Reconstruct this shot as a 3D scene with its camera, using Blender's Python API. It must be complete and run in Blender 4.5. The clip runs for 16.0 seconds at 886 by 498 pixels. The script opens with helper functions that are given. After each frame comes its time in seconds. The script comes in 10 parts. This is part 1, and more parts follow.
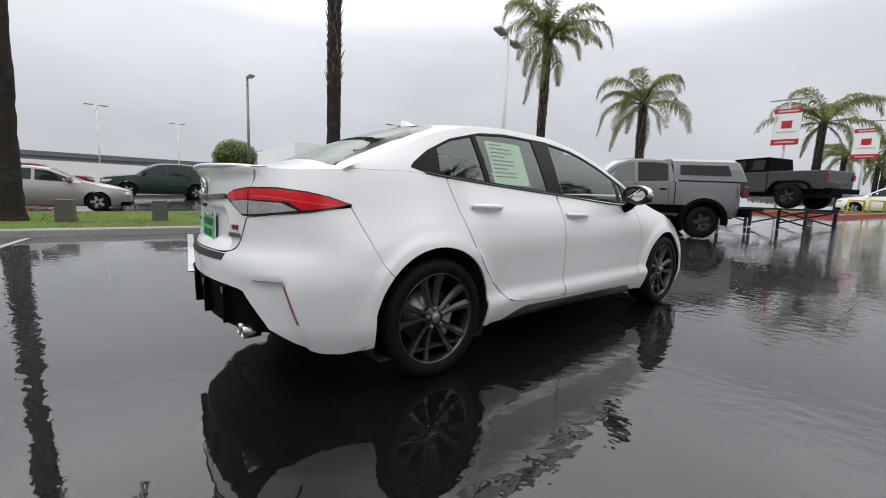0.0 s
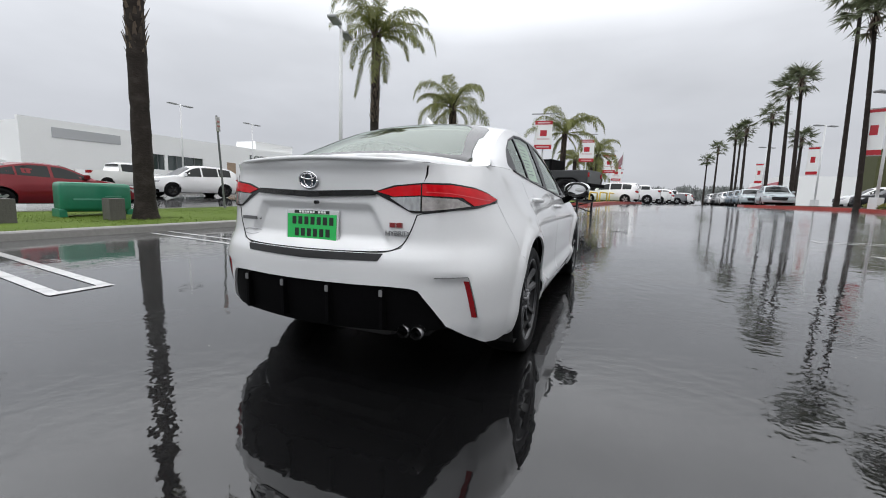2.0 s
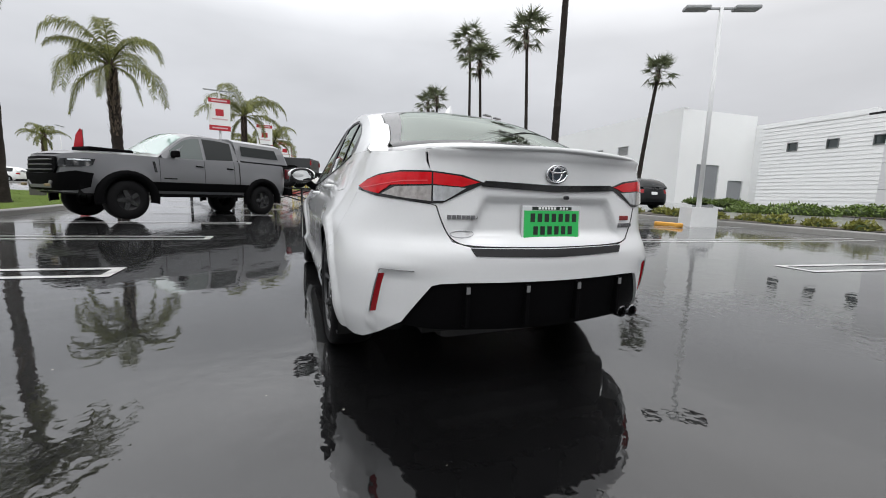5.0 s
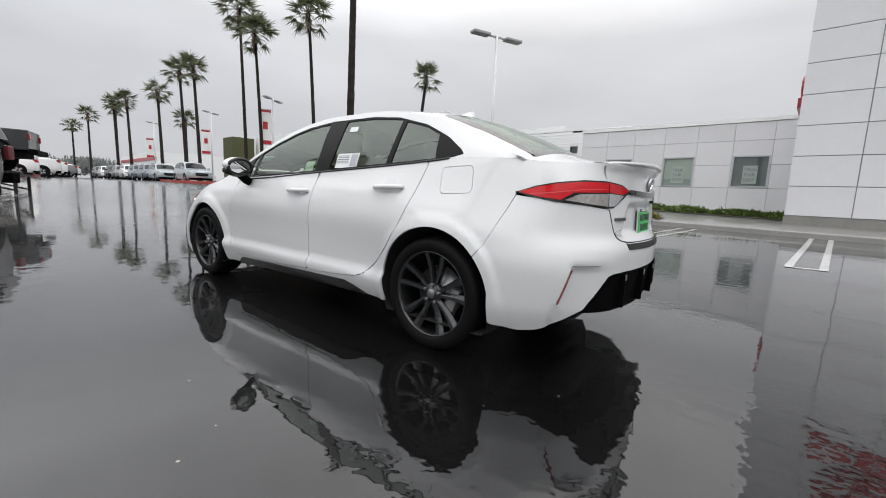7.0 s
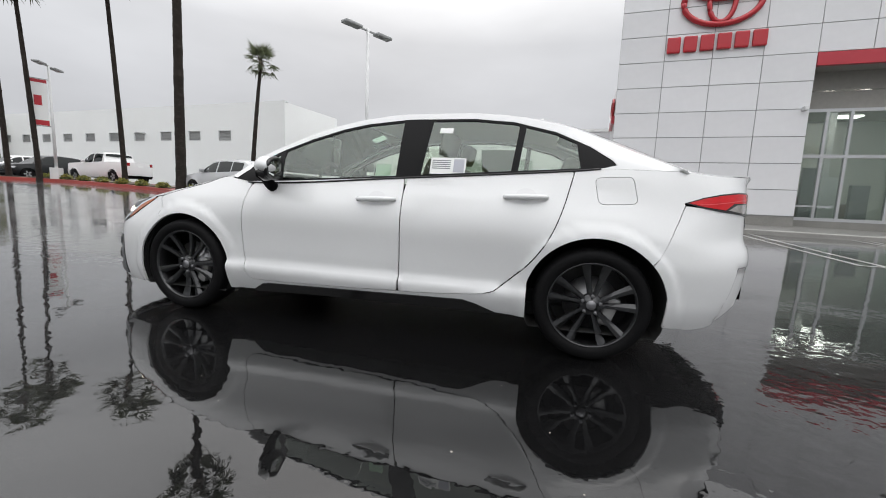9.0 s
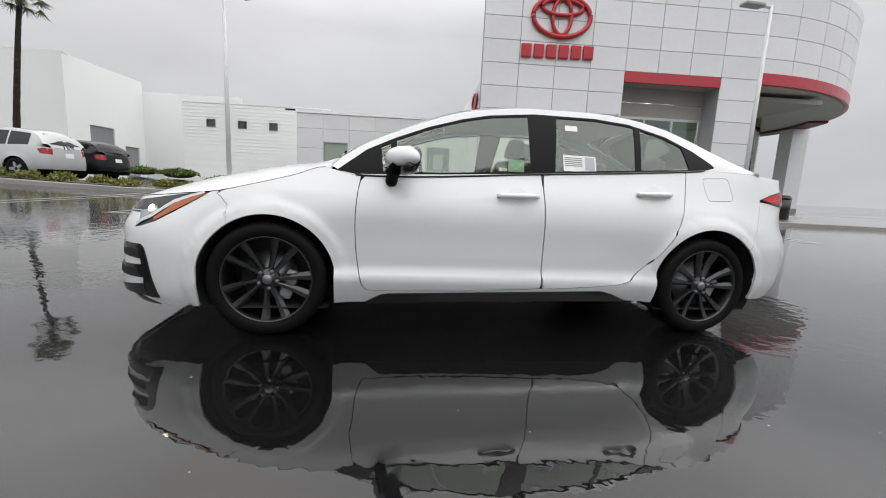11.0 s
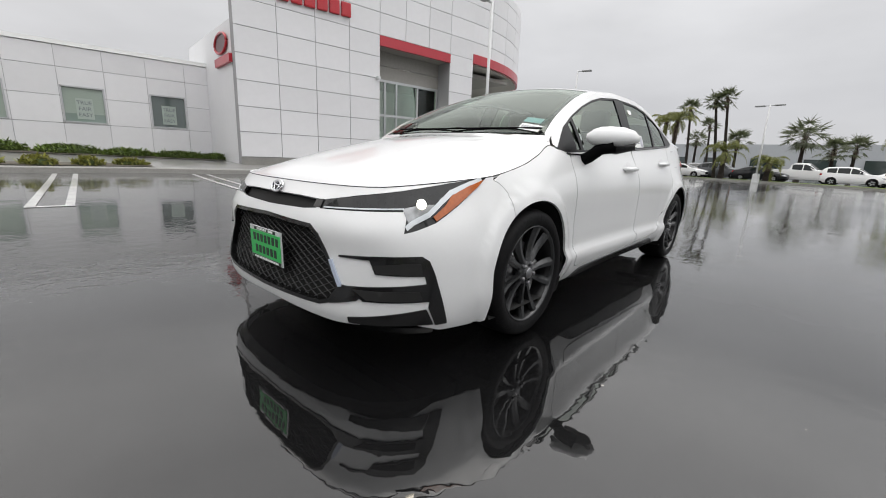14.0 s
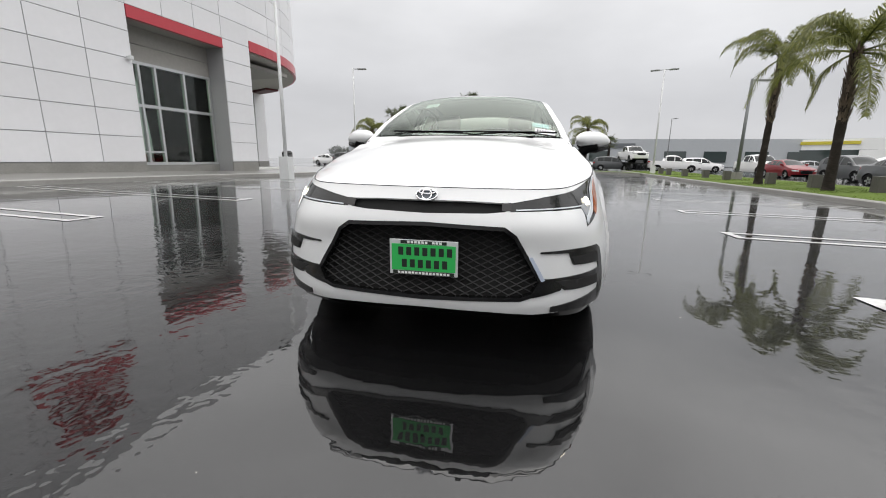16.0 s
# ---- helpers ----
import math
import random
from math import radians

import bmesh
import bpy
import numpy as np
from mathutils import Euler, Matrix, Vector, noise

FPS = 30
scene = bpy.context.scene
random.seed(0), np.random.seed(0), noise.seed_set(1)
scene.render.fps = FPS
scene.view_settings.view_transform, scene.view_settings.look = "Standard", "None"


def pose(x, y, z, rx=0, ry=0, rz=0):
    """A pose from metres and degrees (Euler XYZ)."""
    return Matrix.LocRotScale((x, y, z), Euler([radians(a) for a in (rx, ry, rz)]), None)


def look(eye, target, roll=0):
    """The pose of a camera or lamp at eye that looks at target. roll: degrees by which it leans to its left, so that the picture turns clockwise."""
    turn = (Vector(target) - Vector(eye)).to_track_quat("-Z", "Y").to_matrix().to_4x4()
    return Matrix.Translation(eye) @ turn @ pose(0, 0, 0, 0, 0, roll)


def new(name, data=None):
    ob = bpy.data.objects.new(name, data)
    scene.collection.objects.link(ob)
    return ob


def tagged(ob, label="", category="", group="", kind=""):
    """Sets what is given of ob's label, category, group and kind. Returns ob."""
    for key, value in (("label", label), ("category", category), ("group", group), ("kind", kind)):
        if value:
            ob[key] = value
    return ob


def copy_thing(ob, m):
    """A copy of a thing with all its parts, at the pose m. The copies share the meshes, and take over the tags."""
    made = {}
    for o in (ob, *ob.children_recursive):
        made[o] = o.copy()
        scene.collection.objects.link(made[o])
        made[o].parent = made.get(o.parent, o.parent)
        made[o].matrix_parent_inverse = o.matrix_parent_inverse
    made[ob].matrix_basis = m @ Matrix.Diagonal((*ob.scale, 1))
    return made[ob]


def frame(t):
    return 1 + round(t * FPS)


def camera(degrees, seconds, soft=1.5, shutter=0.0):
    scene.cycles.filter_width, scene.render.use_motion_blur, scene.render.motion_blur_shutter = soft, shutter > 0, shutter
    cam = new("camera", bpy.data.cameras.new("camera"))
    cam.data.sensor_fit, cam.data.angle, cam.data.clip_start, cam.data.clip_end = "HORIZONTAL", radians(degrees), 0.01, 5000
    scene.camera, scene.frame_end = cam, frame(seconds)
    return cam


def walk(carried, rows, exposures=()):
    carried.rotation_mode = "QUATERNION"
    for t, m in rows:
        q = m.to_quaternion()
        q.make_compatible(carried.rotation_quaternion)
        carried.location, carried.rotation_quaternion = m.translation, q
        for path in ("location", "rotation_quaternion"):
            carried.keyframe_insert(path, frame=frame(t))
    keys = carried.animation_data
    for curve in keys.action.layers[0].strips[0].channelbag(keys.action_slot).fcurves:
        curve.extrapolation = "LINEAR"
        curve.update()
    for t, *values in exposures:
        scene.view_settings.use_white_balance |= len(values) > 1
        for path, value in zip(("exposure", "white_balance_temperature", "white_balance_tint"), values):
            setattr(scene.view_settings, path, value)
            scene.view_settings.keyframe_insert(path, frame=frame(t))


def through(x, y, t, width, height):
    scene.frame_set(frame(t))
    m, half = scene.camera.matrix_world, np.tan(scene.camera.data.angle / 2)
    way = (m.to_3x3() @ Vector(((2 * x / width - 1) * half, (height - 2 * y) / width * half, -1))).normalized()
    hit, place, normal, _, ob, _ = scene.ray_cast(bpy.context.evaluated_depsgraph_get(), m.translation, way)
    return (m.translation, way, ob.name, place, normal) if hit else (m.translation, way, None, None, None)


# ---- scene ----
cam = camera(95.0, 16.0, soft=1.0)
# the car park falls gently towards the street
UP = Vector((math.tan(radians(0.5)), -math.tan(radians(0.5)), 1.0)).normalized()
SLOPE = UP.rotation_difference(Vector((0, 0, 1))).to_matrix().to_4x4()
PATH = [
    (0, (-2.627, -2.437, 0.945), (-1.362, -0.909, 0.688), 1.5),
    (0.5, (-2.988, -2.26, 0.937), (-1.559, -0.885, 0.676), 1.3),
    (1, (-3.267, -1.989, 0.923), (-1.678, -0.803, 0.662), 1.0),
    (1.5, (-3.519, -1.656, 0.925), (-1.791, -0.684, 0.657), 1.2),
    (2, (-3.702, -1.288, 0.919), (-1.876, -0.516, 0.652), 1.3),
    (2.5, (-3.805, -0.921, 0.927), (-1.901, -0.366, 0.665), 1.3),
    (3, (-3.902, -0.504, 0.93), (-1.944, -0.198, 0.662), 1.1),
    (3.5, (-3.887, -0.11, 0.908), (-1.907, -0.04, 0.637), 0.8),
    (4, (-3.86, 0.292, 0.912), (-1.892, 0.064, 0.639), 0.9),
    (4.5, (-3.82, 0.697, 0.899), (-1.9, 0.214, 0.615), 1.3),
    (5, (-3.681, 1.076, 0.887), (-1.838, 0.352, 0.603), 1.7),
    (5.2, (-3.623, 1.233, 0.893), (-1.827, 0.402, 0.601), 1.7),
    (7.3, (-2.476, 2.697, 0.895), (-1.393, 1.04, 0.607), 2.5),
    (7.5, (-2.325, 2.764, 0.901), (-1.3, 1.071, 0.616), 2.4),
    (8, (-1.919, 3.01, 0.911), (-1.09, 1.21, 0.637), 2.5),
    (8.5, (-1.487, 3.103, 0.889), (-0.847, 1.228, 0.617), 2.6),
    (8.7, (-1.306, 3.136, 0.896), (-0.74, 1.237, 0.625), 2.6),
    (10.8, (0.625, 3.181, 0.888), (0.354, 1.223, 0.585), 3.3),
    (11, (0.799, 3.116, 0.88), (0.453, 1.171, 0.567), 3.3),
    (11.5, (1.219, 2.967, 0.876), (0.685, 1.07, 0.536), 3.4),
    (12, (1.666, 2.812, 0.87), (0.954, 0.98, 0.497), 3.4),
    (12.5, (2.046, 2.561, 0.853), (1.121, 0.836, 0.443), 3.5),
    (13, (2.436, 2.346, 0.859), (1.316, 0.743, 0.44), 3.5),
    (13.5, (2.782, 2.082, 0.831), (1.481, 0.624, 0.403), 3.3),
    (14, (3.082, 1.791, 0.845), (1.614, 0.504, 0.411), 2.9),
    (14.5, (3.383, 1.479, 0.852), (1.752, 0.403, 0.423), 2.7),
    (15, (3.595, 1.103, 0.845), (1.825, 0.277, 0.416), 2.5),
    (15.5, (3.796, 0.732, 0.847), (1.926, 0.159, 0.429), 1.9),
    (16, (3.915, 0.39, 0.827), (1.991, 0.039, 0.409), 1.2),
]
EXPOSURES = [(0.0, 0.02, 6340, 10), (3.0, 0.03, 6300, 10), (5.0, 0.05, 6410, 10), (8.0, 0.03, 6460, 10), (12.0, 0.04, 6560, 10), (14.0, 0.11, 6600, 10), (16.0, 0.16, 6600, 10)]
walk(cam, [(t, SLOPE @ look(eye, target, roll)) for t, eye, target, roll in PATH], EXPOSURES)

# ---- world: overcast, rain just past ----
world = bpy.data.worlds.new("overcast_sky")
scene.world = world
world.use_nodes = True
wn, wl = world.node_tree.nodes, world.node_tree.links
wn.clear()
w_out = wn.new("ShaderNodeOutputWorld")
w_bg = wn.new("ShaderNodeBackground")
w_sky = wn.new("ShaderNodeTexSky")
w_sky.sky_type = "NISHITA"
w_sky.sun_disc = False
w_sky.sun_elevation, w_sky.sun_rotation = radians(48), radians(160)
w_sky.dust_density, w_sky.air_density = 6.0, 1.0
w_geo = wn.new("ShaderNodeTexCoord")
w_sep = wn.new("ShaderNodeSeparateXYZ")
wl.new(w_geo.outputs["Generated"], w_sep.inputs[0])
# cloud deck: brighter overhead than at the horizon, as under any full overcast
w_ramp = wn.new("ShaderNodeValToRGB")
wl.new(w_sep.outputs["Z"], w_ramp.inputs[0])
els = w_ramp.color_ramp.elements
els[0].position, els[0].color = 0.0, (0.595, 0.605, 0.63, 1)
els[1].position, els[1].color = 1.0, (1.92, 1.92, 1.94, 1)
for pos, c in ((0.12, (0.60, 0.61, 0.64, 1)), (0.33, (0.78, 0.79, 0.815, 1)), (0.46, (1.50, 1.505, 1.52, 1)), (0.68, (1.86, 1.86, 1.88, 1))):
    e = els.new(pos)
    e.color = c
w_map = wn.new("ShaderNodeMapping")
w_map.inputs["Scale"].default_value = (1.0, 1.0, 2.6)
wl.new(w_geo.outputs["Generated"], w_map.inputs[0])
w_noise = wn.new("ShaderNodeTexNoise")
w_noise.inputs["Scale"].default_value = 2.3
w_noise.inputs["Detail"].default_value = 5.0
w_noise.inputs["Roughness"].default_value = 0.5
wl.new(w_map.outputs[0], w_noise.inputs["Vector"])
w_mr = wn.new("ShaderNodeMapRange")
w_mr.inputs["From Min"].default_value, w_mr.inputs["From Max"].default_value = 0.3, 0.7
w_mr.inputs["To Min"].default_value, w_mr.inputs["To Max"].default_value = 0.90, 1.10
wl.new(w_noise.outputs["Fac"], w_mr.inputs["Value"])
w_mul = wn.new("ShaderNodeMix")
w_mul.data_type, w_mul.blend_type = "RGBA", "MULTIPLY"
w_mul.inputs["Factor"].default_value = 1.0
wl.new(w_ramp.outputs[0], w_mul.inputs["A"])
wl.new(w_mr.outputs[0], w_mul.inputs["B"])
# high up, the cloud is thinner to the north
w_way = wn.new("ShaderNodeVectorMath")
w_way.operation = "DOT_PRODUCT"
w_way.inputs[1].default_value = (0.0, 0.42, 0.0)
wl.new(w_geo.outputs["Generated"], w_way.inputs[0])
w_one = wn.new("ShaderNodeMath")
w_one.inputs[1].default_value = 1.0
w_high = wn.new("ShaderNodeMath")
w_high.operation = "MULTIPLY"
wl.new(w_way.outputs["Value"], w_high.inputs[0])
wl.new(w_sep.outputs["Z"], w_high.inputs[1])
wl.new(w_high.outputs[0], w_one.inputs[0])
w_lean = wn.new("ShaderNodeMix")
w_lean.data_type, w_lean.blend_type = "RGBA", "MULTIPLY"
w_lean.inputs["Factor"].default_value = 1.0
wl.new(w_mul.outputs["Result"], w_lean.inputs["A"])
wl.new(w_one.outputs[0], w_lean.inputs["B"])
w_sc = wn.new("ShaderNodeMix")
w_sc.data_type, w_sc.blend_type = "RGBA", "MULTIPLY"
w_sc.inputs["Factor"].default_value = 1.0
w_sc.inputs["B"].default_value = (0.08, 0.08, 0.08, 1)
wl.new(w_sky.outputs[0], w_sc.inputs["A"])
w_mix = wn.new("ShaderNodeMix")
w_mix.data_type = "RGBA"
w_mix.inputs["Factor"].default_value = 0.93
wl.new(w_sc.outputs["Result"], w_mix.inputs["A"])
wl.new(w_lean.outputs["Result"], w_mix.inputs["B"])
wl.new(w_mix.outputs["Result"], w_bg.inputs[0])
w_bg.inputs[1].default_value = 1.0
wl.new(w_bg.outputs[0], w_out.inputs[0])

sun_data = bpy.data.lights.new("sun", "SUN")
sun_data.energy, sun_data.angle, sun_data.color = 0.8, radians(40), (1.0, 0.98, 0.95)
sun = new("sun", sun_data)
sun.matrix_world = look((0, 0, 30), (13, 0, 0))

# ---- materials ----
def srgb(h):
    v = [int(h[i:i + 2], 16) / 255 for i in (0, 2, 4)]
    return tuple(c / 12.92 if c < 0.04045 else ((c + 0.055) / 1.055) ** 2.4 for c in v)


MATS = {}


def mat(name, color, rough=0.5, metal=0.0, grain=0.0, scale=20.0, bump=0.0, big=0.0, big_scale=1.5, coat=0.0, emit=0.0,
        alpha=1.0, per_object=0.0, island=0.0, stretch=None, dirt=None, dirt_amount=0.0, spec=0.5, rough_var=0.0):
    """A surface of one base colour with grain, broad stains, bump and a little difference from piece to piece."""
    if name in MATS:
        return MATS[name]
    m = bpy.data.materials.new(name)
    m.use_nodes = True
    nt = m.node_tree
    b = nt.nodes["Principled BSDF"]
    b.inputs["Roughness"].default_value = rough
    b.inputs["Metallic"].default_value = metal
    b.inputs["Coat Weight"].default_value = coat
    b.inputs["Coat Roughness"].default_value = 0.03
    b.inputs["Specular IOR Level"].default_value = spec
    b.inputs["Base Color"].default_value = (*color, 1)
    if emit:
        b.inputs["Emission Color"].default_value = (*color, 1)
        b.inputs["Emission Strength"].default_value = emit
    co = nt.nodes.new("ShaderNodeTexCoord")
    src = co.outputs["Object"]
    if stretch:
        mp = nt.nodes.new("ShaderNodeMapping")
        mp.inputs["Scale"].default_value = stretch
        nt.links.new(src, mp.inputs[0])
        src = mp.outputs[0]
    last = None

    def mul_by(value_socket, lo, hi, prev):
        r = nt.nodes.new("ShaderNodeMapRange")
        r.inputs["To Min"].default_value, r.inputs["To Max"].default_value = lo, hi
        nt.links.new(value_socket, r.inputs["Value"])
        x = nt.nodes.new("ShaderNodeMix")
        x.data_type, x.blend_type = "RGBA", "MULTIPLY"
        x.inputs["Factor"].default_value = 1.0
        if prev is None:
            x.inputs["A"].default_value = (*color, 1)
        else:
            nt.links.new(prev, x.inputs["A"])
        nt.links.new(r.outputs[0], x.inputs["B"])
        return x.outputs["Result"]

    if grain or bump or rough_var:
        n1 = nt.nodes.new("ShaderNodeTexNoise")
        n1.inputs["Scale"].default_value, n1.inputs["Detail"].default_value = scale, 4.0
        nt.links.new(src, n1.inputs["Vector"])
        if grain:
            last = mul_by(n1.outputs["Fac"], 1 - grain, 1 + grain, last)
        if bump:
            bp = nt.nodes.new("ShaderNodeBump")
            bp.inputs["Strength"].default_value = min(1.0, bump)
            bp.inputs["Distance"].default_value = 0.02
            nt.links.new(n1.outputs["Fac"], bp.inputs["Height"])
            nt.links.new(bp.outputs[0], b.inputs["Normal"])
        if rough_var:
            rr = nt.nodes.new("ShaderNodeMapRange")
            rr.inputs["To Min"].default_value, rr.inputs["To Max"].default_value = max(0, rough - rough_var), min(1, rough + rough_var)
            nt.links.new(n1.outputs["Fac"], rr.inputs["Value"])
            nt.links.new(rr.outputs[0], b.inputs["Roughness"])
    if big:
        n2 = nt.nodes.new("ShaderNodeTexNoise")
        n2.inputs["Scale"].default_value, n2.inputs["Detail"].default_value = big_scale, 3.0
        nt.links.new(src, n2.inputs["Vector"])
        last = mul_by(n2.outputs["Fac"], 1 - big, 1 + big, last)
    if per_object:
        oi = nt.nodes.new("ShaderNodeObjectInfo")
        last = mul_by(oi.outputs["Random"], 1 - per_object, 1 + per_object, last)
    if island:
        gi = nt.nodes.new("ShaderNodeNewGeometry")
        last = mul_by(gi.outputs["Random Per Island"], 1 - island, 1 + island, last)
    if dirt:
        n3 = nt.nodes.new("ShaderNodeTexNoise")
        n3.inputs["Scale"].default_value, n3.inputs["Detail"].default_value = scale * 0.21, 6.0
        nt.links.new(src, n3.inputs["Vector"])
        r3 = nt.nodes.new("ShaderNodeMapRange")
        r3.inputs["From Min"].default_value, r3.inputs["From Max"].default_value = 0.5, 0.75
        r3.inputs["To Max"].default_value = dirt_amount
        nt.links.new(n3.outputs["Fac"], r3.inputs["Value"])
        x = nt.nodes.new("ShaderNodeMix")
        x.data_type = "RGBA"
        nt.links.new(r3.outputs[0], x.inputs["Factor"])
        if last is None:
            x.inputs["A"].default_value = (*color, 1)
        else:
            nt.links.new(last, x.inputs["A"])
        x.inputs["B"].default_value = (*dirt, 1)
        last = x.outputs["Result"]
    if last is not None:
        nt.links.new(last, b.inputs["Base Color"])
    MATS[name] = m
    return m


def paint(name, color, flake=0.0, coat=1.0, spec=0.5):
    """Car paint: clear coat over a colour."""
    return mat(name, color, rough=0.38, coat=coat, metal=flake, grain=0.02, scale=90.0, big=0.015, big_scale=3.0, spec=spec)


def glass_mat(name, tint, gloss_rough=0.0, ior=1.5):
    """A thin tinted pane: clear through, mirror by Fresnel."""
    if name in MATS:
        return MATS[name]
    m = bpy.data.materials.new(name)
    m.use_nodes = True
    nt = m.node_tree
    nt.nodes.clear()
    out = nt.nodes.new("ShaderNodeOutputMaterial")
    tr = nt.nodes.new("ShaderNodeBsdfTransparent")
    tr.inputs[0].default_value = (*tint, 1)
    gl = nt.nodes.new("ShaderNodeBsdfGlossy")
    gl.inputs["Roughness"].default_value = gloss_rough
    gl.inputs["Color"].default_value = (0.88, 0.95, 0.89, 1)
    fr = nt.nodes.new("ShaderNodeFresnel")
    fr.inputs["IOR"].default_value = ior
    mx = nt.nodes.new("ShaderNodeMixShader")
    nt.links.new(fr.outputs[0], mx.inputs[0])
    nt.links.new(tr.outputs[0], mx.inputs[1])
    nt.links.new(gl.outputs[0], mx.inputs[2])
    nt.links.new(mx.outputs[0], out.inputs[0])
    MATS[name] = m
    return m


def leaf_mat(name, color, island=0.4, through=0.45):
    """A thin leaf: part of the light passes through it; every leaf differs a little."""
    m = bpy.data.materials.new(name)
    m.use_nodes = True
    nt = m.node_tree
    b = nt.nodes["Principled BSDF"]
    b.inputs["Roughness"].default_value = 0.5
    geo = nt.nodes.new("ShaderNodeNewGeometry")
    ramp = nt.nodes.new("ShaderNodeValToRGB")
    els = ramp.color_ramp.elements
    els[0].color = (*[c * (1 - island) for c in color], 1)
    els[1].color = (color[0] * (1 + island * 1.15), color[1] * (1 + island), color[2] * (1 + island * 0.8), 1)
    nt.links.new(geo.outputs["Random Per Island"], ramp.inputs[0])
    nt.links.new(ramp.outputs[0], b.inputs["Base Color"])
    tr = nt.nodes.new("ShaderNodeBsdfTranslucent")
    nt.links.new(ramp.outputs[0], tr.inputs["Color"])
    mx = nt.nodes.new("ShaderNodeMixShader")
    mx.inputs[0].default_value = through
    nt.links.new(b.outputs[0], mx.inputs[1])
    nt.links.new(tr.outputs[0], mx.inputs[2])
    nt.links.new(mx.outputs[0], nt.nodes["Material Output"].inputs[0])
    MATS[name] = m
    return m


def wet_asphalt():
    """Dark asphalt under a film of rain: still water in the hollows, wet grit on the crowns."""
    m = bpy.data.materials.new("wet_asphalt")
    m.use_nodes = True
    nt = m.node_tree
    L = nt.links.new
    b = nt.nodes["Principled BSDF"]
    co = nt.nodes.new("ShaderNodeTexCoord")

    def tex(scale, detail, rough=0.5, stretch=None):
        n = nt.nodes.new("ShaderNodeTexNoise")
        n.inputs["Scale"].default_value, n.inputs["Detail"].default_value = scale, detail
        n.inputs["Roughness"].default_value = rough
        if stretch:
            mp = nt.nodes.new("ShaderNodeMapping")
            mp.inputs["Scale"].default_value = stretch
            L(co.outputs["Object"], mp.inputs[0])
            L(mp.outputs[0], n.inputs["Vector"])
        else:
            L(co.outputs["Object"], n.inputs["Vector"])
        return n.outputs["Fac"]

    def rng(sock, a, c, lo, hi):
        r = nt.nodes.new("ShaderNodeMapRange")
        for k, v in zip(("From Min", "From Max", "To Min", "To Max"), (a, c, lo, hi)):
            r.inputs[k].default_value = v
        L(sock, r.inputs["Value"])
        return r.outputs[0]

    def math2(op, a, c):
        n = nt.nodes.new("ShaderNodeMath")
        n.operation = op
        for i, v in enumerate((a, c)):
            if isinstance(v, (int, float)):
                n.inputs[i].default_value = v
            else:
                L(v, n.inputs[i])
        return n.outputs[0]

    grit = tex(240.0, 2.0)
    patch = tex(0.22, 4.0, 0.55)
    film = rng(patch, 0.46, 0.60, 0.0, 1.0)
    stain = tex(1.1, 5.0)
    ramp = nt.nodes.new("ShaderNodeValToRGB")
    ramp.color_ramp.elements[0].position, ramp.color_ramp.elements[0].color = 0.3, (0.0015, 0.0015, 0.0017, 1)
    ramp.color_ramp.elements[1].position, ramp.color_ramp.elements[1].color = 0.8, (0.007, 0.007, 0.0073, 1)
    L(grit, ramp.inputs[0])
    mx = nt.nodes.new("ShaderNodeMix")
    mx.data_type, mx.blend_type = "RGBA", "MULTIPLY"
    mx.inputs["Factor"].default_value = 1.0
    L(ramp.outputs[0], mx.inputs["A"])
    L(rng(stain, 0.3, 0.7, 0.75, 1.3), mx.inputs["B"])
    # bits of pale grit and leaf lying on the water, with its tiny sparkles painted in as more specks
    vor = nt.nodes.new("ShaderNodeTexVoronoi")
    vor.inputs["Scale"].default_value = 9.0
    L(co.outputs["Object"], vor.inputs["Vector"])
    sepc = nt.nodes.new("ShaderNodeSeparateColor")
    L(vor.outputs["Color"], sepc.inputs[0])
    bit = math2("MULTIPLY", math2("LESS_THAN", vor.outputs["Distance"], rng(sepc.outputs[1], 0.0, 1.0, 0.010, 0.055)), math2("GREATER_THAN", sepc.outputs[0], 0.74))
    mx3 = nt.nodes.new("ShaderNodeMix")
    mx3.data_type = "RGBA"
    mx3.inputs["B"].default_value = (0.30, 0.28, 0.24, 1)
    L(bit, mx3.inputs["Factor"])
    L(mx.outputs["Result"], mx3.inputs["A"])
    # the car stands in a shallow basin of rain water; further off the surface is only damp, and is also lifted in
    # colour for the far sheen
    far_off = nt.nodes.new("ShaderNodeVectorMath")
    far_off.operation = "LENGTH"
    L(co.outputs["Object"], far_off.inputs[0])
    damp_lift = math2("MULTIPLY", rng(far_off.outputs["Value"], 4.2, 11.0, 0.0, 1.0), rng(tex(0.10, 5.0, 0.6, (0.6, 1.6, 1.0)), 0.40, 0.60, 0.35, 1.0))
    # far sky sheen put into colour and gloss: base paler away from the car
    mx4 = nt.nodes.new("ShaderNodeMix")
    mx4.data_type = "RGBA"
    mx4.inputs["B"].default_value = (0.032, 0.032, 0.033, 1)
    L(math2("MULTIPLY", damp_lift, rng(stain, 0.3, 0.7, 0.6, 1.0)), mx4.inputs["Factor"])
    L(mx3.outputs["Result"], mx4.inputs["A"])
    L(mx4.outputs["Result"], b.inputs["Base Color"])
    b.inputs["Roughness"].default_value = 0.35
    L(rng(damp_lift, 0.0, 1.0, 0.03, 0.35), b.inputs["Specular IOR Level"])
    b.inputs["Coat Weight"].default_value = 1.0
    b.inputs["Coat IOR"].default_value = 1.68
    L(math2("ADD", rng(film, 0.0, 1.0, 0.006, 0.03), math2("MULTIPLY", damp_lift, 0.10)), b.inputs["Coat Roughness"])
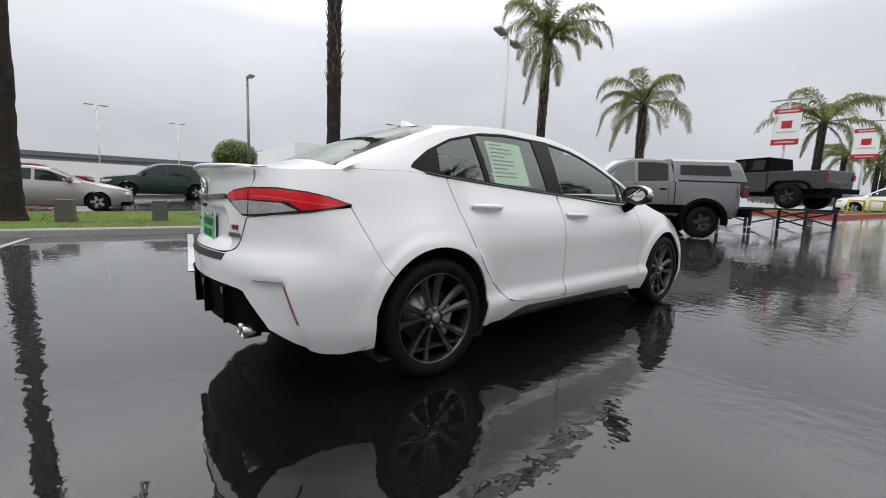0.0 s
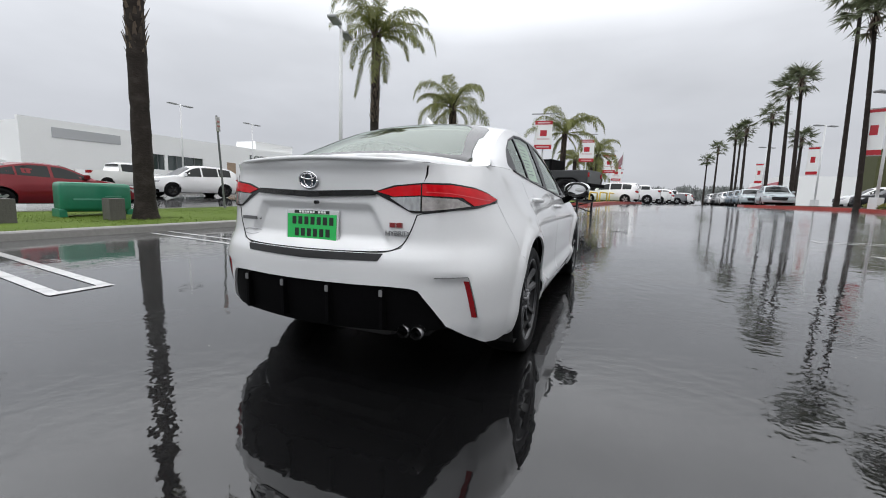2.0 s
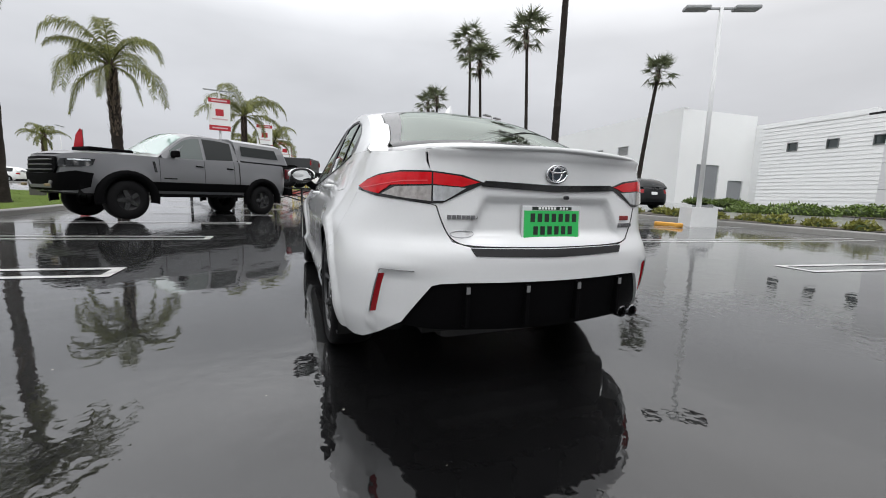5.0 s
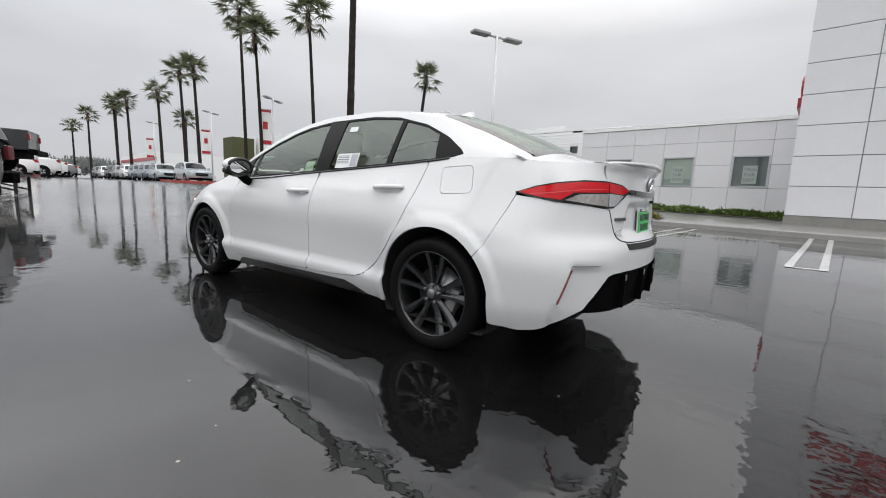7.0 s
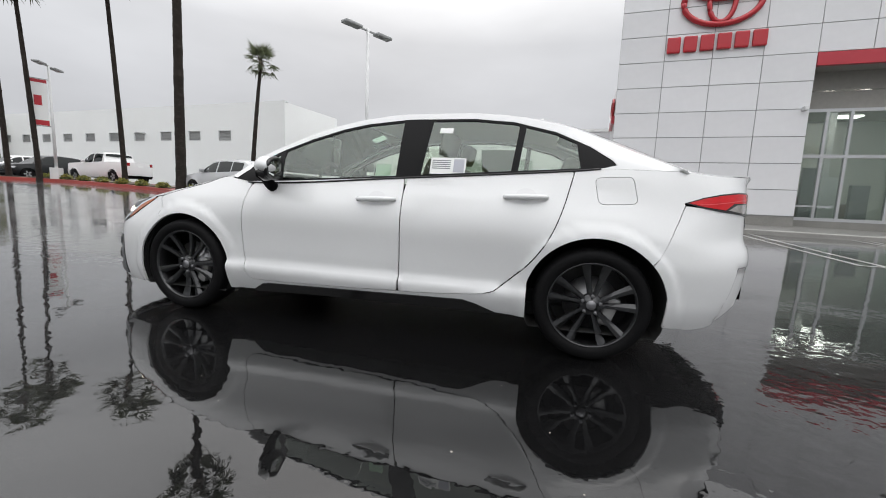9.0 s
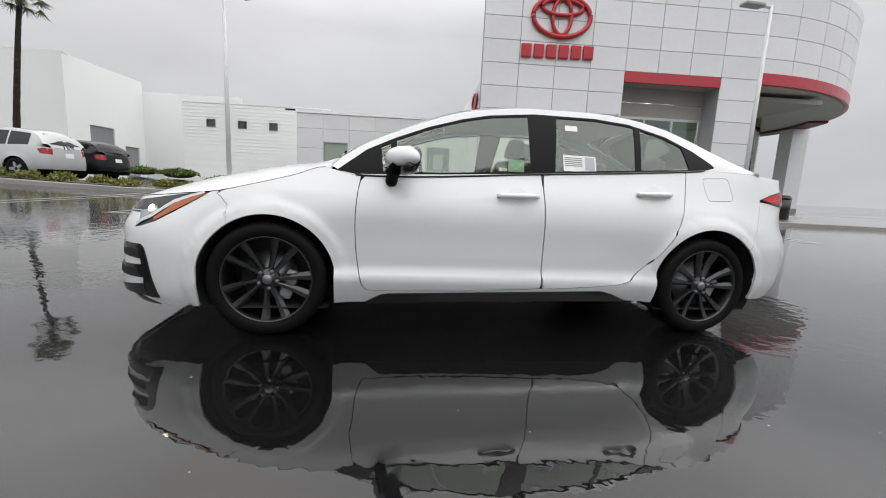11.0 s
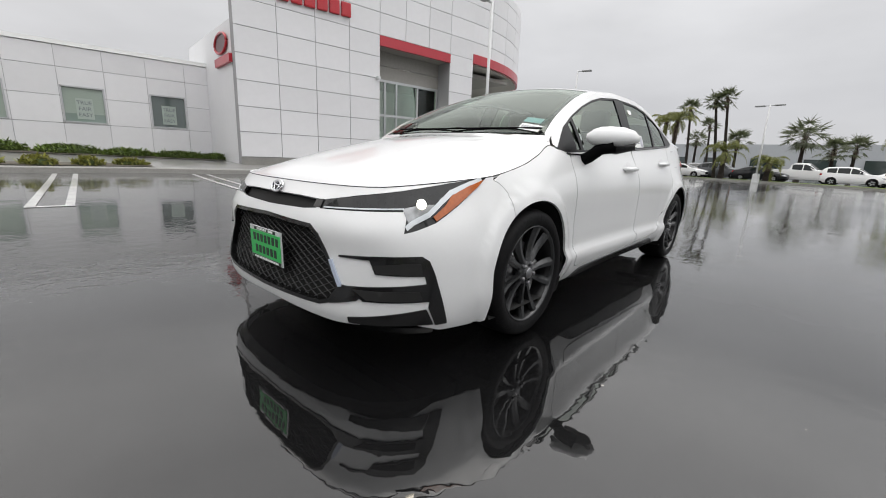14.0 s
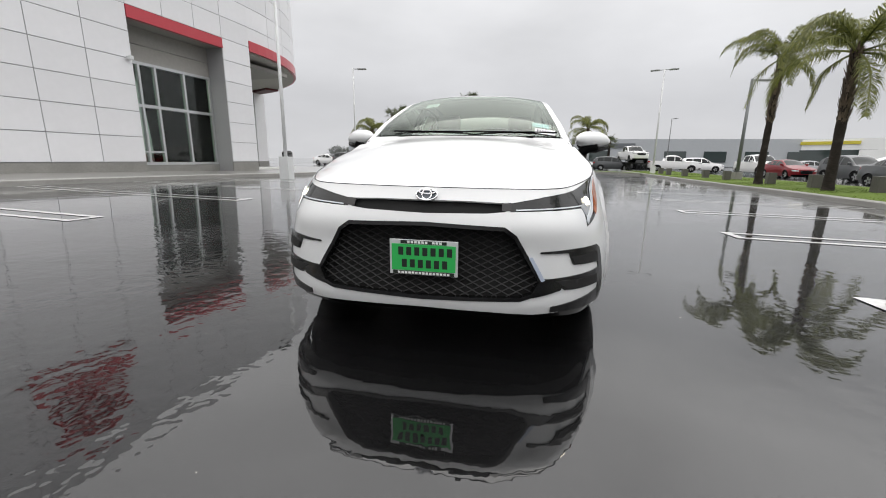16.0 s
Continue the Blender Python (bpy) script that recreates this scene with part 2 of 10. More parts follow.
    ripple = tex(11.0, 2.0, 0.5, (1.0, 1.0, 1.0))
    slow = tex(1.6, 2.0)
    h = math2("ADD", math2("MULTIPLY", ripple, rng(film, 0.0, 1.0, 0.22, 1.0)), math2("MULTIPLY", slow, 1.2))
    bp = nt.nodes.new("ShaderNodeBump")
    L(rng(damp_lift, 0.0, 1.0, 0.24, 0.20), bp.inputs["Strength"])
    bp.inputs["Distance"].default_value = 0.012
    L(h, bp.inputs["Height"])
    L(bp.outputs[0], b.inputs["Coat Normal"])
    bp2 = nt.nodes.new("ShaderNodeBump")
    bp2.inputs["Strength"].default_value = 0.5
    bp2.inputs["Distance"].default_value = 0.004
    L(grit, bp2.inputs["Height"])
    L(bp2.outputs[0], b.inputs["Normal"])
    MATS["wet_asphalt"] = m
    return m


M_ASPHALT = wet_asphalt()
M_WHITE = paint("white_car_paint", (0.66, 0.667, 0.672))
M_SATIN = mat("satin_black_trim", (0.006, 0.006, 0.0065), rough=0.3, spec=0.12)
M_BLACK = mat("gloss_black_trim", (0.007, 0.007, 0.0075), rough=0.18, coat=0.25, spec=0.35)
M_DARK = mat("matte_black_plastic", (0.0032, 0.0032, 0.0035), rough=0.55, grain=0.2, scale=160.0, bump=0.1, spec=0.025)
M_CAVITY = mat("dark_cavity", (0.008, 0.008, 0.008), rough=0.9)
M_TYRE = mat("tyre_rubber", (0.006, 0.006, 0.0065), rough=0.55, spec=0.10, grain=0.15, scale=60.0, bump=0.15)
M_RIM = mat("dark_grey_alloy", (0.036, 0.037, 0.039), rough=0.26, metal=0.6, coat=0.4)
M_RIM_IN = mat("black_alloy_barrel", (0.012, 0.012, 0.013), rough=0.4, metal=0.4)
M_CHROME = mat("chrome", (0.75, 0.76, 0.78), rough=0.12, metal=1.0)
M_STEEL = mat("brake_steel", (0.32, 0.32, 0.33), rough=0.4, metal=1.0, grain=0.2, scale=40)
M_CARGLASS = glass_mat("green_tinted_glass", (0.84, 0.91, 0.83), 0.0, 1.95)
M_WS = glass_mat("windscreen_glass", (0.66, 0.74, 0.68), 0.0, 1.45)
M_REARGLASS = glass_mat("rear_screen_glass", (0.70, 0.78, 0.72), 0.0, 2.1)
M_RED_LENS = mat("red_lamp_lens", (0.52, 0.003, 0.008), rough=0.12, coat=0.2, spec=0.25, grain=0.25, scale=30.0, stretch=(1, 1, 3))
M_DKRED_LENS = mat("dark_red_lens", (0.28, 0.004, 0.008), rough=0.15, coat=0.3, spec=0.3)
M_CLEAR_LENS = mat("clear_lamp_lens", (0.44, 0.45, 0.46), rough=0.15, metal=0.5, coat=1.0, grain=0.5, scale=70.0, stretch=(1.0, 1.0, 0.4))
M_CHAMBER = mat("silvered_lamp_chamber", (0.25, 0.26, 0.27), rough=0.18, metal=0.4, coat=0.8, grain=0.6, scale=35.0)
M_AMBER_CLEAR = mat("amber_tinted_clear_lens", (0.36, 0.335, 0.32), rough=0.15, metal=0.4, coat=1.0, grain=0.5, scale=70.0)
M_AMBER = mat("amber_lens", (0.34, 0.075, 0.008), rough=0.15, coat=0.4, spec=0.3, grain=0.35, scale=60)
M_HEADLENS = mat("smoked_lamp_housing", (0.010, 0.011, 0.012), rough=0.15, coat=0.35, spec=0.2, grain=0.5, scale=25)
M_DRL = mat("frosted_light_bar", (0.50, 0.53, 0.56), rough=0.2, coat=1.0)
M_LED = mat("lit_led_lens", (1.0, 0.93, 0.78), emit=7.0)
M_BADGE = mat("badge_grey", (0.22, 0.22, 0.23), rough=0.3, metal=0.7)
M_PLATE_GREEN = mat("plate_green", (0.03, 0.45, 0.10), rough=0.35, grain=0.05, scale=80)
M_PLATE_BLACK = mat("plate_black", (0.012, 0.02, 0.014), rough=0.4)
M_PLATE_FRAME = mat("plate_frame", (0.66, 0.67, 0.68), rough=0.25, metal=0.3)
M_SEAT = mat("grey_seat_fabric", (0.27, 0.27, 0.25), rough=0.9, grain=0.2, scale=120, bump=0.2)
M_HEADLINER = mat("light_headliner", (0.72, 0.71, 0.66), rough=0.95, grain=0.05, scale=80)
M_PAPER = mat("white_paper", (0.78, 0.79, 0.78), rough=0.6, grain=0.03, scale=40)
M_PAPER_GREEN = mat("pale_green_paper", (0.62, 0.74, 0.62), rough=0.6, grain=0.04, scale=40)
M_INK = mat("grey_print", (0.14, 0.15, 0.17), rough=0.6)
M_STICKER_BLUE = mat("pale_blue_sticker", (0.30, 0.55, 0.60), rough=0.5)
M_MIRROR = mat("mirror_glass", (0.85, 0.86, 0.87), rough=0.01, metal=1.0)

# ---- mesh helpers ----
from mathutils.geometry import delaunay_2d_cdt


def mesh_from(name, verts, faces, smooth=True):
    me = bpy.data.meshes.new(name)
    me.from_pydata([tuple(float(c) for c in v) for v in verts], [], [tuple(int(i) for i in f) for f in faces])
    if smooth:
        me.polygons.foreach_set("use_smooth", [True] * len(me.polygons))
    me.update()
    return me


def place(name, me, material, parent=None, label="", m=None):
    """Link a mesh as one object under a thing or part."""
    if material is not None and not me.materials:
        me.materials.append(material)
    ob = new(name, me)
    if parent is not None:
        ob.parent = parent
    if m is not None:
        ob.matrix_basis = m
    if label:
        ob["label"] = label
    return ob


def part(name, bm, material, parent=None, label="", smooth=False, m=None):
    me = bpy.data.meshes.new(name)
    bm.to_mesh(me)
    bm.free()
    if smooth:
        me.polygons.foreach_set("use_smooth", [True] * len(me.polygons))
    return place(name, me, material, parent, label, m)


def thing(name, m, label, category, group="", kind=""):
    ob = new(name)
    ob.matrix_basis = m
    return tagged(ob, label, category, group, kind)


def boxes(items, bevel=0.0):
    """One bmesh of boxes: (x0, x1, y0, y1, z0, z1) each."""
    bm = bmesh.new()
    for x0, x1, y0, y1, z0, z1 in items:
        bmesh.ops.create_cube(bm, size=1, matrix=Matrix.Translation(((x0 + x1) / 2, (y0 + y1) / 2, (z0 + z1) / 2)) @ Matrix.Diagonal((abs(x1 - x0), abs(y1 - y0), abs(z1 - z0), 1)))
    if bevel:
        bmesh.ops.bevel(bm, geom=bm.edges[:], offset=bevel, segments=2, affect="EDGES", profile=0.6)
    return bm


def cyl(r, z0, z1, seg=20, r2=None, m=None, caps=True):
    bm = bmesh.new()
    bmesh.ops.create_cone(bm, cap_ends=caps, segments=seg, radius1=r, radius2=r if r2 is None else r2, depth=z1 - z0, matrix=(m or Matrix()) @ Matrix.Translation((0, 0, (z0 + z1) / 2)))
    return bm


def lathe(profile, seg=48, axis="y", arc=None):
    """Turn a profile of (radius, along) round an axis. Returns verts, faces."""
    n = len(profile)
    vs, fs = [], []
    for i in range(seg):
        a = 2 * math.pi * i / seg
        for r, h in profile:
            vs.append((r * math.cos(a), h, r * math.sin(a)) if axis == "y" else (r * math.cos(a), r * math.sin(a), h))
    for i in range(seg):
        j = (i + 1) % seg
        for k in range(n - 1):
            fs.append((i * n + k, j * n + k, j * n + k + 1, i * n + k + 1))
    return vs, fs


def tube(points, radii, seg=8):
    """A swept tube through points. Returns verts, faces."""
    vs, fs = [], []
    pts = [Vector(p) for p in points]
    for i, p in enumerate(pts):
        d = (pts[min(i + 1, len(pts) - 1)] - pts[max(i - 1, 0)]).normalized()
        a = d.orthogonal().normalized() if abs(d.z) > 0.95 else d.cross(Vector((0, 0, 1))).normalized()
        b = d.cross(a)
        r = radii[i] if hasattr(radii, "__len__") else radii
        for k in range(seg):
            t = 2 * math.pi * k / seg
            vs.append(p + a * (r * math.cos(t)) + b * (r * math.sin(t)))
    for i in range(len(pts) - 1):
        for k in range(seg):
            l = (k + 1) % seg
            fs.append((i * seg + k, i * seg + l, (i + 1) * seg + l, (i + 1) * seg + k))
    c = len(pts) - 1
    fs.append(tuple(range(seg - 1, -1, -1)))
    fs.append(tuple(c * seg + k for k in range(seg)))
    return vs, fs


def join(*meshes):
    vs, fs = [], []
    for v, f in meshes:
        o = len(vs)
        vs.extend(v)
        fs.extend(tuple(i + o for i in q) for q in f)
    return vs, fs


def pchip(xs, ys, x):
    """Smooth curve through (xs, ys) without overshoot; xs rising; ys may hold one row for each x."""
    xs, ys, x = np.asarray(xs, float), np.asarray(ys, float), np.asarray(x, float)
    h = np.diff(xs)
    d = np.diff(ys) / h
    m = np.zeros_like(ys)
    m[1:-1] = np.where(d[:-1] * d[1:] > 0, 2 * d[:-1] * d[1:] / np.where(d[:-1] + d[1:] == 0, 1, d[:-1] + d[1:]), 0)
    m[0], m[-1] = d[0], d[-1]
    x = np.clip(x, xs[0], xs[-1])
    i = np.clip(np.searchsorted(xs, x) - 1, 0, len(h) - 1)
    t = (x - xs[i]) / h[i]
    return ((2 * t ** 3 - 3 * t ** 2 + 1) * ys[i] + (t ** 3 - 2 * t ** 2 + t) * h[i] * m[i] + (-2 * t ** 3 + 3 * t ** 2) * ys[i + 1] + (t ** 3 - t ** 2) * h[i] * m[i + 1])


def smooth_line(pts, step, closed=False, passes=2):
    """Corner-cutting of a polyline, then even sampling."""
    p = np.asarray(pts, float)
    for _ in range(passes):
        if closed:
            q = np.roll(p, -1, 0)
            p = np.stack([p * 0.75 + q * 0.25, p * 0.25 + q * 0.75], 1).reshape(-1, p.shape[1])
        else:
            a = np.stack([p[:-1] * 0.75 + p[1:] * 0.25, p[:-1] * 0.25 + p[1:] * 0.75], 1).reshape(-1, p.shape[1])
            p = np.vstack([p[:1], a[1:-1], p[-1:]])
    return sample(p, step, closed)


def sample(pts, step, closed=True):
    p = np.asarray(pts, float)
    out = []
    n = len(p)
    for i in range(n if closed else n - 1):
        a, b = p[i], p[(i + 1) % n]
        k = max(1, int(math.ceil(np.linalg.norm(b - a) / step)))
        out += [a + (b - a) * j / k for j in range(k)]
    if not closed:
        out.append(p[-1])
    return np.array(out)


def inside(poly, pts):
    x, y = pts[:, 0], pts[:, 1]
    r = np.zeros(len(pts), bool)
    for i in range(len(poly)):
        (x1, y1), (x2, y2) = poly[i - 1], poly[i]
        if y1 == y2:
            continue
        c = ((y1 > y) != (y2 > y)) & (x < (x2 - x1) * (y - y1) / (y2 - y1) + x1)
        r ^= c
    return r


def grow(poly, d):
    """A closed outline moved outwards by d."""
    p = np.asarray(poly, float)
    a, b = np.roll(p, 1, 0), np.roll(p, -1, 0)
    t = b - a
    t /= np.maximum(np.linalg.norm(t, axis=1, keepdims=True), 1e-9)
    n = np.stack([t[:, 1], -t[:, 0]], 1)
    area = np.sum(p[:, 0] * b[:, 1] - b[:, 0] * p[:, 1])
    return p + n * d * (1 if area > 0 else -1)


def fill(outer, holes, step):
    """Triangles that fill an outline less its holes: points of the plane and faces."""
    loops = [np.asarray(outer, float)] + [np.asarray(h, float) for h in holes]
    verts, edges = [], []
    for lp in loops:
        o = len(verts)
        verts += [tuple(v) for v in lp]
        edges += [(o + i, o + (i + 1) % len(lp)) for i in range(len(lp))]
    rim = np.array(verts)
    lo, hi = rim.min(0), rim.max(0)
    gx, gy = np.arange(lo[0] + step / 2, hi[0], step), np.arange(lo[1] + step / 2, hi[1], step)
    if len(gx) and len(gy):
        g = np.stack(np.meshgrid(gx, gy), -1).reshape(-1, 2)
        ok = inside(loops[0], g)
        for lp in loops[1:]:
            ok &= ~inside(lp, g)
        g = g[ok]
        if len(g):
            near = np.full(len(g), 9.0)
            for k in range(0, len(rim), 200):
                near = np.minimum(near, np.linalg.norm(g[:, None] - rim[None, k:k + 200], axis=2).min(1))
            g = g[near > step * 0.45]
            verts += [tuple(v) for v in g]
    vs, _, fs, *_ = delaunay_2d_cdt([Vector(v) for v in verts], edges, [], 0, 1e-6)
    vs = np.array([tuple(v) for v in vs])
    fs = np.array([tuple(f) for f in fs if len(f) == 3])
    c = vs[fs].mean(1)
    ok = inside(loops[0], c)
    for lp in loops[1:]:
        ok &= ~inside(lp, c)
    return vs, fs[ok]


def skin(lift, outer, holes=(), step=0.03, proud=0.0, rim=0.012, centre=(0, 0, 0.5), edge_step=None):
    """Lay a filled outline on a surface: lift(u, v) gives places. Its rim is turned in. Returns verts, faces."""
    es = edge_step or step * 0.7
    uv, fs = fill(sample(outer, es), [sample(h, es) for h in holes], step)
    p = lift(uv[:, 0], uv[:, 1])
    e = 1e-3
    n = np.cross(lift(uv[:, 0] + e, uv[:, 1]) - lift(uv[:, 0] - e, uv[:, 1]), lift(uv[:, 0], uv[:, 1] + e) - lift(uv[:, 0], uv[:, 1] - e))
    n /= np.maximum(np.linalg.norm(n, axis=1, keepdims=True), 1e-12)
    out = np.sum(n * (p - np.array(centre)), axis=1)
    sign = 1.0 if np.sum(out) > 0 else -1.0
    n *= sign
    p = p + n * proud
    a, b, c = (p[fs[:, i]] for i in range(3))
    # leave out slivers along the edges, whose normals would spoil the shading
    longest = np.maximum(np.maximum(np.linalg.norm(b - a, axis=1), np.linalg.norm(c - b, axis=1)), np.linalg.norm(a - c, axis=1))
    fs = fs[np.linalg.norm(np.cross(b - a, c - a), axis=1) / np.maximum(longest, 1e-9) > 0.0012]
    a, b, c = (p[fs[:, i]] for i in range(3))
    # keep all faces turned outwards
    nn = np.cross(b - a, c - a)
    flip = np.sum(nn * n[fs[:, 0]], axis=1) < 0
    faces = [tuple(f[::-1]) if q else tuple(f) for f, q in zip(fs, flip)]
    verts = [tuple(v) for v in p]
    if rim:
        seen = {}
        for f in faces:
            for i in range(3):
                k = (f[i], f[(i + 1) % 3])
                seen[k] = True
        border = [k for k in seen if (k[1], k[0]) not in seen]
        top, low = {}, {}
        for i, j in border:
            for k in (i, j):
                if k not in top:
                    top[k] = len(verts)
                    verts.append(tuple(p[k]))
                    low[k] = len(verts)
                    verts.append(tuple(p[k] - n[k] * rim))
            faces.append((top[j], top[i], low[i], low[j]))
    return verts, faces


def mirrored(vf):
    v, f = vf
    return [(x, -y, z) for x, y, z in v], [tuple(reversed(q)) for q in f]


def text_mesh(words, size, depth=0.004):
    cu = bpy.data.curves.new("lettering", "FONT")
    cu.body, cu.size, cu.extrude, cu.align_x, cu.align_y = words, size, depth, "CENTER", "CENTER"
    cu.resolution_u = 3
    ob = bpy.data.objects.new("lettering", cu)
    me = bpy.data.meshes.new_from_object(ob)
    bpy.data.objects.remove(ob)
    bpy.data.curves.remove(cu)
    return me

# ---- car shells ----
class Shell:
    """The surfaces of a car: the wrap of its lower body, its top, and its window sides. x ahead, y to its left, half a car mirrored."""

    def __init__(self, ref, zrows, cols, ztop, crown, rail, flares=(), recess=None, power=2.4):
        p = smooth_line(ref, 0.02)
        self.p = p
        d = np.linalg.norm(np.diff(p, axis=0), axis=1)
        self.s = np.concatenate([[0], np.cumsum(d)])
        self.end = self.s[-1]
        t = np.gradient(p, self.s, axis=0)
        n = np.stack([-t[:, 1], t[:, 0]], 1)
        n = n / np.linalg.norm(n, axis=1, keepdims=True)
        if n[0, 0] < 0:
            n = -n
        self.n = n
        self.zrows = zrows
        ks = [self.sx(x) for x, _ in cols]
        self.ks, self.cols = np.array(ks), np.array([c for _, c in cols])
        self.flares, self.recess, self.power = flares, recess, power
        self.zt = ztop
        self.crown, self.rail = crown, rail
        # the edge of the top: the fender's and boot's edge, and between them the roof rail
        ss = np.linspace(0, self.end, 900)
        e = self.low(ss, self.top_z(ss))
        self.edge = e[np.argsort(e[:, 0])]

    def sx(self, x):
        return float(np.interp(-x, -self.p[:, 0], self.s))

    def sf(self, y):
        h = len(self.p) // 2
        return math.copysign(float(np.interp(abs(y), self.p[:h, 1], self.s[:h])), y)

    def sr(self, y):
        h = len(self.p) // 2
        q = float(np.interp(abs(y), self.p[h:, 1][::-1], self.s[h:][::-1]))
        return q if y >= 0 else 2 * self.end - q

    def top_z(self, s):
        x = np.interp(np.clip(np.abs(s), 0, self.end), self.s, self.p[:, 0])
        return pchip([q[0] for q in self.zt], [q[1] for q in self.zt], x)

    def low(self, s, z):
        s, z = np.asarray(s, float), np.asarray(z, float)
        flip = np.where((s < 0) | (s > self.end), -1.0, 1.0)
        s = np.where(s > self.end, 2 * self.end - s, np.abs(s))
        x, y = np.interp(s, self.s, self.p[:, 0]), np.interp(s, self.s, self.p[:, 1])
        nx, ny = np.interp(s, self.s, self.n[:, 0]), np.interp(s, self.s, self.n[:, 1])
        rows = np.array([pchip(self.ks, self.cols[:, r], s) for r in range(len(self.zrows))])
        zr = np.asarray(self.zrows)
        i = np.clip(np.searchsorted(zr, z) - 1, 0, len(zr) - 2)
        k = np.arange(len(s))
        h = np.diff(zr)
        dd = np.diff(rows, axis=0) / h[:, None]
        m = np.zeros_like(rows)
        m[1:-1] = (dd[:-1] + dd[1:]) / 2
        m[0], m[-1] = dd[0], dd[-1]
        t = (np.clip(z, zr[0], zr[-1]) - zr[i]) / h[i]
        off = ((2 * t ** 3 - 3 * t ** 2 + 1) * rows[i, k] + (t ** 3 - 2 * t ** 2 + t) * h[i] * m[i, k]
               + (-2 * t ** 3 + 3 * t ** 2) * rows[i + 1, k] + (t ** 3 - t ** 2) * h[i] * m[i + 1, k])
        for fx, fz, r, amount, wide in self.flares:
            q = np.hypot(x - fx, z - fz)
            e = np.clip(1.0 - (np.maximum(q - r, 0) - wide) / 0.022, 0, 1)
            off = off + amount * (e * e * (3 - 2 * e)) * (np.abs(ny) > 0.5)
        if self.recess is not None:
            off = off + self.recess(x, y * flip, z)
        return np.stack([x + nx * off, (y + ny * off) * flip, z], -1)

    def rail_at(self, x):
        xs = [q[0] for q in self.rail]
        w = pchip(xs, [q[1] for q in self.rail], x), pchip(xs, [q[2] for q in self.rail], x)
        ey, ez = np.interp(x, self.edge[:, 0], self.edge[:, 1]), np.interp(x, self.edge[:, 0], self.edge[:, 2])
        cabin = (x >= xs[0]) & (x <= xs[-1])
        return np.where(cabin, w[0], ey), np.where(cabin, np.maximum(w[1], ez), ez)

    def top(self, x, y):
        x, y = np.asarray(x, float), np.asarray(y, float)
        ye, ze = self.rail_at(x)
        zc = pchip([q[0] for q in self.crown], [q[1] for q in self.crown], x)
        zc = np.maximum(zc, ze)
        k = np.clip(np.abs(y) / np.maximum(ye, 1e-3), 0, 1.2)
        return np.stack([x, y, ze + (zc - ze) * (1 - k ** self.power)], -1)

    def side(self, x, z):
        x, z = np.asarray(x, float), np.asarray(z, float)
        yb, zb = np.interp(x, self.edge[:, 0], self.edge[:, 1]), np.interp(x, self.edge[:, 0], self.edge[:, 2])
        ye, ze = self.rail_at(x)
        h = np.maximum(ze - zb, 0.02)
        k = np.clip((z - zb) / h, -0.2, 1.2)
        y = yb + (ye - yb) * k + 0.035 * k * (1 - k)
        return np.stack([x, y, z], -1)


def circle_poly(cx, cz, r, n=40, zmin=None):
    a = np.linspace(0, 2 * math.pi, n, endpoint=False)
    q = np.stack([cx + r * np.cos(a), cz + r * np.sin(a)], 1)
    return q


def arch_points(cx, cz, r, x_from, x_to, zlow, n=22):
    """The wheel opening as a run of points from one foot over the crown to the other."""
    a0 = math.acos(np.clip((x_from - cx) / r, -1, 1))
    a1 = math.acos(np.clip((x_to - cx) / r, -1, 1))
    a = np.linspace(a0, a1, n)
    pts = [(cx + r * math.cos(t), cz + r * math.sin(t)) for t in a]
    return [(pts[0][0], zlow)] + pts + [(pts[-1][0], zlow)]

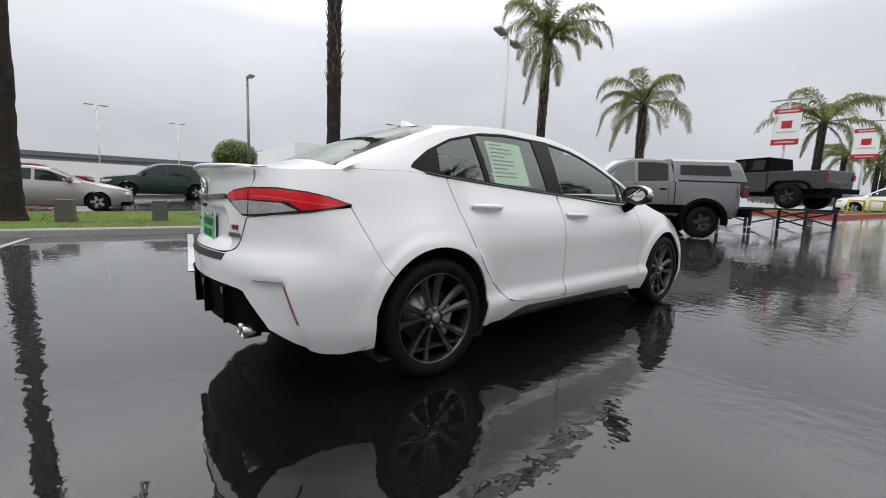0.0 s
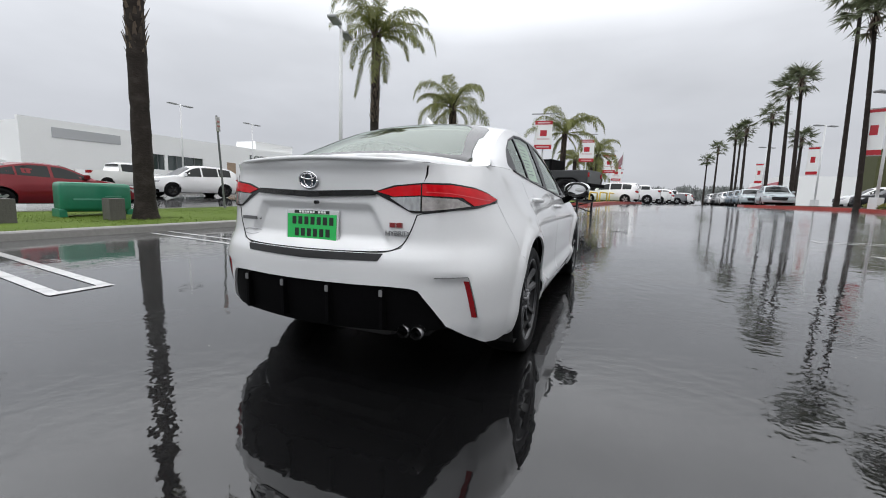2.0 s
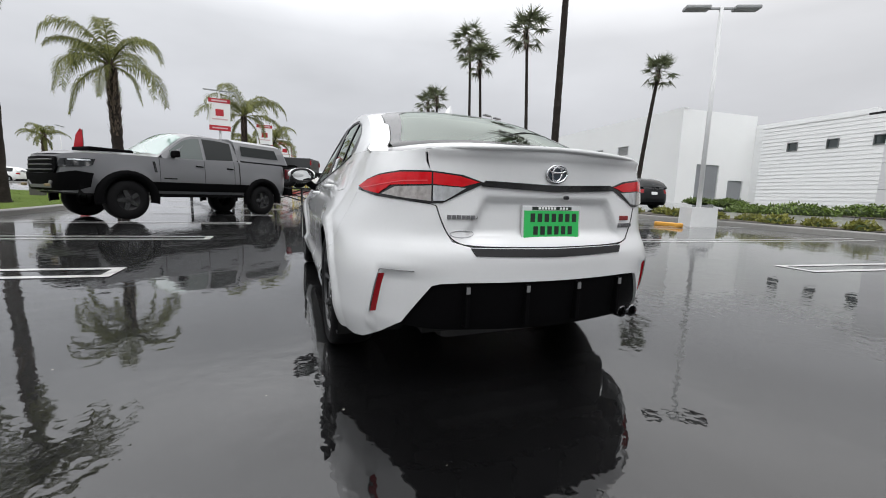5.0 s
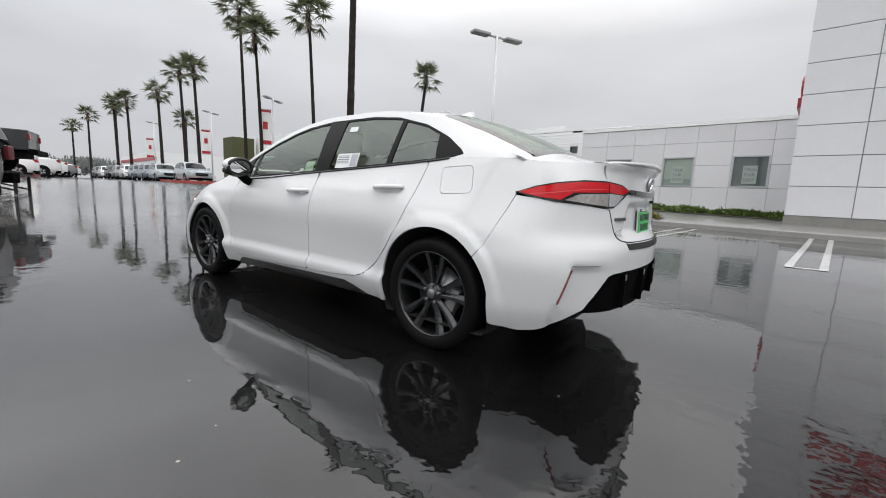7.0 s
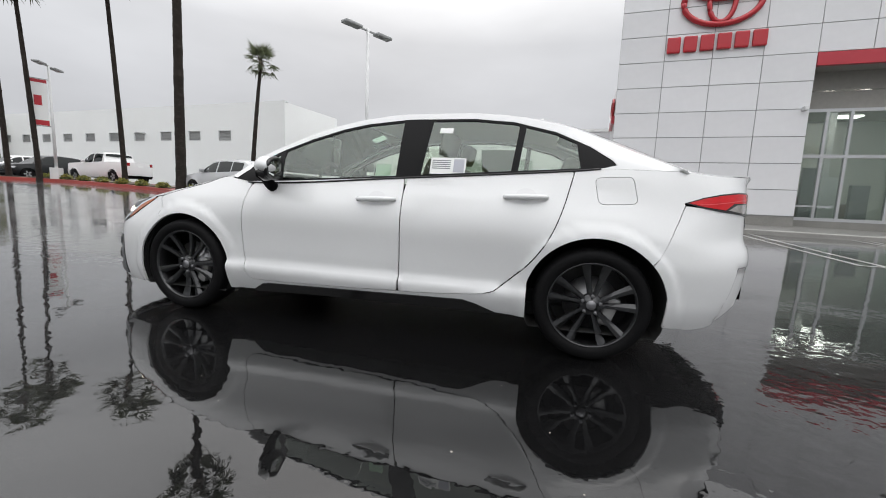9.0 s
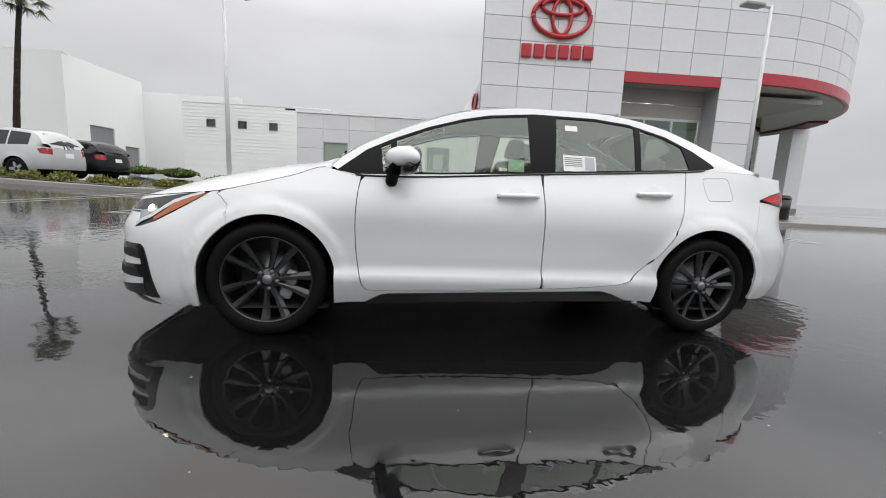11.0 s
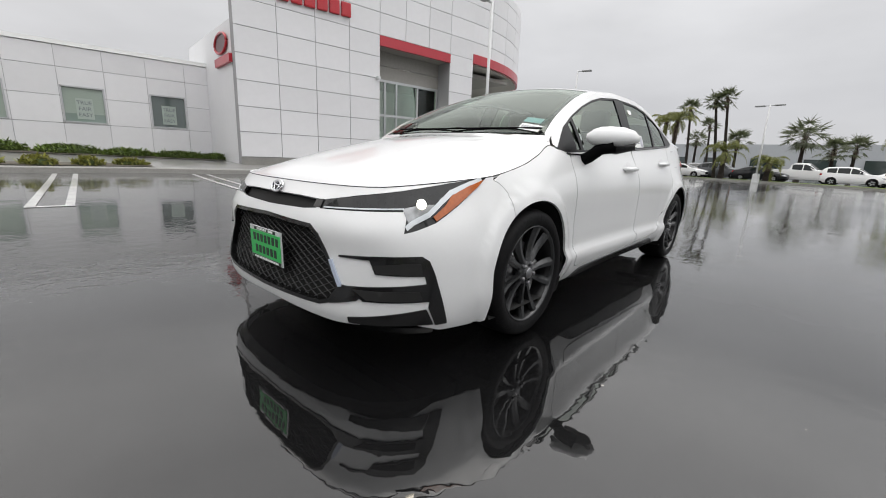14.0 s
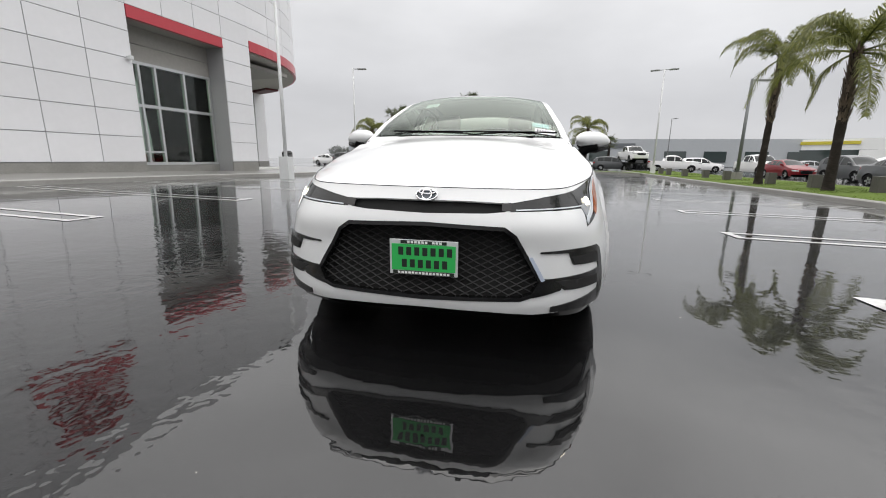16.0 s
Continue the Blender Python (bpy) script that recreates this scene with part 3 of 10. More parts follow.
# ---- the white sedan ----
HERO_REF = [(2.27, 0), (2.27, 0.22), (2.25, 0.42), (2.20, 0.58), (2.10, 0.71), (1.92, 0.81), (1.70, 0.865), (1.40, 0.885), (0.9, 0.885), (0.0, 0.885),
            (-0.9, 0.885), (-1.40, 0.885), (-1.68, 0.872), (-1.92, 0.825), (-2.10, 0.715), (-2.20, 0.54), (-2.25, 0.28), (-2.265, 0.1), (-2.265, 0)]
HERO_Z = [0.12, 0.20, 0.28, 0.35, 0.378, 0.46, 0.56, 0.64, 0.70, 0.78, 0.86, 0.94, 1.02, 1.10]
HERO_COLS = [
    (2.27, [-0.09, -0.01, 0, -0.02, -0.0218, -0.03, -0.02, -0.05, -0.09, -0.14, -0.2, -0.25, -0.3, -0.3]),
    (2.20, [-0.08, -0.01, 0, -0.01, -0.0118, -0.02, -0.02, -0.06, -0.1, -0.15, -0.2, -0.25, -0.3, -0.3]),
    (2.02, [-0.05, -0.01, 0, 0, -0.0018, -0.01, -0.03, -0.065, -0.1, -0.16, -0.2, -0.25, -0.3, -0.3]),
    (1.70, [-0.05, -0.02, 0, 0, -0.0009, -0.005, -0.025, -0.05, -0.075, -0.115, -0.17, -0.22, -0.25, -0.3]),
    (1.35, [-0.06, -0.04, -0.02, -0.01, -0.0091, -0.005, -0.005, -0.015, -0.03, -0.06, -0.105, -0.16, -0.2, -0.25]),
    (0.90, [-0.12, -0.07, -0.035, -0.021, -0.041, -0.045, -0.045, -0.042, -0.045, -0.065, -0.105, -0.145, -0.18, -0.22]),
    (0.0, [-0.12, -0.08, -0.03, -0.021, -0.041, -0.045, -0.045, -0.042, -0.045, -0.062, -0.095, -0.135, -0.165, -0.2]),
    (-0.80, [-0.12, -0.07, -0.03, -0.021, -0.041, -0.045, -0.04, -0.035, -0.038, -0.055, -0.085, -0.125, -0.16, -0.19]),
    (-1.35, [-0.06, -0.04, -0.02, -0.01, -0.0091, -0.005, 0, -0.005, -0.015, -0.04, -0.08, -0.115, -0.145, -0.18]),
    (-1.75, [-0.07, -0.05, -0.02, -0.005, -0.0041, 0, 0, -0.015, -0.03, -0.06, -0.09, -0.115, -0.14, -0.17]),
    (-2.05, [-0.09, -0.06, -0.03, -0.01, -0.0082, 0, 0, -0.02, -0.045, -0.06, -0.07, -0.085, -0.115, -0.15]),
    (-2.20, [-0.09, -0.06, -0.03, -0.01, -0.0082, 0, 0.005, 0, -0.028, -0.036, -0.042, -0.046, -0.05, -0.05]),
    (-2.265, [-0.09, -0.06, -0.03, -0.01, -0.0082, 0, 0.005, 0.005, -0.028, -0.034, -0.04, -0.042, -0.035, -0.02]),
]
HERO_TOP = [(-2.265, 1.055), (-2.22, 1.052), (-2.1, 1.045), (-1.95, 1.05), (-1.75, 1.062), (-1.40, 1.065), (-1.25, 1.05), (-0.22, 0.972), (0.87, 0.902), (1.0, 0.925),
            (1.06, 0.94), (1.23, 0.885), (1.44, 0.825), (1.62, 0.782), (1.85, 0.755), (2.05, 0.735), (2.2, 0.722), (2.27, 0.72)]
HERO_CROWN = [(-2.265, 1.055), (-2.2, 1.065), (-2.0, 1.088), (-1.85, 1.115), (-1.75, 1.155), (-1.6, 1.225), (-1.4, 1.305), (-1.2, 1.37), (-1.0, 1.41), (-0.8, 1.428),
              (-0.45, 1.437), (-0.1, 1.428), (0.15, 1.405), (0.3, 1.375), (0.5, 1.300), (0.7, 1.212), (0.9, 1.112), (1.06, 1.015), (1.12, 0.995), (1.25, 0.975), (1.4, 0.95),
              (1.6, 0.905), (1.8, 0.852), (2.0, 0.785), (2.1, 0.74), (2.17, 0.715)]
HERO_RAIL = [(-1.78, 0.715, 1.066), (-1.65, 0.672, 1.115), (-1.45, 0.632, 1.195), (-1.28, 0.605, 1.265), (-1.09, 0.585, 1.328), (-0.84, 0.57, 1.375), (-0.6, 0.565, 1.392), (-0.18, 0.565, 1.385),
             (0.11, 0.57, 1.352), (0.28, 0.58, 1.315), (0.48, 0.602, 1.252), (0.68, 0.632, 1.168), (0.84, 0.662, 1.092), (1.04, 0.705, 0.96)]


def hero_recess(x, y, z):
    """The number plate's hollow in the boot lid and the lip over it."""
    w = np.clip((0.37 - np.abs(y) + (z - 0.78) * -0.55) / 0.028, 0, 1)
    h = np.clip((z - 0.69) / 0.03, 0, 1) * np.clip((0.868 - z) / 0.022, 0, 1)
    lip = np.exp(-((z - 1.045) / 0.02) ** 2) * np.clip((0.62 - np.abs(y)) / 0.1, 0, 1)
    rear = (x < -2.0)
    w, h = w * w * (3 - 2 * w), h * h * (3 - 2 * h)
    # the stepped corner that holds the reflector
    edge = -2.072 + (0.56 - z) * 0.25
    step = np.clip((edge - x) / 0.012, 0, 1) * np.clip((0.565 - z) / 0.02, 0, 1) * np.clip((x + 2.22) / 0.10, 0, 1)
    return rear * (-0.026 * w * h + 0.014 * lip) - 0.022 * step * (x < -1.8)


hs = Shell(HERO_REF, HERO_Z, HERO_COLS, HERO_TOP, HERO_CROWN, HERO_RAIL,
           flares=((1.35, 0.32, 0.36, 0.013, 0.048), (-1.345, 0.32, 0.37, 0.013, 0.048)), recess=hero_recess)
hero = thing("car", SLOPE.copy(), "white compact four-door sedan parked on wet asphalt", "car")
X, FY, RY = hs.sx, hs.sf, hs.sr


def S(*pts):
    """Outline on the wrap: ('f', y, z) on the front, ('r', y, z) on the rear, (x, z) on the flank."""
    out = []
    for q in pts:
        if q[0] == "f":
            out.append((FY(q[1]), q[2]))
        elif q[0] == "r":
            out.append((RY(q[1]), q[2]))
        else:
            out.append((X(q[0]), q[1]))
    return np.array(out)


def both(outline, about):
    """A half outline closed by its mirror image, about the line u = about."""
    o = np.asarray(outline, float)
    m = o[::-1].copy()
    m[:, 0] = 2 * about - m[:, 0]
    return np.vstack([o, m])


def lay(name, outline, material, parent=None, holes=(), step=0.03, proud=0.0, rim=0.012, sides=2, label="", lift=None):
    vf = skin(lift or hs.low, outline, holes, step, proud, rim)
    obs = [place(name, mesh_from(name, *vf), material, parent or hero, label)]
    if sides == 2:
        obs.append(place(name, mesh_from(name, *mirrored(vf)), material, parent or hero, label))
    return obs


GAP = 0.004
R_F, R_R = 0.356, 0.372
door_f = smooth_line([(0.865, 0.898), (0.885, 0.80), (0.893, 0.65), (0.885, 0.50), (0.868, 0.38), (0.845, 0.285), (0.80, 0.262), (0.33, 0.272), (-0.20, 0.29), (-0.215, 0.30), (-0.212, 0.60), (-0.205, 0.972), (-0.19, 0.9695), (0.80, 0.905)], 0.03, True, 1)
door_r = smooth_line([(-0.2115, 0.9715), (-0.2190, 0.60), (-0.2215, 0.30), (-0.24, 0.288), (-0.61, 0.312), (-0.78, 0.333), (-0.85, 0.39), (-0.92, 0.455), (-1.0, 0.535), (-1.09, 0.67), (-1.15, 0.83), (-1.19, 1.0), (-1.20, 1.043), (-1.17, 1.042), (-0.26, 0.976)], 0.03, True, 1)


def rounded(pts, r, n=5):
    """A polygon with its corners rounded off."""
    out = []
    for i, p in enumerate(pts):
        p = np.array(p, float)
        a, b = np.array(pts[i - 1], float) - p, np.array(pts[(i + 1) % len(pts)], float) - p
        a, b = a / np.linalg.norm(a) * r, b / np.linalg.norm(b) * r
        for t in np.linspace(0, 1, n):
            out.append(tuple(p + a * (1 - t) ** 2 + b * t ** 2))
    return out


fuel = np.array(rounded([(-1.315, 1.012), (-1.515, 1.024), (-1.540, 0.882), (-1.340, 0.870)], 0.03))


def A(*pts):
    """Outline on the wrap through points given in space on its front half."""
    ss = np.linspace(0, X(1.3), 1500)
    out = []
    for x, y, z in pts:
        q = hs.low(ss, np.full(1500, z))
        k = int(np.argmin((q[:, 0] - x) ** 2 + (q[:, 1] - y) ** 2))
        out.append((ss[k], z))
    return np.array(out)


lamp_f = A((2.185, 0.356, 0.663), (2.10, 0.50, 0.692), (2.0, 0.62, 0.716), (1.922, 0.668, 0.732), (1.80, 0.72, 0.754), (1.648, 0.76, 0.776), (1.70, 0.76, 0.742), (1.83, 0.755, 0.660), (1.938, 0.744, 0.600), (2.011, 0.718, 0.574), (2.057, 0.695, 0.562), (2.035, 0.68, 0.61), (2.03, 0.67, 0.640), (2.10, 0.58, 0.637), (2.206, 0.359, 0.629))
slot = both(S(("f", 0.0, 0.614), ("f", 0.27, 0.621), ("f", 0.347, 0.629), ("f", 0.344, 0.664), ("f", 0.2, 0.668), ("f", 0.0, 0.668)), 0.0)
grille = both(S(("f", 0.0, 0.243), ("f", 0.42, 0.256), ("f", 0.475, 0.275), ("f", 0.515, 0.335), ("f", 0.46, 0.43), ("f", 0.395, 0.535), ("f", 0.345, 0.568), ("f", 0.0, 0.578)), 0.0)
vent = A((2.205, 0.492, 0.459), (2.203, 0.495, 0.466), (2.12, 0.63, 0.476), (2.008, 0.747, 0.479), (1.985, 0.765, 0.460), (1.965, 0.775, 0.41), (1.904, 0.796, 0.20), (1.955, 0.78, 0.198), (1.990, 0.773, 0.275), (1.988, 0.775, 0.302), (2.177, 0.605, 0.300), (2.201, 0.537, 0.351), (2.12, 0.66, 0.362), (1.998, 0.766, 0.372), (2.003, 0.76, 0.402), (2.143, 0.636, 0.407), (2.15, 0.612, 0.459))
tail = S(("r", 0.325, 0.922), ("r", 0.42, 0.952), ("r", 0.55, 0.965), (-2.12, 0.965), (-2.0, 0.950), (-1.9, 0.930), (-1.79, 0.897), (-1.9, 0.873), (-2.0, 0.858), (-2.12, 0.848), ("r", 0.55, 0.836), ("r", 0.50, 0.838), ("r", 0.42, 0.878))
strip = both(S(("r", 0.0, 0.898), ("r", 0.34, 0.912), ("r", 0.325, 0.928), ("r", 0.0, 0.918)), hs.end)
diff = both(S(("r", 0.0, 0.30), ("r", 0.50, 0.315), (-2.12, 0.325), (-2.135, 0.345), ("r", 0.535, 0.508), ("r", 0.50, 0.518), ("r", 0.42, 0.522), ("r", 0.0, 0.520)), hs.end)
redge = lambda z: -2.072 + (0.56 - z) * 0.25
rz_ = np.linspace(0.375, 0.546, 9)
refl = S(*[(redge(z) + 0.0005, z) for z in rz_], *[(redge(z) - 0.0135, z) for z in rz_[::-1]])


def on_flank(poly):
    return np.array([(X(x), z) for x, z in poly])


# flank: one sheet from the headlamp to the rear bumper seam
zt = lambda x: float(pchip([q[0] for q in HERO_TOP], [q[1] for q in HERO_TOP], x))
cut_line = smooth_line([(-1.2065, 1.0465), (-1.196, 1.0), (-1.156, 0.83), (-1.096, 0.668), (-1.006, 0.531), (-0.926, 0.451), (-0.855, 0.385), (-0.784, 0.328), (-0.61, 0.307), (-0.25, 0.283), (-0.20, 0.284), (0.33, 0.266), (0.80, 0.256), (0.85, 0.281), (0.873, 0.378), (0.890, 0.499), (0.898, 0.65), (0.890, 0.80), (0.8705, 0.9025)], 0.03)
flank = ([(1.625, 0.766)] + [(1.60, 0.755), (1.56, 0.715)] + arch_points(1.35, 0.32, R_F, 1.55, 1.0, 0.185)[1:]
         + [(0.80, 0.188), (0.75, 0.232), (0.70, 0.240), (-0.62, 0.274), (-0.70, 0.258), (-0.80, 0.212)] + arch_points(-1.345, 0.32, R_R, -0.985, -1.62, 0.205)[:-1]
         + [(-1.6635, 0.622), (-1.7935, 0.885)])
flank_poly = np.array([(X(x), z) for x, z in flank] + tail[6:1:-1].tolist() + S(("r", 0.57, 1.0), ("r", 0.575, 1.045), (-2.12, 1.045), (-2.05, 1.0455), (-1.95, 1.05)).tolist()
                      + [(X(x), zt(x)) for x in np.arange(-1.90, -1.21, 0.04)] + [(X(x), z) for x, z in cut_line] + [(X(x), zt(x)) for x in np.arange(0.90, 1.62, 0.04)])
place("body_side", mesh_from("body_side", *skin(hs.low, flank_poly, [on_flank(grow(fuel, 0.003))], 0.028, 0.0, 0.012)), M_WHITE, hero)
place("body_side", mesh_from("body_side", *mirrored(skin(hs.low, flank_poly, [], 0.028, 0.0, 0.012))), M_WHITE, hero)
doors = {}
for nm, poly in (("front_door", door_f), ("rear_door", door_r)):
    doors[nm] = lay(nm, on_flank(poly), M_WHITE, step=0.028)
lay("fuel_flap", on_flank(fuel), M_WHITE, sides=1, step=0.03)

# front bumper cover with its openings, edge to edge with the wing
fb = S(("f", 0.0, 0.205), ("f", 0.30, 0.200), ("f", 0.48, 0.192), ("f", 0.60, 0.20), (2.06, 0.215), (1.93, 0.165), (1.80, 0.163)) .tolist()
fb += [(X(x), z) for x, z in reversed(arch_points(1.35, 0.32, R_F, 1.70, 1.553, 0.165)[:-1])][::-1]
fb += S((1.5615, 0.7125), (1.6020, 0.7530), (1.6275, 0.7640)).tolist()
fb += S((1.62, 0.781), (1.70, 0.772), (1.85, 0.755), (1.95, 0.745), (2.05, 0.735), ("f", 0.60, 0.728), ("f", 0.45, 0.723), ("f", 0.2, 0.721), ("f", 0.0, 0.72)).tolist()
lay("front_bumper", both(fb, 0.0), M_WHITE, holes=[slot, grille, lamp_f, lamp_f * [-1, 1], vent, vent * [-1, 1]], step=0.024, sides=1)

# rear bumper, boot lid
lid_low = [("r", 0.0, 0.665), ("r", 0.38, 0.668), ("r", 0.46, 0.69), ("r", 0.50, 0.76), ("r", 0.525, 0.83)]
rb = S(("r", 0.0, 0.520), ("r", 0.42, 0.522), ("r", 0.50, 0.518), ("r", 0.535, 0.508), (-2.135, 0.345), (-2.05, 0.282), (-1.95, 0.236), (-1.86, 0.222)).tolist()
rb += [(X(x), z) for x, z in reversed(arch_points(-1.345, 0.32, R_R, -1.624, -1.71, 0.235)[1:])]
rb += S((-1.667, 0.625), (-1.797, 0.882)).tolist() + tail[7:10].tolist() + S(("r", 0.545, 0.832)).tolist() + [tuple(q) for q in (S(*lid_low[::-1]) + np.array([0.0, -0.005]))]
lay("rear_bumper", both(rb, hs.end), M_WHITE, holes=[refl, np.array([(2 * hs.end - u, v) for u, v in refl])], step=0.026, sides=1)
lid = S(*lid_low).tolist() + tail[[10, 11, 12]].tolist() + tail[:3].tolist() + S(("r", 0.56, 1.0), ("r", 0.565, 1.046), ("r", 0.4, 1.052), ("r", 0.0, 1.055)).tolist()
boot = lay("boot_lid", both(lid, hs.end), M_WHITE, holes=[strip], step=0.016, sides=1)[0]
seam = both(smooth_line(S(*lid_low), 0.02, False, 2) + np.array([0.0, -0.0025]), hs.end)
half_n = len(seam) // 2
seam = np.vstack([seam[half_n - 1::-1], seam[:half_n - 1:-1]])
place("lid_gap", mesh_from("lid_gap", *tube([tuple(q + np.array([-0.0002, 0, 0])) for q in hs.low(seam[:, 0], seam[:, 1])], 0.0028, 5)), M_CAVITY, hero)

# dark lining behind all gaps
core = S((1.66, 0.745), (1.62, 0.74), *arch_points(1.35, 0.32, R_F + 0.006, 1.60, 1.0, 0.19)[1:], (-0.95, 0.22), *arch_points(-1.345, 0.32, R_R + 0.006, -0.98, -1.71, 0.21)[1:-1], (-2.0, 0.30), ("r", 0.5, 0.35), ("r", 0.02, 0.35), ("r", 0.02, 1.03), (-2.0, 1.03), (-1.4, 1.04), (-0.2, 0.95), (0.87, 0.88), (1.05, 0.91), (1.3, 0.83))
lay("inner_panel", core, M_CAVITY, proud=-0.036, rim=0, step=0.05)
lay("bumper_beam", both(S(("f", 0.0, 0.19), ("f", 0.6, 0.19), (1.9, 0.18), (1.72, 0.18), (1.70, 0.40), (1.64, 0.58), (1.64, 0.765), (1.9, 0.74), ("f", 0.6, 0.715), ("f", 0.0, 0.71)), 0.0), M_CAVITY, proud=-0.05, rim=0, step=0.05, sides=1)

# rocker and lower trim
lay("rocker_trim", S((0.83, 0.187), (0.745, 0.237), (0.70, 0.245), (-0.62, 0.279), (-0.70, 0.259), (-0.82, 0.209), (-0.7, 0.208), (0.4, 0.192), (0.8, 0.178)), M_BLACK, proud=0.007, step=0.03)
lay("bumper_diffuser", diff, M_DARK, proud=-0.012, rim=0.03, sides=1, step=0.03, label="black rear diffuser")
for y in (0.395, 0.135, -0.125, -0.385):
    xs_ = float(hs.low(np.array([RY(y)]), np.array([0.43]))[0, 0])
    bm = boxes([(xs_ - 0.016, xs_ + 0.05, y - 0.009, y + 0.009, 0.335, 0.51)], 0.004)
    part("diffuser_fin", bm, M_DARK, hero)
    # grey clip added for the bright, light-catching dot at each fin's top
    part("fin_clip", boxes([(xs_ - 0.020, xs_ - 0.006, y - 0.008, y + 0.008, 0.478, 0.506)], 0.002), mat("glint_clip_grey", (0.16, 0.16, 0.165), rough=0.4), hero)
ra_ = hs.low(np.array([X(redge(z) - 0.0030) for z in rz_]), rz_)
rb_ = hs.low(np.array([X(redge(z) - 0.0165) for z in rz_]), rz_)
rv = [tuple(q) for q in ra_] + [tuple(q) for q in rb_]
rf = [(i, i + 1, 10 + i, 9 + i) for i in range(8)]
# the shade of the crease along the stepped corner, laid on as a grey line
cz_ = [0.567] * 8 + list(np.linspace(0.562, 0.40, 9))
cx_ = list(np.linspace(-2.165, -2.078, 8)) + [-2.0735 + (0.56 - z) * 0.25 for z in cz_[8:]]
crease = hs.low(np.array([X(x) for x in cx_]), np.array(cz_))
for sg in (1, -1):
    place("bumper_crease", mesh_from("bumper_crease", *tube([(a, sg * b, c) for a, b, c in crease], 0.0022, 5)), mat("crease_shade_grey", (0.16, 0.16, 0.165), rough=0.5), hero)
place("reflector", mesh_from("reflector", rv, rf), M_DKRED_LENS, hero, "narrow red reflector")
place("reflector", mesh_from("reflector", *mirrored((rv, rf))), M_DKRED_LENS, hero, "narrow red reflector")
lay("scuff_strip", both(S(("r", 0.0, 0.622), ("r", 0.365, 0.63), ("r", 0.385, 0.66), ("r", 0.0, 0.655)), hs.end), mat("grey_step_plastic", (0.022, 0.022, 0.023), rough=0.55, spec=0.2, grain=0.15, scale=120), proud=0.004, step=0.03, sides=1, label="black bumper step strip")
lay("lamp_strip", grow(sample(strip, 0.02), 0.004), M_BLACK, proud=0.010, step=0.02, sides=1)
lay("grille_slot", slot, M_CAVITY, proud=-0.022, step=0.03, sides=1)
lay("vent_trim", vent, M_BLACK, proud=0.006, rim=0.03, step=0.02)
lay("vent_pocket", A((2.145, 0.625, 0.441), (2.05, 0.71, 0.452), (2.01, 0.74, 0.450), (2.01, 0.752, 0.408), (2.138, 0.640, 0.411)), M_CAVITY, proud=0.0085, step=0.02)
lay("lower_pocket", A((2.165, 0.615, 0.306), (2.19, 0.56, 0.342), (2.02, 0.75, 0.345), (2.01, 0.755, 0.308)), M_CAVITY, proud=0.0085, step=0.02)
lay("splitter_corner", A((2.205, 0.549, 0.229), (2.10, 0.67, 0.252), (1.996, 0.768, 0.270), (1.962, 0.778, 0.202), (2.06, 0.71, 0.206), (2.20, 0.55, 0.205)), M_BLACK, proud=0.005, step=0.02)
lay("splitter", both(S(("f", 0.0, 0.205), ("f", 0.46, 0.19), ("f", 0.62, 0.195), (1.95, 0.165), (1.95, 0.14), ("f", 0.60, 0.155), ("f", 0.0, 0.165)), 0.0), M_BLACK, proud=-0.012, sides=1, step=0.03)

# lamp and slot run into one another; the lower duct runs out of the grille corner
lay("slot_end", S(("f", 0.330, 0.632), ("f", 0.330, 0.662), ("f", 0.352, 0.663), ("f", 0.372, 0.664), ("f", 0.372, 0.634), ("f", 0.352, 0.632)), M_BLACK, proud=0.003, step=0.02)
lay("duct_bridge", S(("f", 0.470, 0.272), ("f", 0.500, 0.345), ("f", 0.520, 0.352), ("f", 0.560, 0.350), ("f", 0.600, 0.318), ("f", 0.585, 0.300), ("f", 0.520, 0.283)), M_BLACK, proud=0.0055, step=0.02)
lay("reflective_film", np.array([(FY(0.452), 0.440), (FY(0.466), 0.444), (FY(0.522), 0.345), (FY(0.506), 0.340)]), mat("pale_blue_film", (0.40, 0.45, 0.56), rough=0.3, coat=0.6), proud=0.009, step=0.02, sides=1, label="pale blue film on the grille edge")
# grille mesh
lay("grille_backing", grille, M_CAVITY, proud=-0.05, rim=0, sides=1, step=0.05)
gi = grow(sample(grille, 0.02), -0.016)
lay("grille_surround", sample(grille, 0.02), M_BLACK, proud=0.004, rim=0.04, sides=1, holes=[gi], step=0.02)
bars_v, bars_f = [], []
for fam in (1, -1):
    for k in range(-24, 25):
        run = []
        for j in range(0, 121):
            z = 0.24 + 0.33 * j / 120
            y = k * 0.062 + fam * (z - 0.40) * 2.0
            if abs(y) < 0.56 and inside(gi, np.array([[FY(y), z]]))[0]:
                run.append((FY(y), z))
        if len(run) > 4:
            r = np.array(run)[::3]
            if len(r) < 2:
                continue
            p3 = hs.low(r[:, 0], r[:, 1])
            p3[:, 0] -= 0.022
            v, f = tube(p3, 0.0030, 4)
            o = len(bars_v)
            bars_v += v
            bars_f += [tuple(i + o for i in q) for q in f]
place("grille_mesh", mesh_from("grille_mesh", bars_v, bars_f, False), mat("grille_wire", (0.008, 0.008, 0.0085), rough=0.4, spec=0.3), hero, "black honeycomb grille mesh")

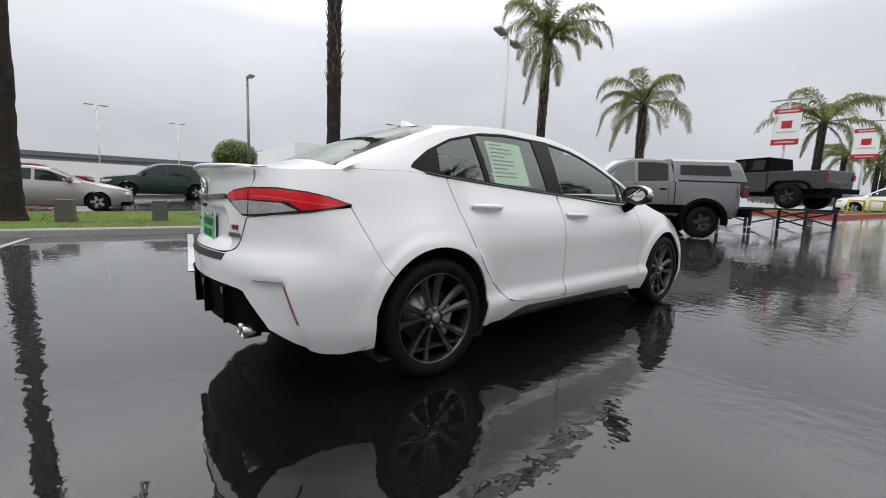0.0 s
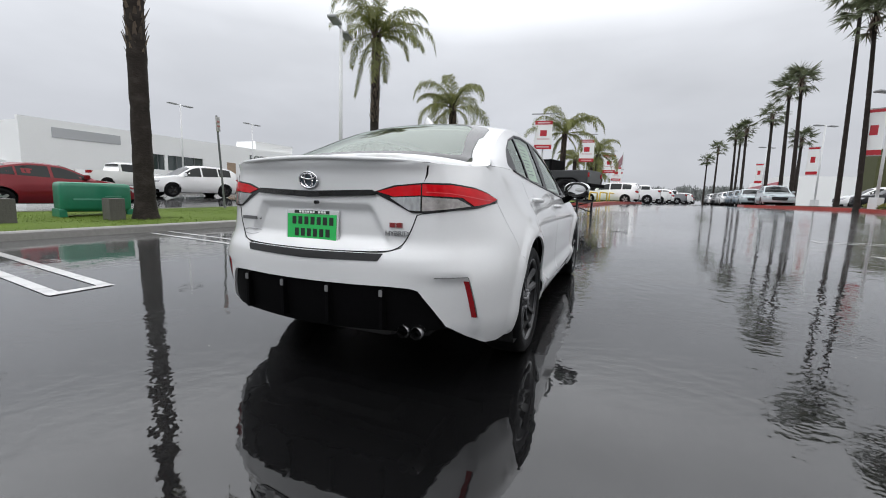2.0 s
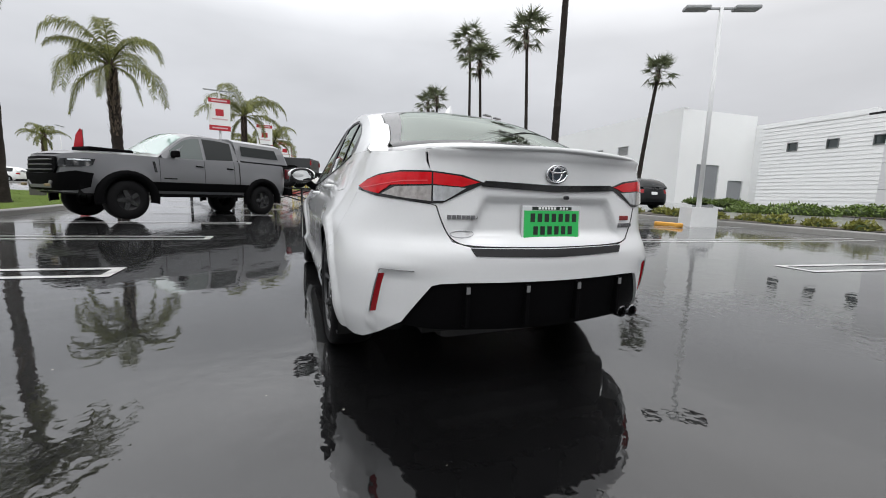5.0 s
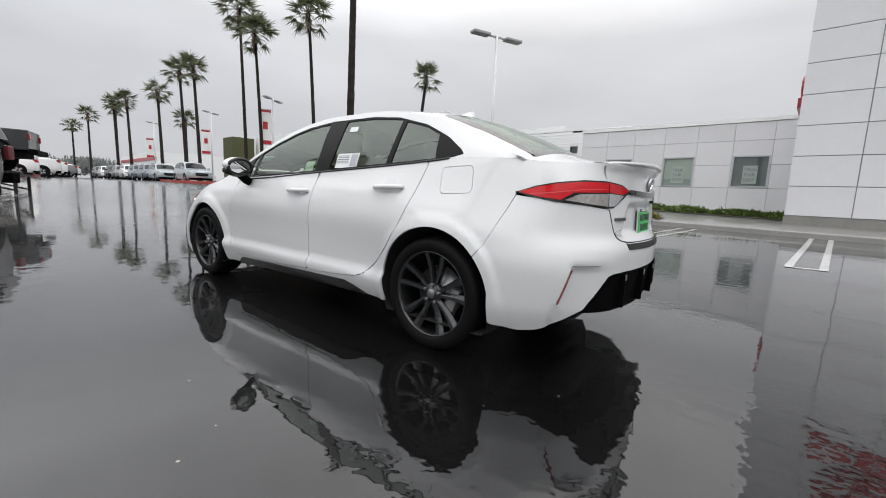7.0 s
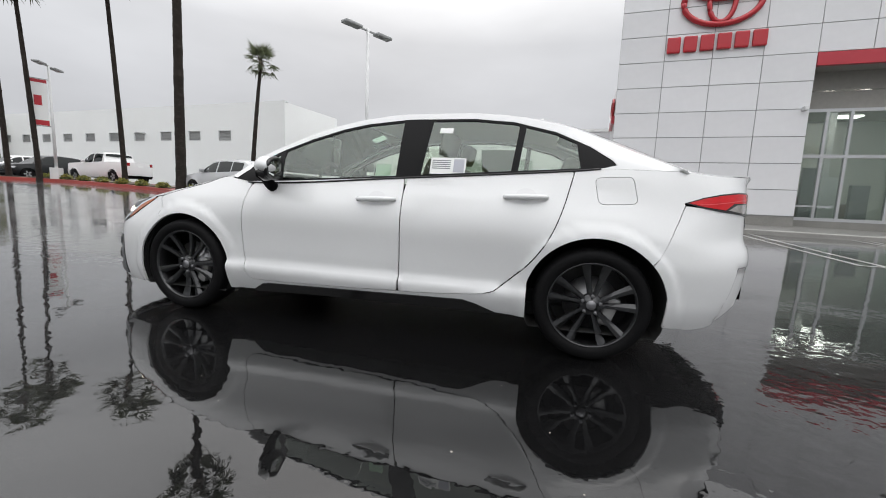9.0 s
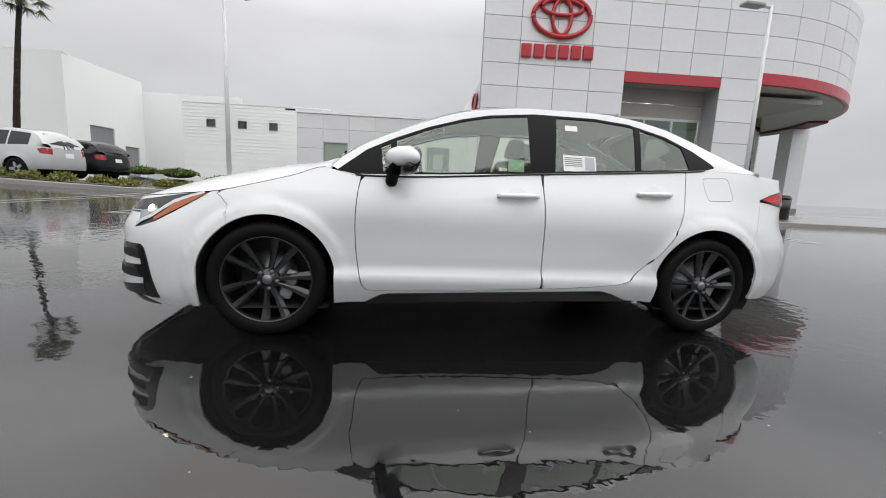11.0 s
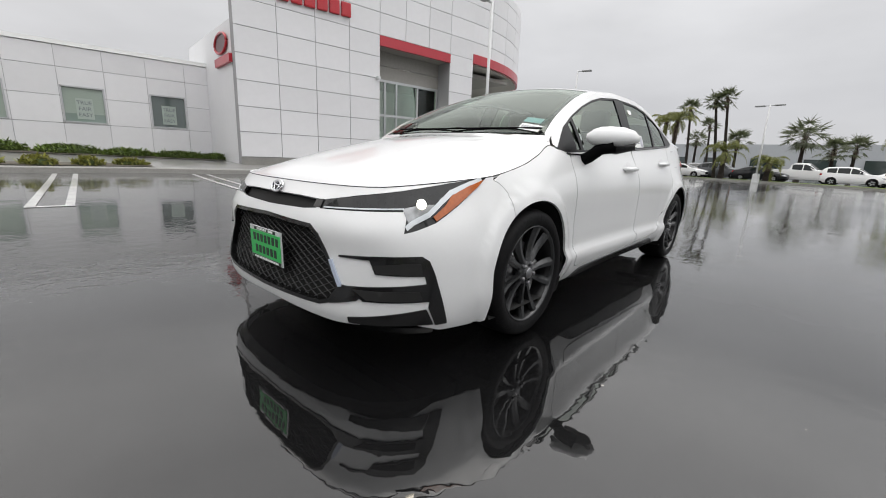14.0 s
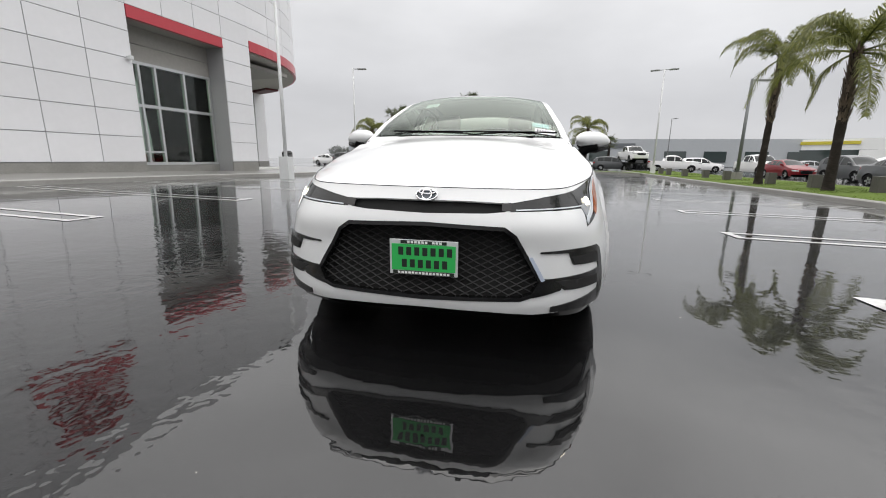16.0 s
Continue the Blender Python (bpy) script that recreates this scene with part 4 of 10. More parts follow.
def ribbon(line, wide):
    """A band of one width along a line."""
    p = np.asarray(line, float)
    t = np.gradient(p, axis=0)
    t /= np.linalg.norm(t, axis=1, keepdims=True)
    n = np.stack([-t[:, 1], t[:, 0]], 1) * wide / 2
    return np.vstack([p + n, (p - n)[::-1]])


# tail lamps: red over clear
for ob_side in (1, -1):
    mir = (lambda vf: vf) if ob_side == 1 else mirrored
    base = place("tail_lamp", mesh_from("tail_lamp", *mir(skin(hs.low, tail, (), 0.025, 0.004, 0.03))), M_BLACK, hero, "red and clear tail lamp")
    in_red = S(("r", 0.35, 0.924), ("r", 0.43, 0.946), ("r", 0.538, 0.957), ("r", 0.538, 0.912), ("r", 0.42, 0.905))
    in_clr = S(("r", 0.405, 0.90), ("r", 0.538, 0.907), ("r", 0.538, 0.846), ("r", 0.49, 0.848))
    out_red = S(("r", 0.545, 0.958), (-2.12, 0.956), (-2.0, 0.942), (-1.9, 0.923), (-1.81, 0.897), (-1.9, 0.880), (-2.02, 0.868), (-2.08, 0.905), ("r", 0.545, 0.912))
    out_clr = S(("r", 0.545, 0.906), (-2.10, 0.898), (-2.04, 0.868), (-2.12, 0.857), ("r", 0.545, 0.845))
    for nm, o, mt in (("red_lens", in_red, M_RED_LENS), ("clear_lens", in_clr, M_CLEAR_LENS), ("red_lens", out_red, M_RED_LENS), ("clear_lens", out_clr, M_AMBER_CLEAR)):
        place(nm, mesh_from(nm, *mir(skin(hs.low, o, (), 0.02, 0.008, 0.006))), mt, base)
    # the lens's reflection streak, painted as a strip of brighter red
    glint_line = ribbon(S(("r", 0.56, 0.926), (-2.13, 0.922), (-2.04, 0.908), (-1.95, 0.896), (-1.87, 0.890)), 0.004)
    place("light_guide", mesh_from("light_guide", *mir(skin(hs.low, glint_line, (), 0.02, 0.0095, 0.003))), mat("lens_glint_red", (0.62, 0.05, 0.06), rough=0.2, coat=0.5), base)
    # head lamps
    base = place("head_lamp", mesh_from("head_lamp", *mir(skin(hs.low, lamp_f, (), 0.02, -0.002, 0.03))), M_HEADLENS, hero, "slim smoked head lamp with amber corner")
    amber = A((1.842, 0.734, 0.700), (1.76, 0.745, 0.735), (1.665, 0.76, 0.766), (1.71, 0.76, 0.735), (1.83, 0.755, 0.664), (1.935, 0.744, 0.606), (1.945, 0.735, 0.622), (1.885, 0.735, 0.660))
    drl = ribbon(A((2.045, 0.690, 0.580), (2.019, 0.70, 0.600), (1.956, 0.722, 0.630), (1.892, 0.728, 0.678), (1.842, 0.729, 0.711), (1.75, 0.742, 0.744), (1.68, 0.755, 0.765)), 0.019)
    lc = A((1.968, 0.692, 0.667))[0]
    led = np.array([(lc[0] + 0.021 * math.cos(k), lc[1] + 0.017 * math.sin(k)) for k in np.linspace(0, 6.283, 14, endpoint=False)])
    bar = ribbon(A((2.185, 0.38, 0.636), (2.10, 0.56, 0.645), (2.03, 0.66, 0.650)), 0.005)
    chamber = A((2.040, 0.664, 0.650), (1.985, 0.690, 0.664), (1.915, 0.722, 0.668), (1.965, 0.719, 0.622), (2.028, 0.694, 0.592), (2.035, 0.684, 0.612))
    for nm, o, mt in (("clear_chamber", chamber, M_CHAMBER), ("amber_lens", amber, M_AMBER), ("light_bar", drl, M_DRL), ("lit_lamp", led, M_LED), ("inner_bar", bar, M_DRL)):
        place(nm, mesh_from(nm, *mir(skin(hs.low, o, (), 0.02, {"clear_chamber": 0.002, "amber_lens": 0.006, "lit_lamp": 0.008, "light_bar": 0.005}.get(nm, 0.003), 0.004))), mt, base)

# top: bonnet, windscreen, roof, rear screen, boot top
eps = 0.004
ex = lambda x: float(hs.rail_at(np.array([x]))[0][0])
cowl = lambda y: 1.085 - 0.10 * (y / 0.7) ** 2
nose = list(hs.low(np.linspace(0, X(1.62), 40), hs.top_z(np.linspace(0, X(1.62), 40)))[:, :2])
hood_edge = [(x, y - 0.003) for x, y in nose[1:]] + [(x, ex(x) - 0.003) for x in np.arange(1.60, 1.06, -0.03)]
half = [(nose[0][0] - 0.003, 0.0)] + [(x - 0.003, y) for x, y in hood_edge] + [(cowl(y), y) for y in (0.68, 0.6, 0.5, 0.4, 0.3, 0.2, 0.1, 0.0)]


def both_y(h):
    o = np.asarray(h, float)
    m = o[1:-1][::-1].copy()
    m[:, 1] *= -1
    return np.vstack([o, m])


def lay_top(name, h, material, step=0.035, proud=0.0, rim=0.012, holes=(), label=""):
    return lay(name, both_y(h), material, step=step, proud=proud, rim=rim, sides=1, label=label, lift=hs.top, holes=holes)[0]


lay_top("bonnet", half, M_WHITE, label="white bonnet")
line = [(x - 0.001, y) for x, y in nose[1:]] + [(x, ex(x) - 0.002) for x in np.arange(1.60, 1.05, -0.03)]
p3 = hs.top(np.array([q[0] for q in line]), np.array([q[1] for q in line]))
run = [(a, -b, c + 0.0005) for a, b, c in p3[::-1]] + [(a, b, c + 0.0005) for a, b, c in p3]
place("bonnet_gap", mesh_from("bonnet_gap", *tube(run, 0.0024, 5)), M_CAVITY, hero)
roof_f = lambda y: 0.30 - 0.14 * (y / 0.6) ** 2
roof_r = lambda y: -1.07 + 0.05 * (y / 0.6) ** 2 * -1
glass_in = 0.045
ws = [(cowl(y) - 0.02, y) for y in np.linspace(0, 0.655, 9)] + [(x, ex(x) - glass_in) for x in np.arange(0.97, 0.20, -0.05)] + [(roof_f(y), y) for y in np.linspace(0.52, 0.0, 8)]
screen = lay_top("windscreen", ws, M_WS, proud=-0.002, rim=0.005, label="clear windscreen")
# the roof with its pillars: left and right arms run down to the bonnet and boot
arm = [(roof_f(0.0) - 0.006, 0.0)] + [(roof_f(y) - 0.006, y) for y in np.linspace(0.07, 0.515, 7)] + [(x, ex(x) - glass_in + 0.004) for x in np.arange(0.18, 1.03, 0.05)]
arm += [(1.035, ex(1.03))] + [(x, ex(x)) for x in np.arange(1.0, -1.77, -0.04)] + [(-1.775, ex(-1.77)), (-1.803, ex(-1.803) - 0.003), (-1.803, 0.62), (-1.775, ex(-1.77) - 0.09)]
arm += [(x, ex(x) - 0.075 - 0.02 * (x < -1.4)) for x in np.arange(-1.72, -1.12, 0.05)] + [(roof_r(y), y) for y in np.linspace(0.48, 0.0, 8)]
lay_top("roof", arm, M_WHITE, label="white roof with pillars")
rs = [(roof_r(0) - 0.006, 0.0)] + [(roof_r(y) - 0.006, y) for y in np.linspace(0.07, 0.475, 7)] + [(x, ex(x) - 0.079 - 0.02 * (x < -1.4)) for x in np.arange(-1.14, -1.74, -0.05)] + [(-1.80, y) for y in np.linspace(0.60, 0.0, 8)]
screen_r = lay_top("rear_screen", rs, M_REARGLASS, proud=-0.003, rim=0.005, label="tinted rear screen")
screen.visible_shadow = screen_r.visible_shadow = False
rs_in = [(roof_r(0) - 0.05, 0.0)] + [(roof_r(0) - 0.05, y) for y in (0.2, 0.40)] + [(-1.45, 0.46), (-1.70, 0.54), (-1.755, 0.54), (-1.765, 0.3), (-1.77, 0.0)]
rb_out = both_y(rs)
frit = lay("rear_screen_border", rb_out, M_BLACK, holes=[smooth_line(both_y(rs_in), 0.04, True, 1)], step=0.04, proud=-0.0005, rim=0, sides=1, lift=hs.top)
ws_in = [(cowl(y) - 0.075, y) for y in np.linspace(0, 0.60, 7)] + [(0.30, 0.485)] + [(roof_f(y) - 0.04, y) for y in (0.44, 0.2, 0.0)]
lay("windscreen_border", both_y(ws), M_BLACK, holes=[smooth_line(both_y(ws_in), 0.04, True, 1)], step=0.04, proud=-0.006, rim=0, sides=1, lift=hs.top)
tail_edge = hs.low(np.linspace(X(-1.80), hs.end, 40), hs.top_z(np.linspace(X(-1.80), hs.end, 40)))[:, :2]
bt = [(-1.806, y) for y in np.linspace(0, 0.60, 8)] + [(-1.775, 0.64)] + [(x + 0.002, max(0, y - 0.002)) for x, y in tail_edge]
bt[-1] = (bt[-1][0], 0.0)
lay_top("boot_top", bt, M_WHITE, label="white boot lid top")
sp_pts = [(-2.25 + 0.10 * abs(t) ** 3, 0.53 * t) for t in np.linspace(-1, 1, 25)]
v = []
f = []
for x, y in sp_pts:
    z = float(hs.top(np.array([x + 0.06]), np.array([y]))[0, 2])
    k = 1 - (abs(y) / 0.53) ** 3
    for dx, dz in ((0.14, -0.006), (0.07, 0.002 + 0.011 * k), (0.012 - 0.016 * k, 0.003 + 0.014 * k), (0.014 - 0.020 * k, 0.006 * k - 0.004), (0.03, -0.012)):
        v.append((x + dx, y, float(hs.top(np.array([min(x + max(dx, 0.02), -1.9)]), np.array([y]))[0, 2]) + dz))
for i in range(len(sp_pts) - 1):
    for k in range(4):
        f.append((i * 5 + k, i * 5 + k + 1, (i + 1) * 5 + k + 1, (i + 1) * 5 + k))
place("lip_spoiler", mesh_from("lip_spoiler", v, f), M_WHITE, hero)

# window side
dlo = [(1.005, 0.928), (0.90, 0.911), (0.40, 0.938), (-0.22, 0.980), (-1.20, 1.052), (-1.36, 1.070), (-1.425, 1.088), (-1.40, 1.115), (-1.28, 1.192), (-1.09, 1.276), (-0.84, 1.336), (-0.60, 1.355), (-0.18, 1.349), (0.11, 1.317), (0.28, 1.279), (0.48, 1.216), (0.68, 1.135), (0.84, 1.056)]
side_out = [(x, zt(x) + 0.001) for x in np.arange(-1.77, 1.02, 0.05)] + [(1.03, 0.95)] + [(x, float(hs.rail_at(np.array([x]))[1][0])) for x in np.arange(0.98, -1.775, -0.05)]
lay("window_surround", np.array(side_out), M_WHITE, holes=[np.array(dlo)], lift=hs.side, step=0.03, rim=0.0)


def cut(x0, x1, inset, slope0=0.0, slope1=0.0):
    """The stretch of the window band between two uprights."""
    g = grow(sample(np.array(dlo), 0.02), -inset)
    mid = 1.12
    k = g[(g[:, 0] <= x0 + (g[:, 1] - mid) * slope0) & (g[:, 0] >= x1 + (g[:, 1] - mid) * slope1)]
    c = k.mean(0)
    return k[np.argsort(np.arctan2(k[:, 1] - c[1], k[:, 0] - c[0]))]


panes = [cut(0.775, 0.705, 0.016, 0.1, 0.1), cut(0.675, -0.150, 0.012, 0.1, -0.04), cut(-0.300, -0.870, 0.012, -0.08, -0.10), cut(-0.893, -1.235, 0.012, -0.10, 0.30)]
lay("window_trim", np.array(dlo), M_SATIN, holes=panes, lift=hs.side, proud=-0.003, step=0.03, rim=0.012, label="gloss black window surround")
for pn in panes:
    for g_ob in lay("side_window", pn, M_CARGLASS, lift=hs.side, proud=-0.008, step=0.06, rim=0, label="green tinted side window"):
        g_ob.visible_shadow = False

# belt trim
for sg in (1, -1):
    bx = np.arange(-1.34, 0.93, 0.04)
    bp3 = hs.side(bx, np.array([zt(x) + 0.004 for x in bx]))
    place("belt_trim", mesh_from("belt_trim", *tube([(a, sg * (b + 0.001), c) for a, b, c in bp3], 0.0065, 6)), M_BLACK, hero, "slim black belt trim")

# handles
for nm, xc, zc, w in (("front_door", -0.045, 0.838, 0.125), ("rear_door", -0.945, 0.892, 0.12)):
    for k, ob in enumerate(doors[nm]):
        sg = 1 if k == 0 else -1
        q = hs.low(np.array([X(xc)]), np.array([zc]))[0]
        pts = [(xc + t * w, sg * (q[1] + 0.004 + 0.030 * (1 - abs(t) ** 4)), zc + 0.004 * t * -1) for t in np.linspace(-1, 1, 13)]
        v, f = tube(pts, [0.013 + 0.006 * (1 - abs(t)) for t in np.linspace(-1, 1, 13)], 10)
        place("door_handle", mesh_from("door_handle", v, f), M_WHITE, ob, "white pull handle")
        cup = [(xc + 0.055 * math.cos(a), zc + 0.014 + 0.034 * math.sin(a)) for a in np.linspace(0, 2 * math.pi, 20, endpoint=False)]
        vf = skin(hs.low, on_flank(cup), (), 0.02, 0.0025, 0)
        place("handle_cup", mesh_from("handle_cup", *(vf if sg == 1 else mirrored(vf))), mat("shadowed_white_cup", (0.62, 0.62, 0.63), rough=0.4, coat=1.0), ob)

# door mirrors
for sg in (1, -1):
    v, f = [], []
    prof = [(-0.02, 0.035, 0.03), (0.01, 0.065, 0.055), (0.05, 0.082, 0.068), (0.10, 0.085, 0.072), (0.16, 0.078, 0.064), (0.21, 0.055, 0.045), (0.235, 0.02, 0.018)]
    for dy, rz, rx in prof:
        for a in np.linspace(0, 2 * math.pi, 20, endpoint=False):
            cx = 0.685 - 0.09 * dy / 0.235 + rx * 1.15 * math.cos(a) * (1.0 if math.cos(a) > 0 else 0.72)
            v.append((cx, sg * (0.80 + dy), 1.003 + rz * 0.82 * math.sin(a) * (1.0 if math.sin(a) > 0 else 0.7)))
    for i in range(len(prof) - 1):
        for k in range(20):
            l = (k + 1) % 20
            f.append((i * 20 + k, i * 20 + l, (i + 1) * 20 + l, (i + 1) * 20 + k)[::sg])
    f.append(tuple(range(20)))
    f.append(tuple(range((len(prof) - 1) * 20, len(prof) * 20)))
    mir_ob = place("door_mirror", mesh_from("door_mirror", v, f), M_WHITE, hero, "white door mirror on a black foot")
    v, f = tube([(0.70, sg * 0.755, 0.875), (0.70, sg * 0.80, 0.895), (0.69, sg * 0.86, 0.945), (0.665, sg * 0.92, 0.965)], [0.036, 0.034, 0.036, 0.045], 10)
    place("mirror_foot", mesh_from("mirror_foot", v, f), M_DARK, mir_ob)
    v, f = tube([(0.63, sg * 0.83, 0.958), (0.64, sg * 0.93, 0.955), (0.61, sg * 1.02, 0.965)], [0.03, 0.04, 0.022], 10)
    place("mirror_underside", mesh_from("mirror_underside", v, f), M_BLACK, mir_ob)
    a = np.linspace(0, 2 * math.pi, 24, endpoint=False)
    vs = [(0.606 - 0.035 * (0.5 + 0.5 * math.cos(t)) - 0.014 * math.sin(t), sg * (0.905 + 0.094 * math.cos(t)), 0.998 + 0.054 * math.sin(t)) for t in a]
    v, f = tube([(0.612 - 0.035 * (0.5 + 0.5 * math.cos(t)) - 0.012 * math.sin(t), sg * (0.905 + 0.100 * math.cos(t)), 0.996 + 0.060 * math.sin(t)) for t in list(a) + [0.0]], 0.014, 8)
    place("mirror_bezel", mesh_from("mirror_bezel", v, f), M_BLACK, mir_ob)
    place("mirror_glass", mesh_from("mirror_glass", vs, [tuple(range(24))[::sg]]), M_MIRROR, mir_ob)


# wheels
def sedan_wheel(r=0.318, wide=0.225):
    """One alloy wheel, its outer face at +y."""
    w = wide / 2
    v, f = lathe([(0.236, w - 0.012), (0.245, w), (0.284, w + 0.005), (0.306, w - 0.01), (r - 0.002, w - 0.04), (r, 0.0), (r - 0.002, -w + 0.04), (0.30, -w + 0.005), (0.25, -w), (0.235, -w + 0.02)], 72)
    tyre = mesh_from("tyre", v, f)
    v, f = lathe([(0.239, w - 0.006), (0.241, w - 0.014), (0.234, w - 0.02), (0.227, w - 0.03), (0.221, w - 0.06), (0.216, -w + 0.02)], 72)
    v2, f2 = lathe([(0.220, -w + 0.03), (0.07, -w + 0.035)], 48)
    barrel = mesh_from("rim", *join((v, f), (v2, f2)))
    lip = mesh_from("rim_lip", *lathe([(0.226, w - 0.020), (0.230, w - 0.008), (0.235, w - 0.003), (0.239, w - 0.004), (0.240, w - 0.014)], 72))
    bm = boxes([(-0.145, -0.075, 0.0, 0.055, -0.085, 0.085)], 0.018)
    calliper = bpy.data.meshes.new("calliper")
    bm.to_mesh(calliper)
    bm.free()
    disc = mesh_from("brake_disc", *lathe([(0.15, 0.0), (0.152, 0.012), (0.07, 0.012), (0.065, 0.03), (0.0, 0.03)], 40))
    # ten spokes in five leaning pairs
    sv, sf = [], []
    r0, r1 = 0.045, 0.231
    n = 6
    for i in range(n + 1):
        t = i / n
        rr = r0 + (r1 - r0) * t
        wd = 0.015 + 0.002 * t + 0.014 * max(0, t - 0.35)
        bend = 0.010 * t
        face = w - 0.028 + 0.018 * t - 0.012 * math.sin(math.pi * t)
        sv += [(-wd + bend, face - 0.016, rr), (-wd * 0.80 + bend, face, rr), (wd * 0.15 + bend, face + 0.001, rr), (wd + bend, face - 0.014, rr), (wd * 0.8 + bend, face - 0.035, rr), (-wd * 0.8 + bend, face - 0.035, rr)]
    for i in range(n):
        for k in range(6):
            l = (k + 1) % 6
            sf.append((i * 6 + k, i * 6 + l, (i + 1) * 6 + l, (i + 1) * 6 + k))
    spoke = mesh_from("spoke", sv, sf, False)
    hub = mesh_from("hub", *lathe([(0.062, w - 0.06), (0.062, w - 0.036), (0.052, w - 0.028), (0.034, w - 0.026), (0.032, w - 0.018), (0.0, w - 0.016)], 32))
    cap = mesh_from("centre_cap", *lathe([(0.027, w - 0.018), (0.025, w - 0.0125), (0.0, w - 0.012)], 24))
    lug = mesh_from("lug_nut", *lathe([(0.010, w - 0.035), (0.010, w - 0.018), (0.007, w - 0.014), (0.0, w - 0.014)], 10))
    return dict(tyre=tyre, rim=barrel, lip=lip, disc=disc, calliper=calliper, spoke=spoke, hub=hub, cap=cap, lug=lug)


WHEEL = sedan_wheel()


def add_wheel(parent, x, y, z, turn=0.0, parts=WHEEL, rim_mat=None):
    flip = 180 if y < 0 else 0
    w_ob = place("wheel", parts["rim"], M_RIM_IN, parent, "dark alloy wheel", pose(x, y, z, 0, 0, flip))
    place("tyre", parts["tyre"], M_TYRE, w_ob)
    place("brake_disc", parts["disc"], M_STEEL, w_ob)
    place("rim_lip", parts["lip"], rim_mat or M_RIM, w_ob)
    place("brake_calliper", parts["calliper"], mat("cast_calliper", (0.30, 0.30, 0.30), rough=0.5, metal=0.5), w_ob, "", Matrix.Rotation(radians(-20), 4, "Y"))
    for i in range(10):
        a = 72 * (i // 2) + (17 if i % 2 else -17) + turn
        place("spoke", parts["spoke"], rim_mat or M_RIM, w_ob, "", Matrix.Rotation(radians(a), 4, "Y") @ Matrix.Rotation(radians(5 if i % 2 else -5), 4, "Y"))
    place("hub", parts["hub"], rim_mat or M_RIM, w_ob)
    place("centre_cap", parts["cap"], M_BADGE, w_ob)
    for i in range(5):
        a = radians(72 * i + 36 + turn)
        place("lug_nut", parts["lug"], M_BADGE, w_ob, "", Matrix.Translation((0.05 * math.sin(a), 0, 0.05 * math.cos(a))))
    return w_ob


for x, t in ((1.352, 8), (-1.342, 30)):
    for y in (0.748, -0.748):
        add_wheel(hero, x, y, 0.317, t + (11 if y < 0 else 0))
# wheel wells and floor
wells = []
for cx, r in ((1.352, R_F + 0.006), (-1.345, R_R + 0.006)):
    for sg in (1, -1):
        v, f = lathe([(r, 0.0), (r, 0.33), (0.05, 0.34)], 40)
        wells.append(([(cx + a, sg * (0.845 - b), max(c, -0.16) + 0.32) for a, b, c in v], f))
for v, f in wells:
    place("wheel_well", mesh_from("wheel_well", v, f), M_CAVITY, hero)
part("underfloor", boxes([(-1.72, 1.9, -0.70, 0.70, 0.19, 0.26), (-0.9, 0.9, -0.78, 0.78, 0.19, 0.24), (-2.04, -1.75, -0.52, 0.52, 0.26, 0.36)]), M_CAVITY, hero)
part("engine_block", boxes([(1.0, 1.95, -0.5, 0.5, 0.3, 0.68)]), M_CAVITY, hero)
part("boot_lining", boxes([(-2.05, -1.6, -0.55, 0.55, 0.3, 0.95)]), M_CAVITY, hero)
for sg, lab in ((-1, "twin chrome exhaust tips"),):
    for y in (-0.468, -0.532):
        v, f = lathe([(0.027, 0.0), (0.030, 0.005), (0.030, 0.075), (0.026, 0.075), (0.0245, 0.008), (0.027, 0.0)], 24)
        place("exhaust_tip", mesh_from("exhaust_tip", [(-2.198 + b, y + a, 0.322 + c) for a, b, c in v], f), mat("dulled_chrome", (0.34, 0.34, 0.35), rough=0.25, metal=1.0), hero, lab)
        v, f = lathe([(0.0245, 0.05), (0.0, 0.05)], 16)
        place("exhaust_bore", mesh_from("exhaust_bore", [(-2.198 + b, y + a, 0.322 + c) for a, b, c in v], f), M_CAVITY, hero)
v, f = tube([(-1.90, 0.1, 0.25), (-1.93, -0.3, 0.27), (-2.0, -0.46, 0.32), (-2.14, -0.5, 0.335)], 0.022, 8)
place("exhaust_pipe", mesh_from("exhaust_pipe", v, f), M_CAVITY, hero)
part("silencer", boxes([(-2.00, -1.82, -0.30, 0.42, 0.20, 0.31)], 0.04), mat("dull_silencer", (0.05, 0.05, 0.05), rough=0.6, metal=0.5), hero)


# badges and plates
def oval_badge(m, rx, rz, parent):
    a = np.linspace(0, 2 * math.pi, 32, endpoint=False)
    v, f = tube([(0, rx * math.cos(t), rz * math.sin(t)) for t in list(a) + [0]], rx * 0.11, 6)
    v2, f2 = tube([(0, rx * 0.45 * math.cos(t), rz * 0.85 * math.sin(t)) for t in list(a) + [0]], rx * 0.09, 6)
    v3, f3 = tube([(0, rx * 0.8 * math.cos(t), rz * 0.45 + rz * 0.32 * math.sin(t)) for t in list(a) + [0]], rx * 0.09, 6)
    ob = place("badge", mesh_from("badge", *join((v, f), (v2, f2), (v3, f3))), M_CHROME, parent, "chrome oval badge", m)
    vs = [(-0.004, rx * math.cos(t), rz * math.sin(t)) for t in a]
    place("badge_plate", mesh_from("badge_plate", vs, [tuple(range(32))]), mat("badge_blue_black", (0.02, 0.035, 0.05), rough=0.2, coat=1.0), ob)


xr = float(hs.low(np.array([RY(0.001)]), np.array([0.972]))[0, 0])
oval_badge(pose(xr - 0.008, 0, 0.970, 0, 8, 180), 0.050, 0.036, hero)
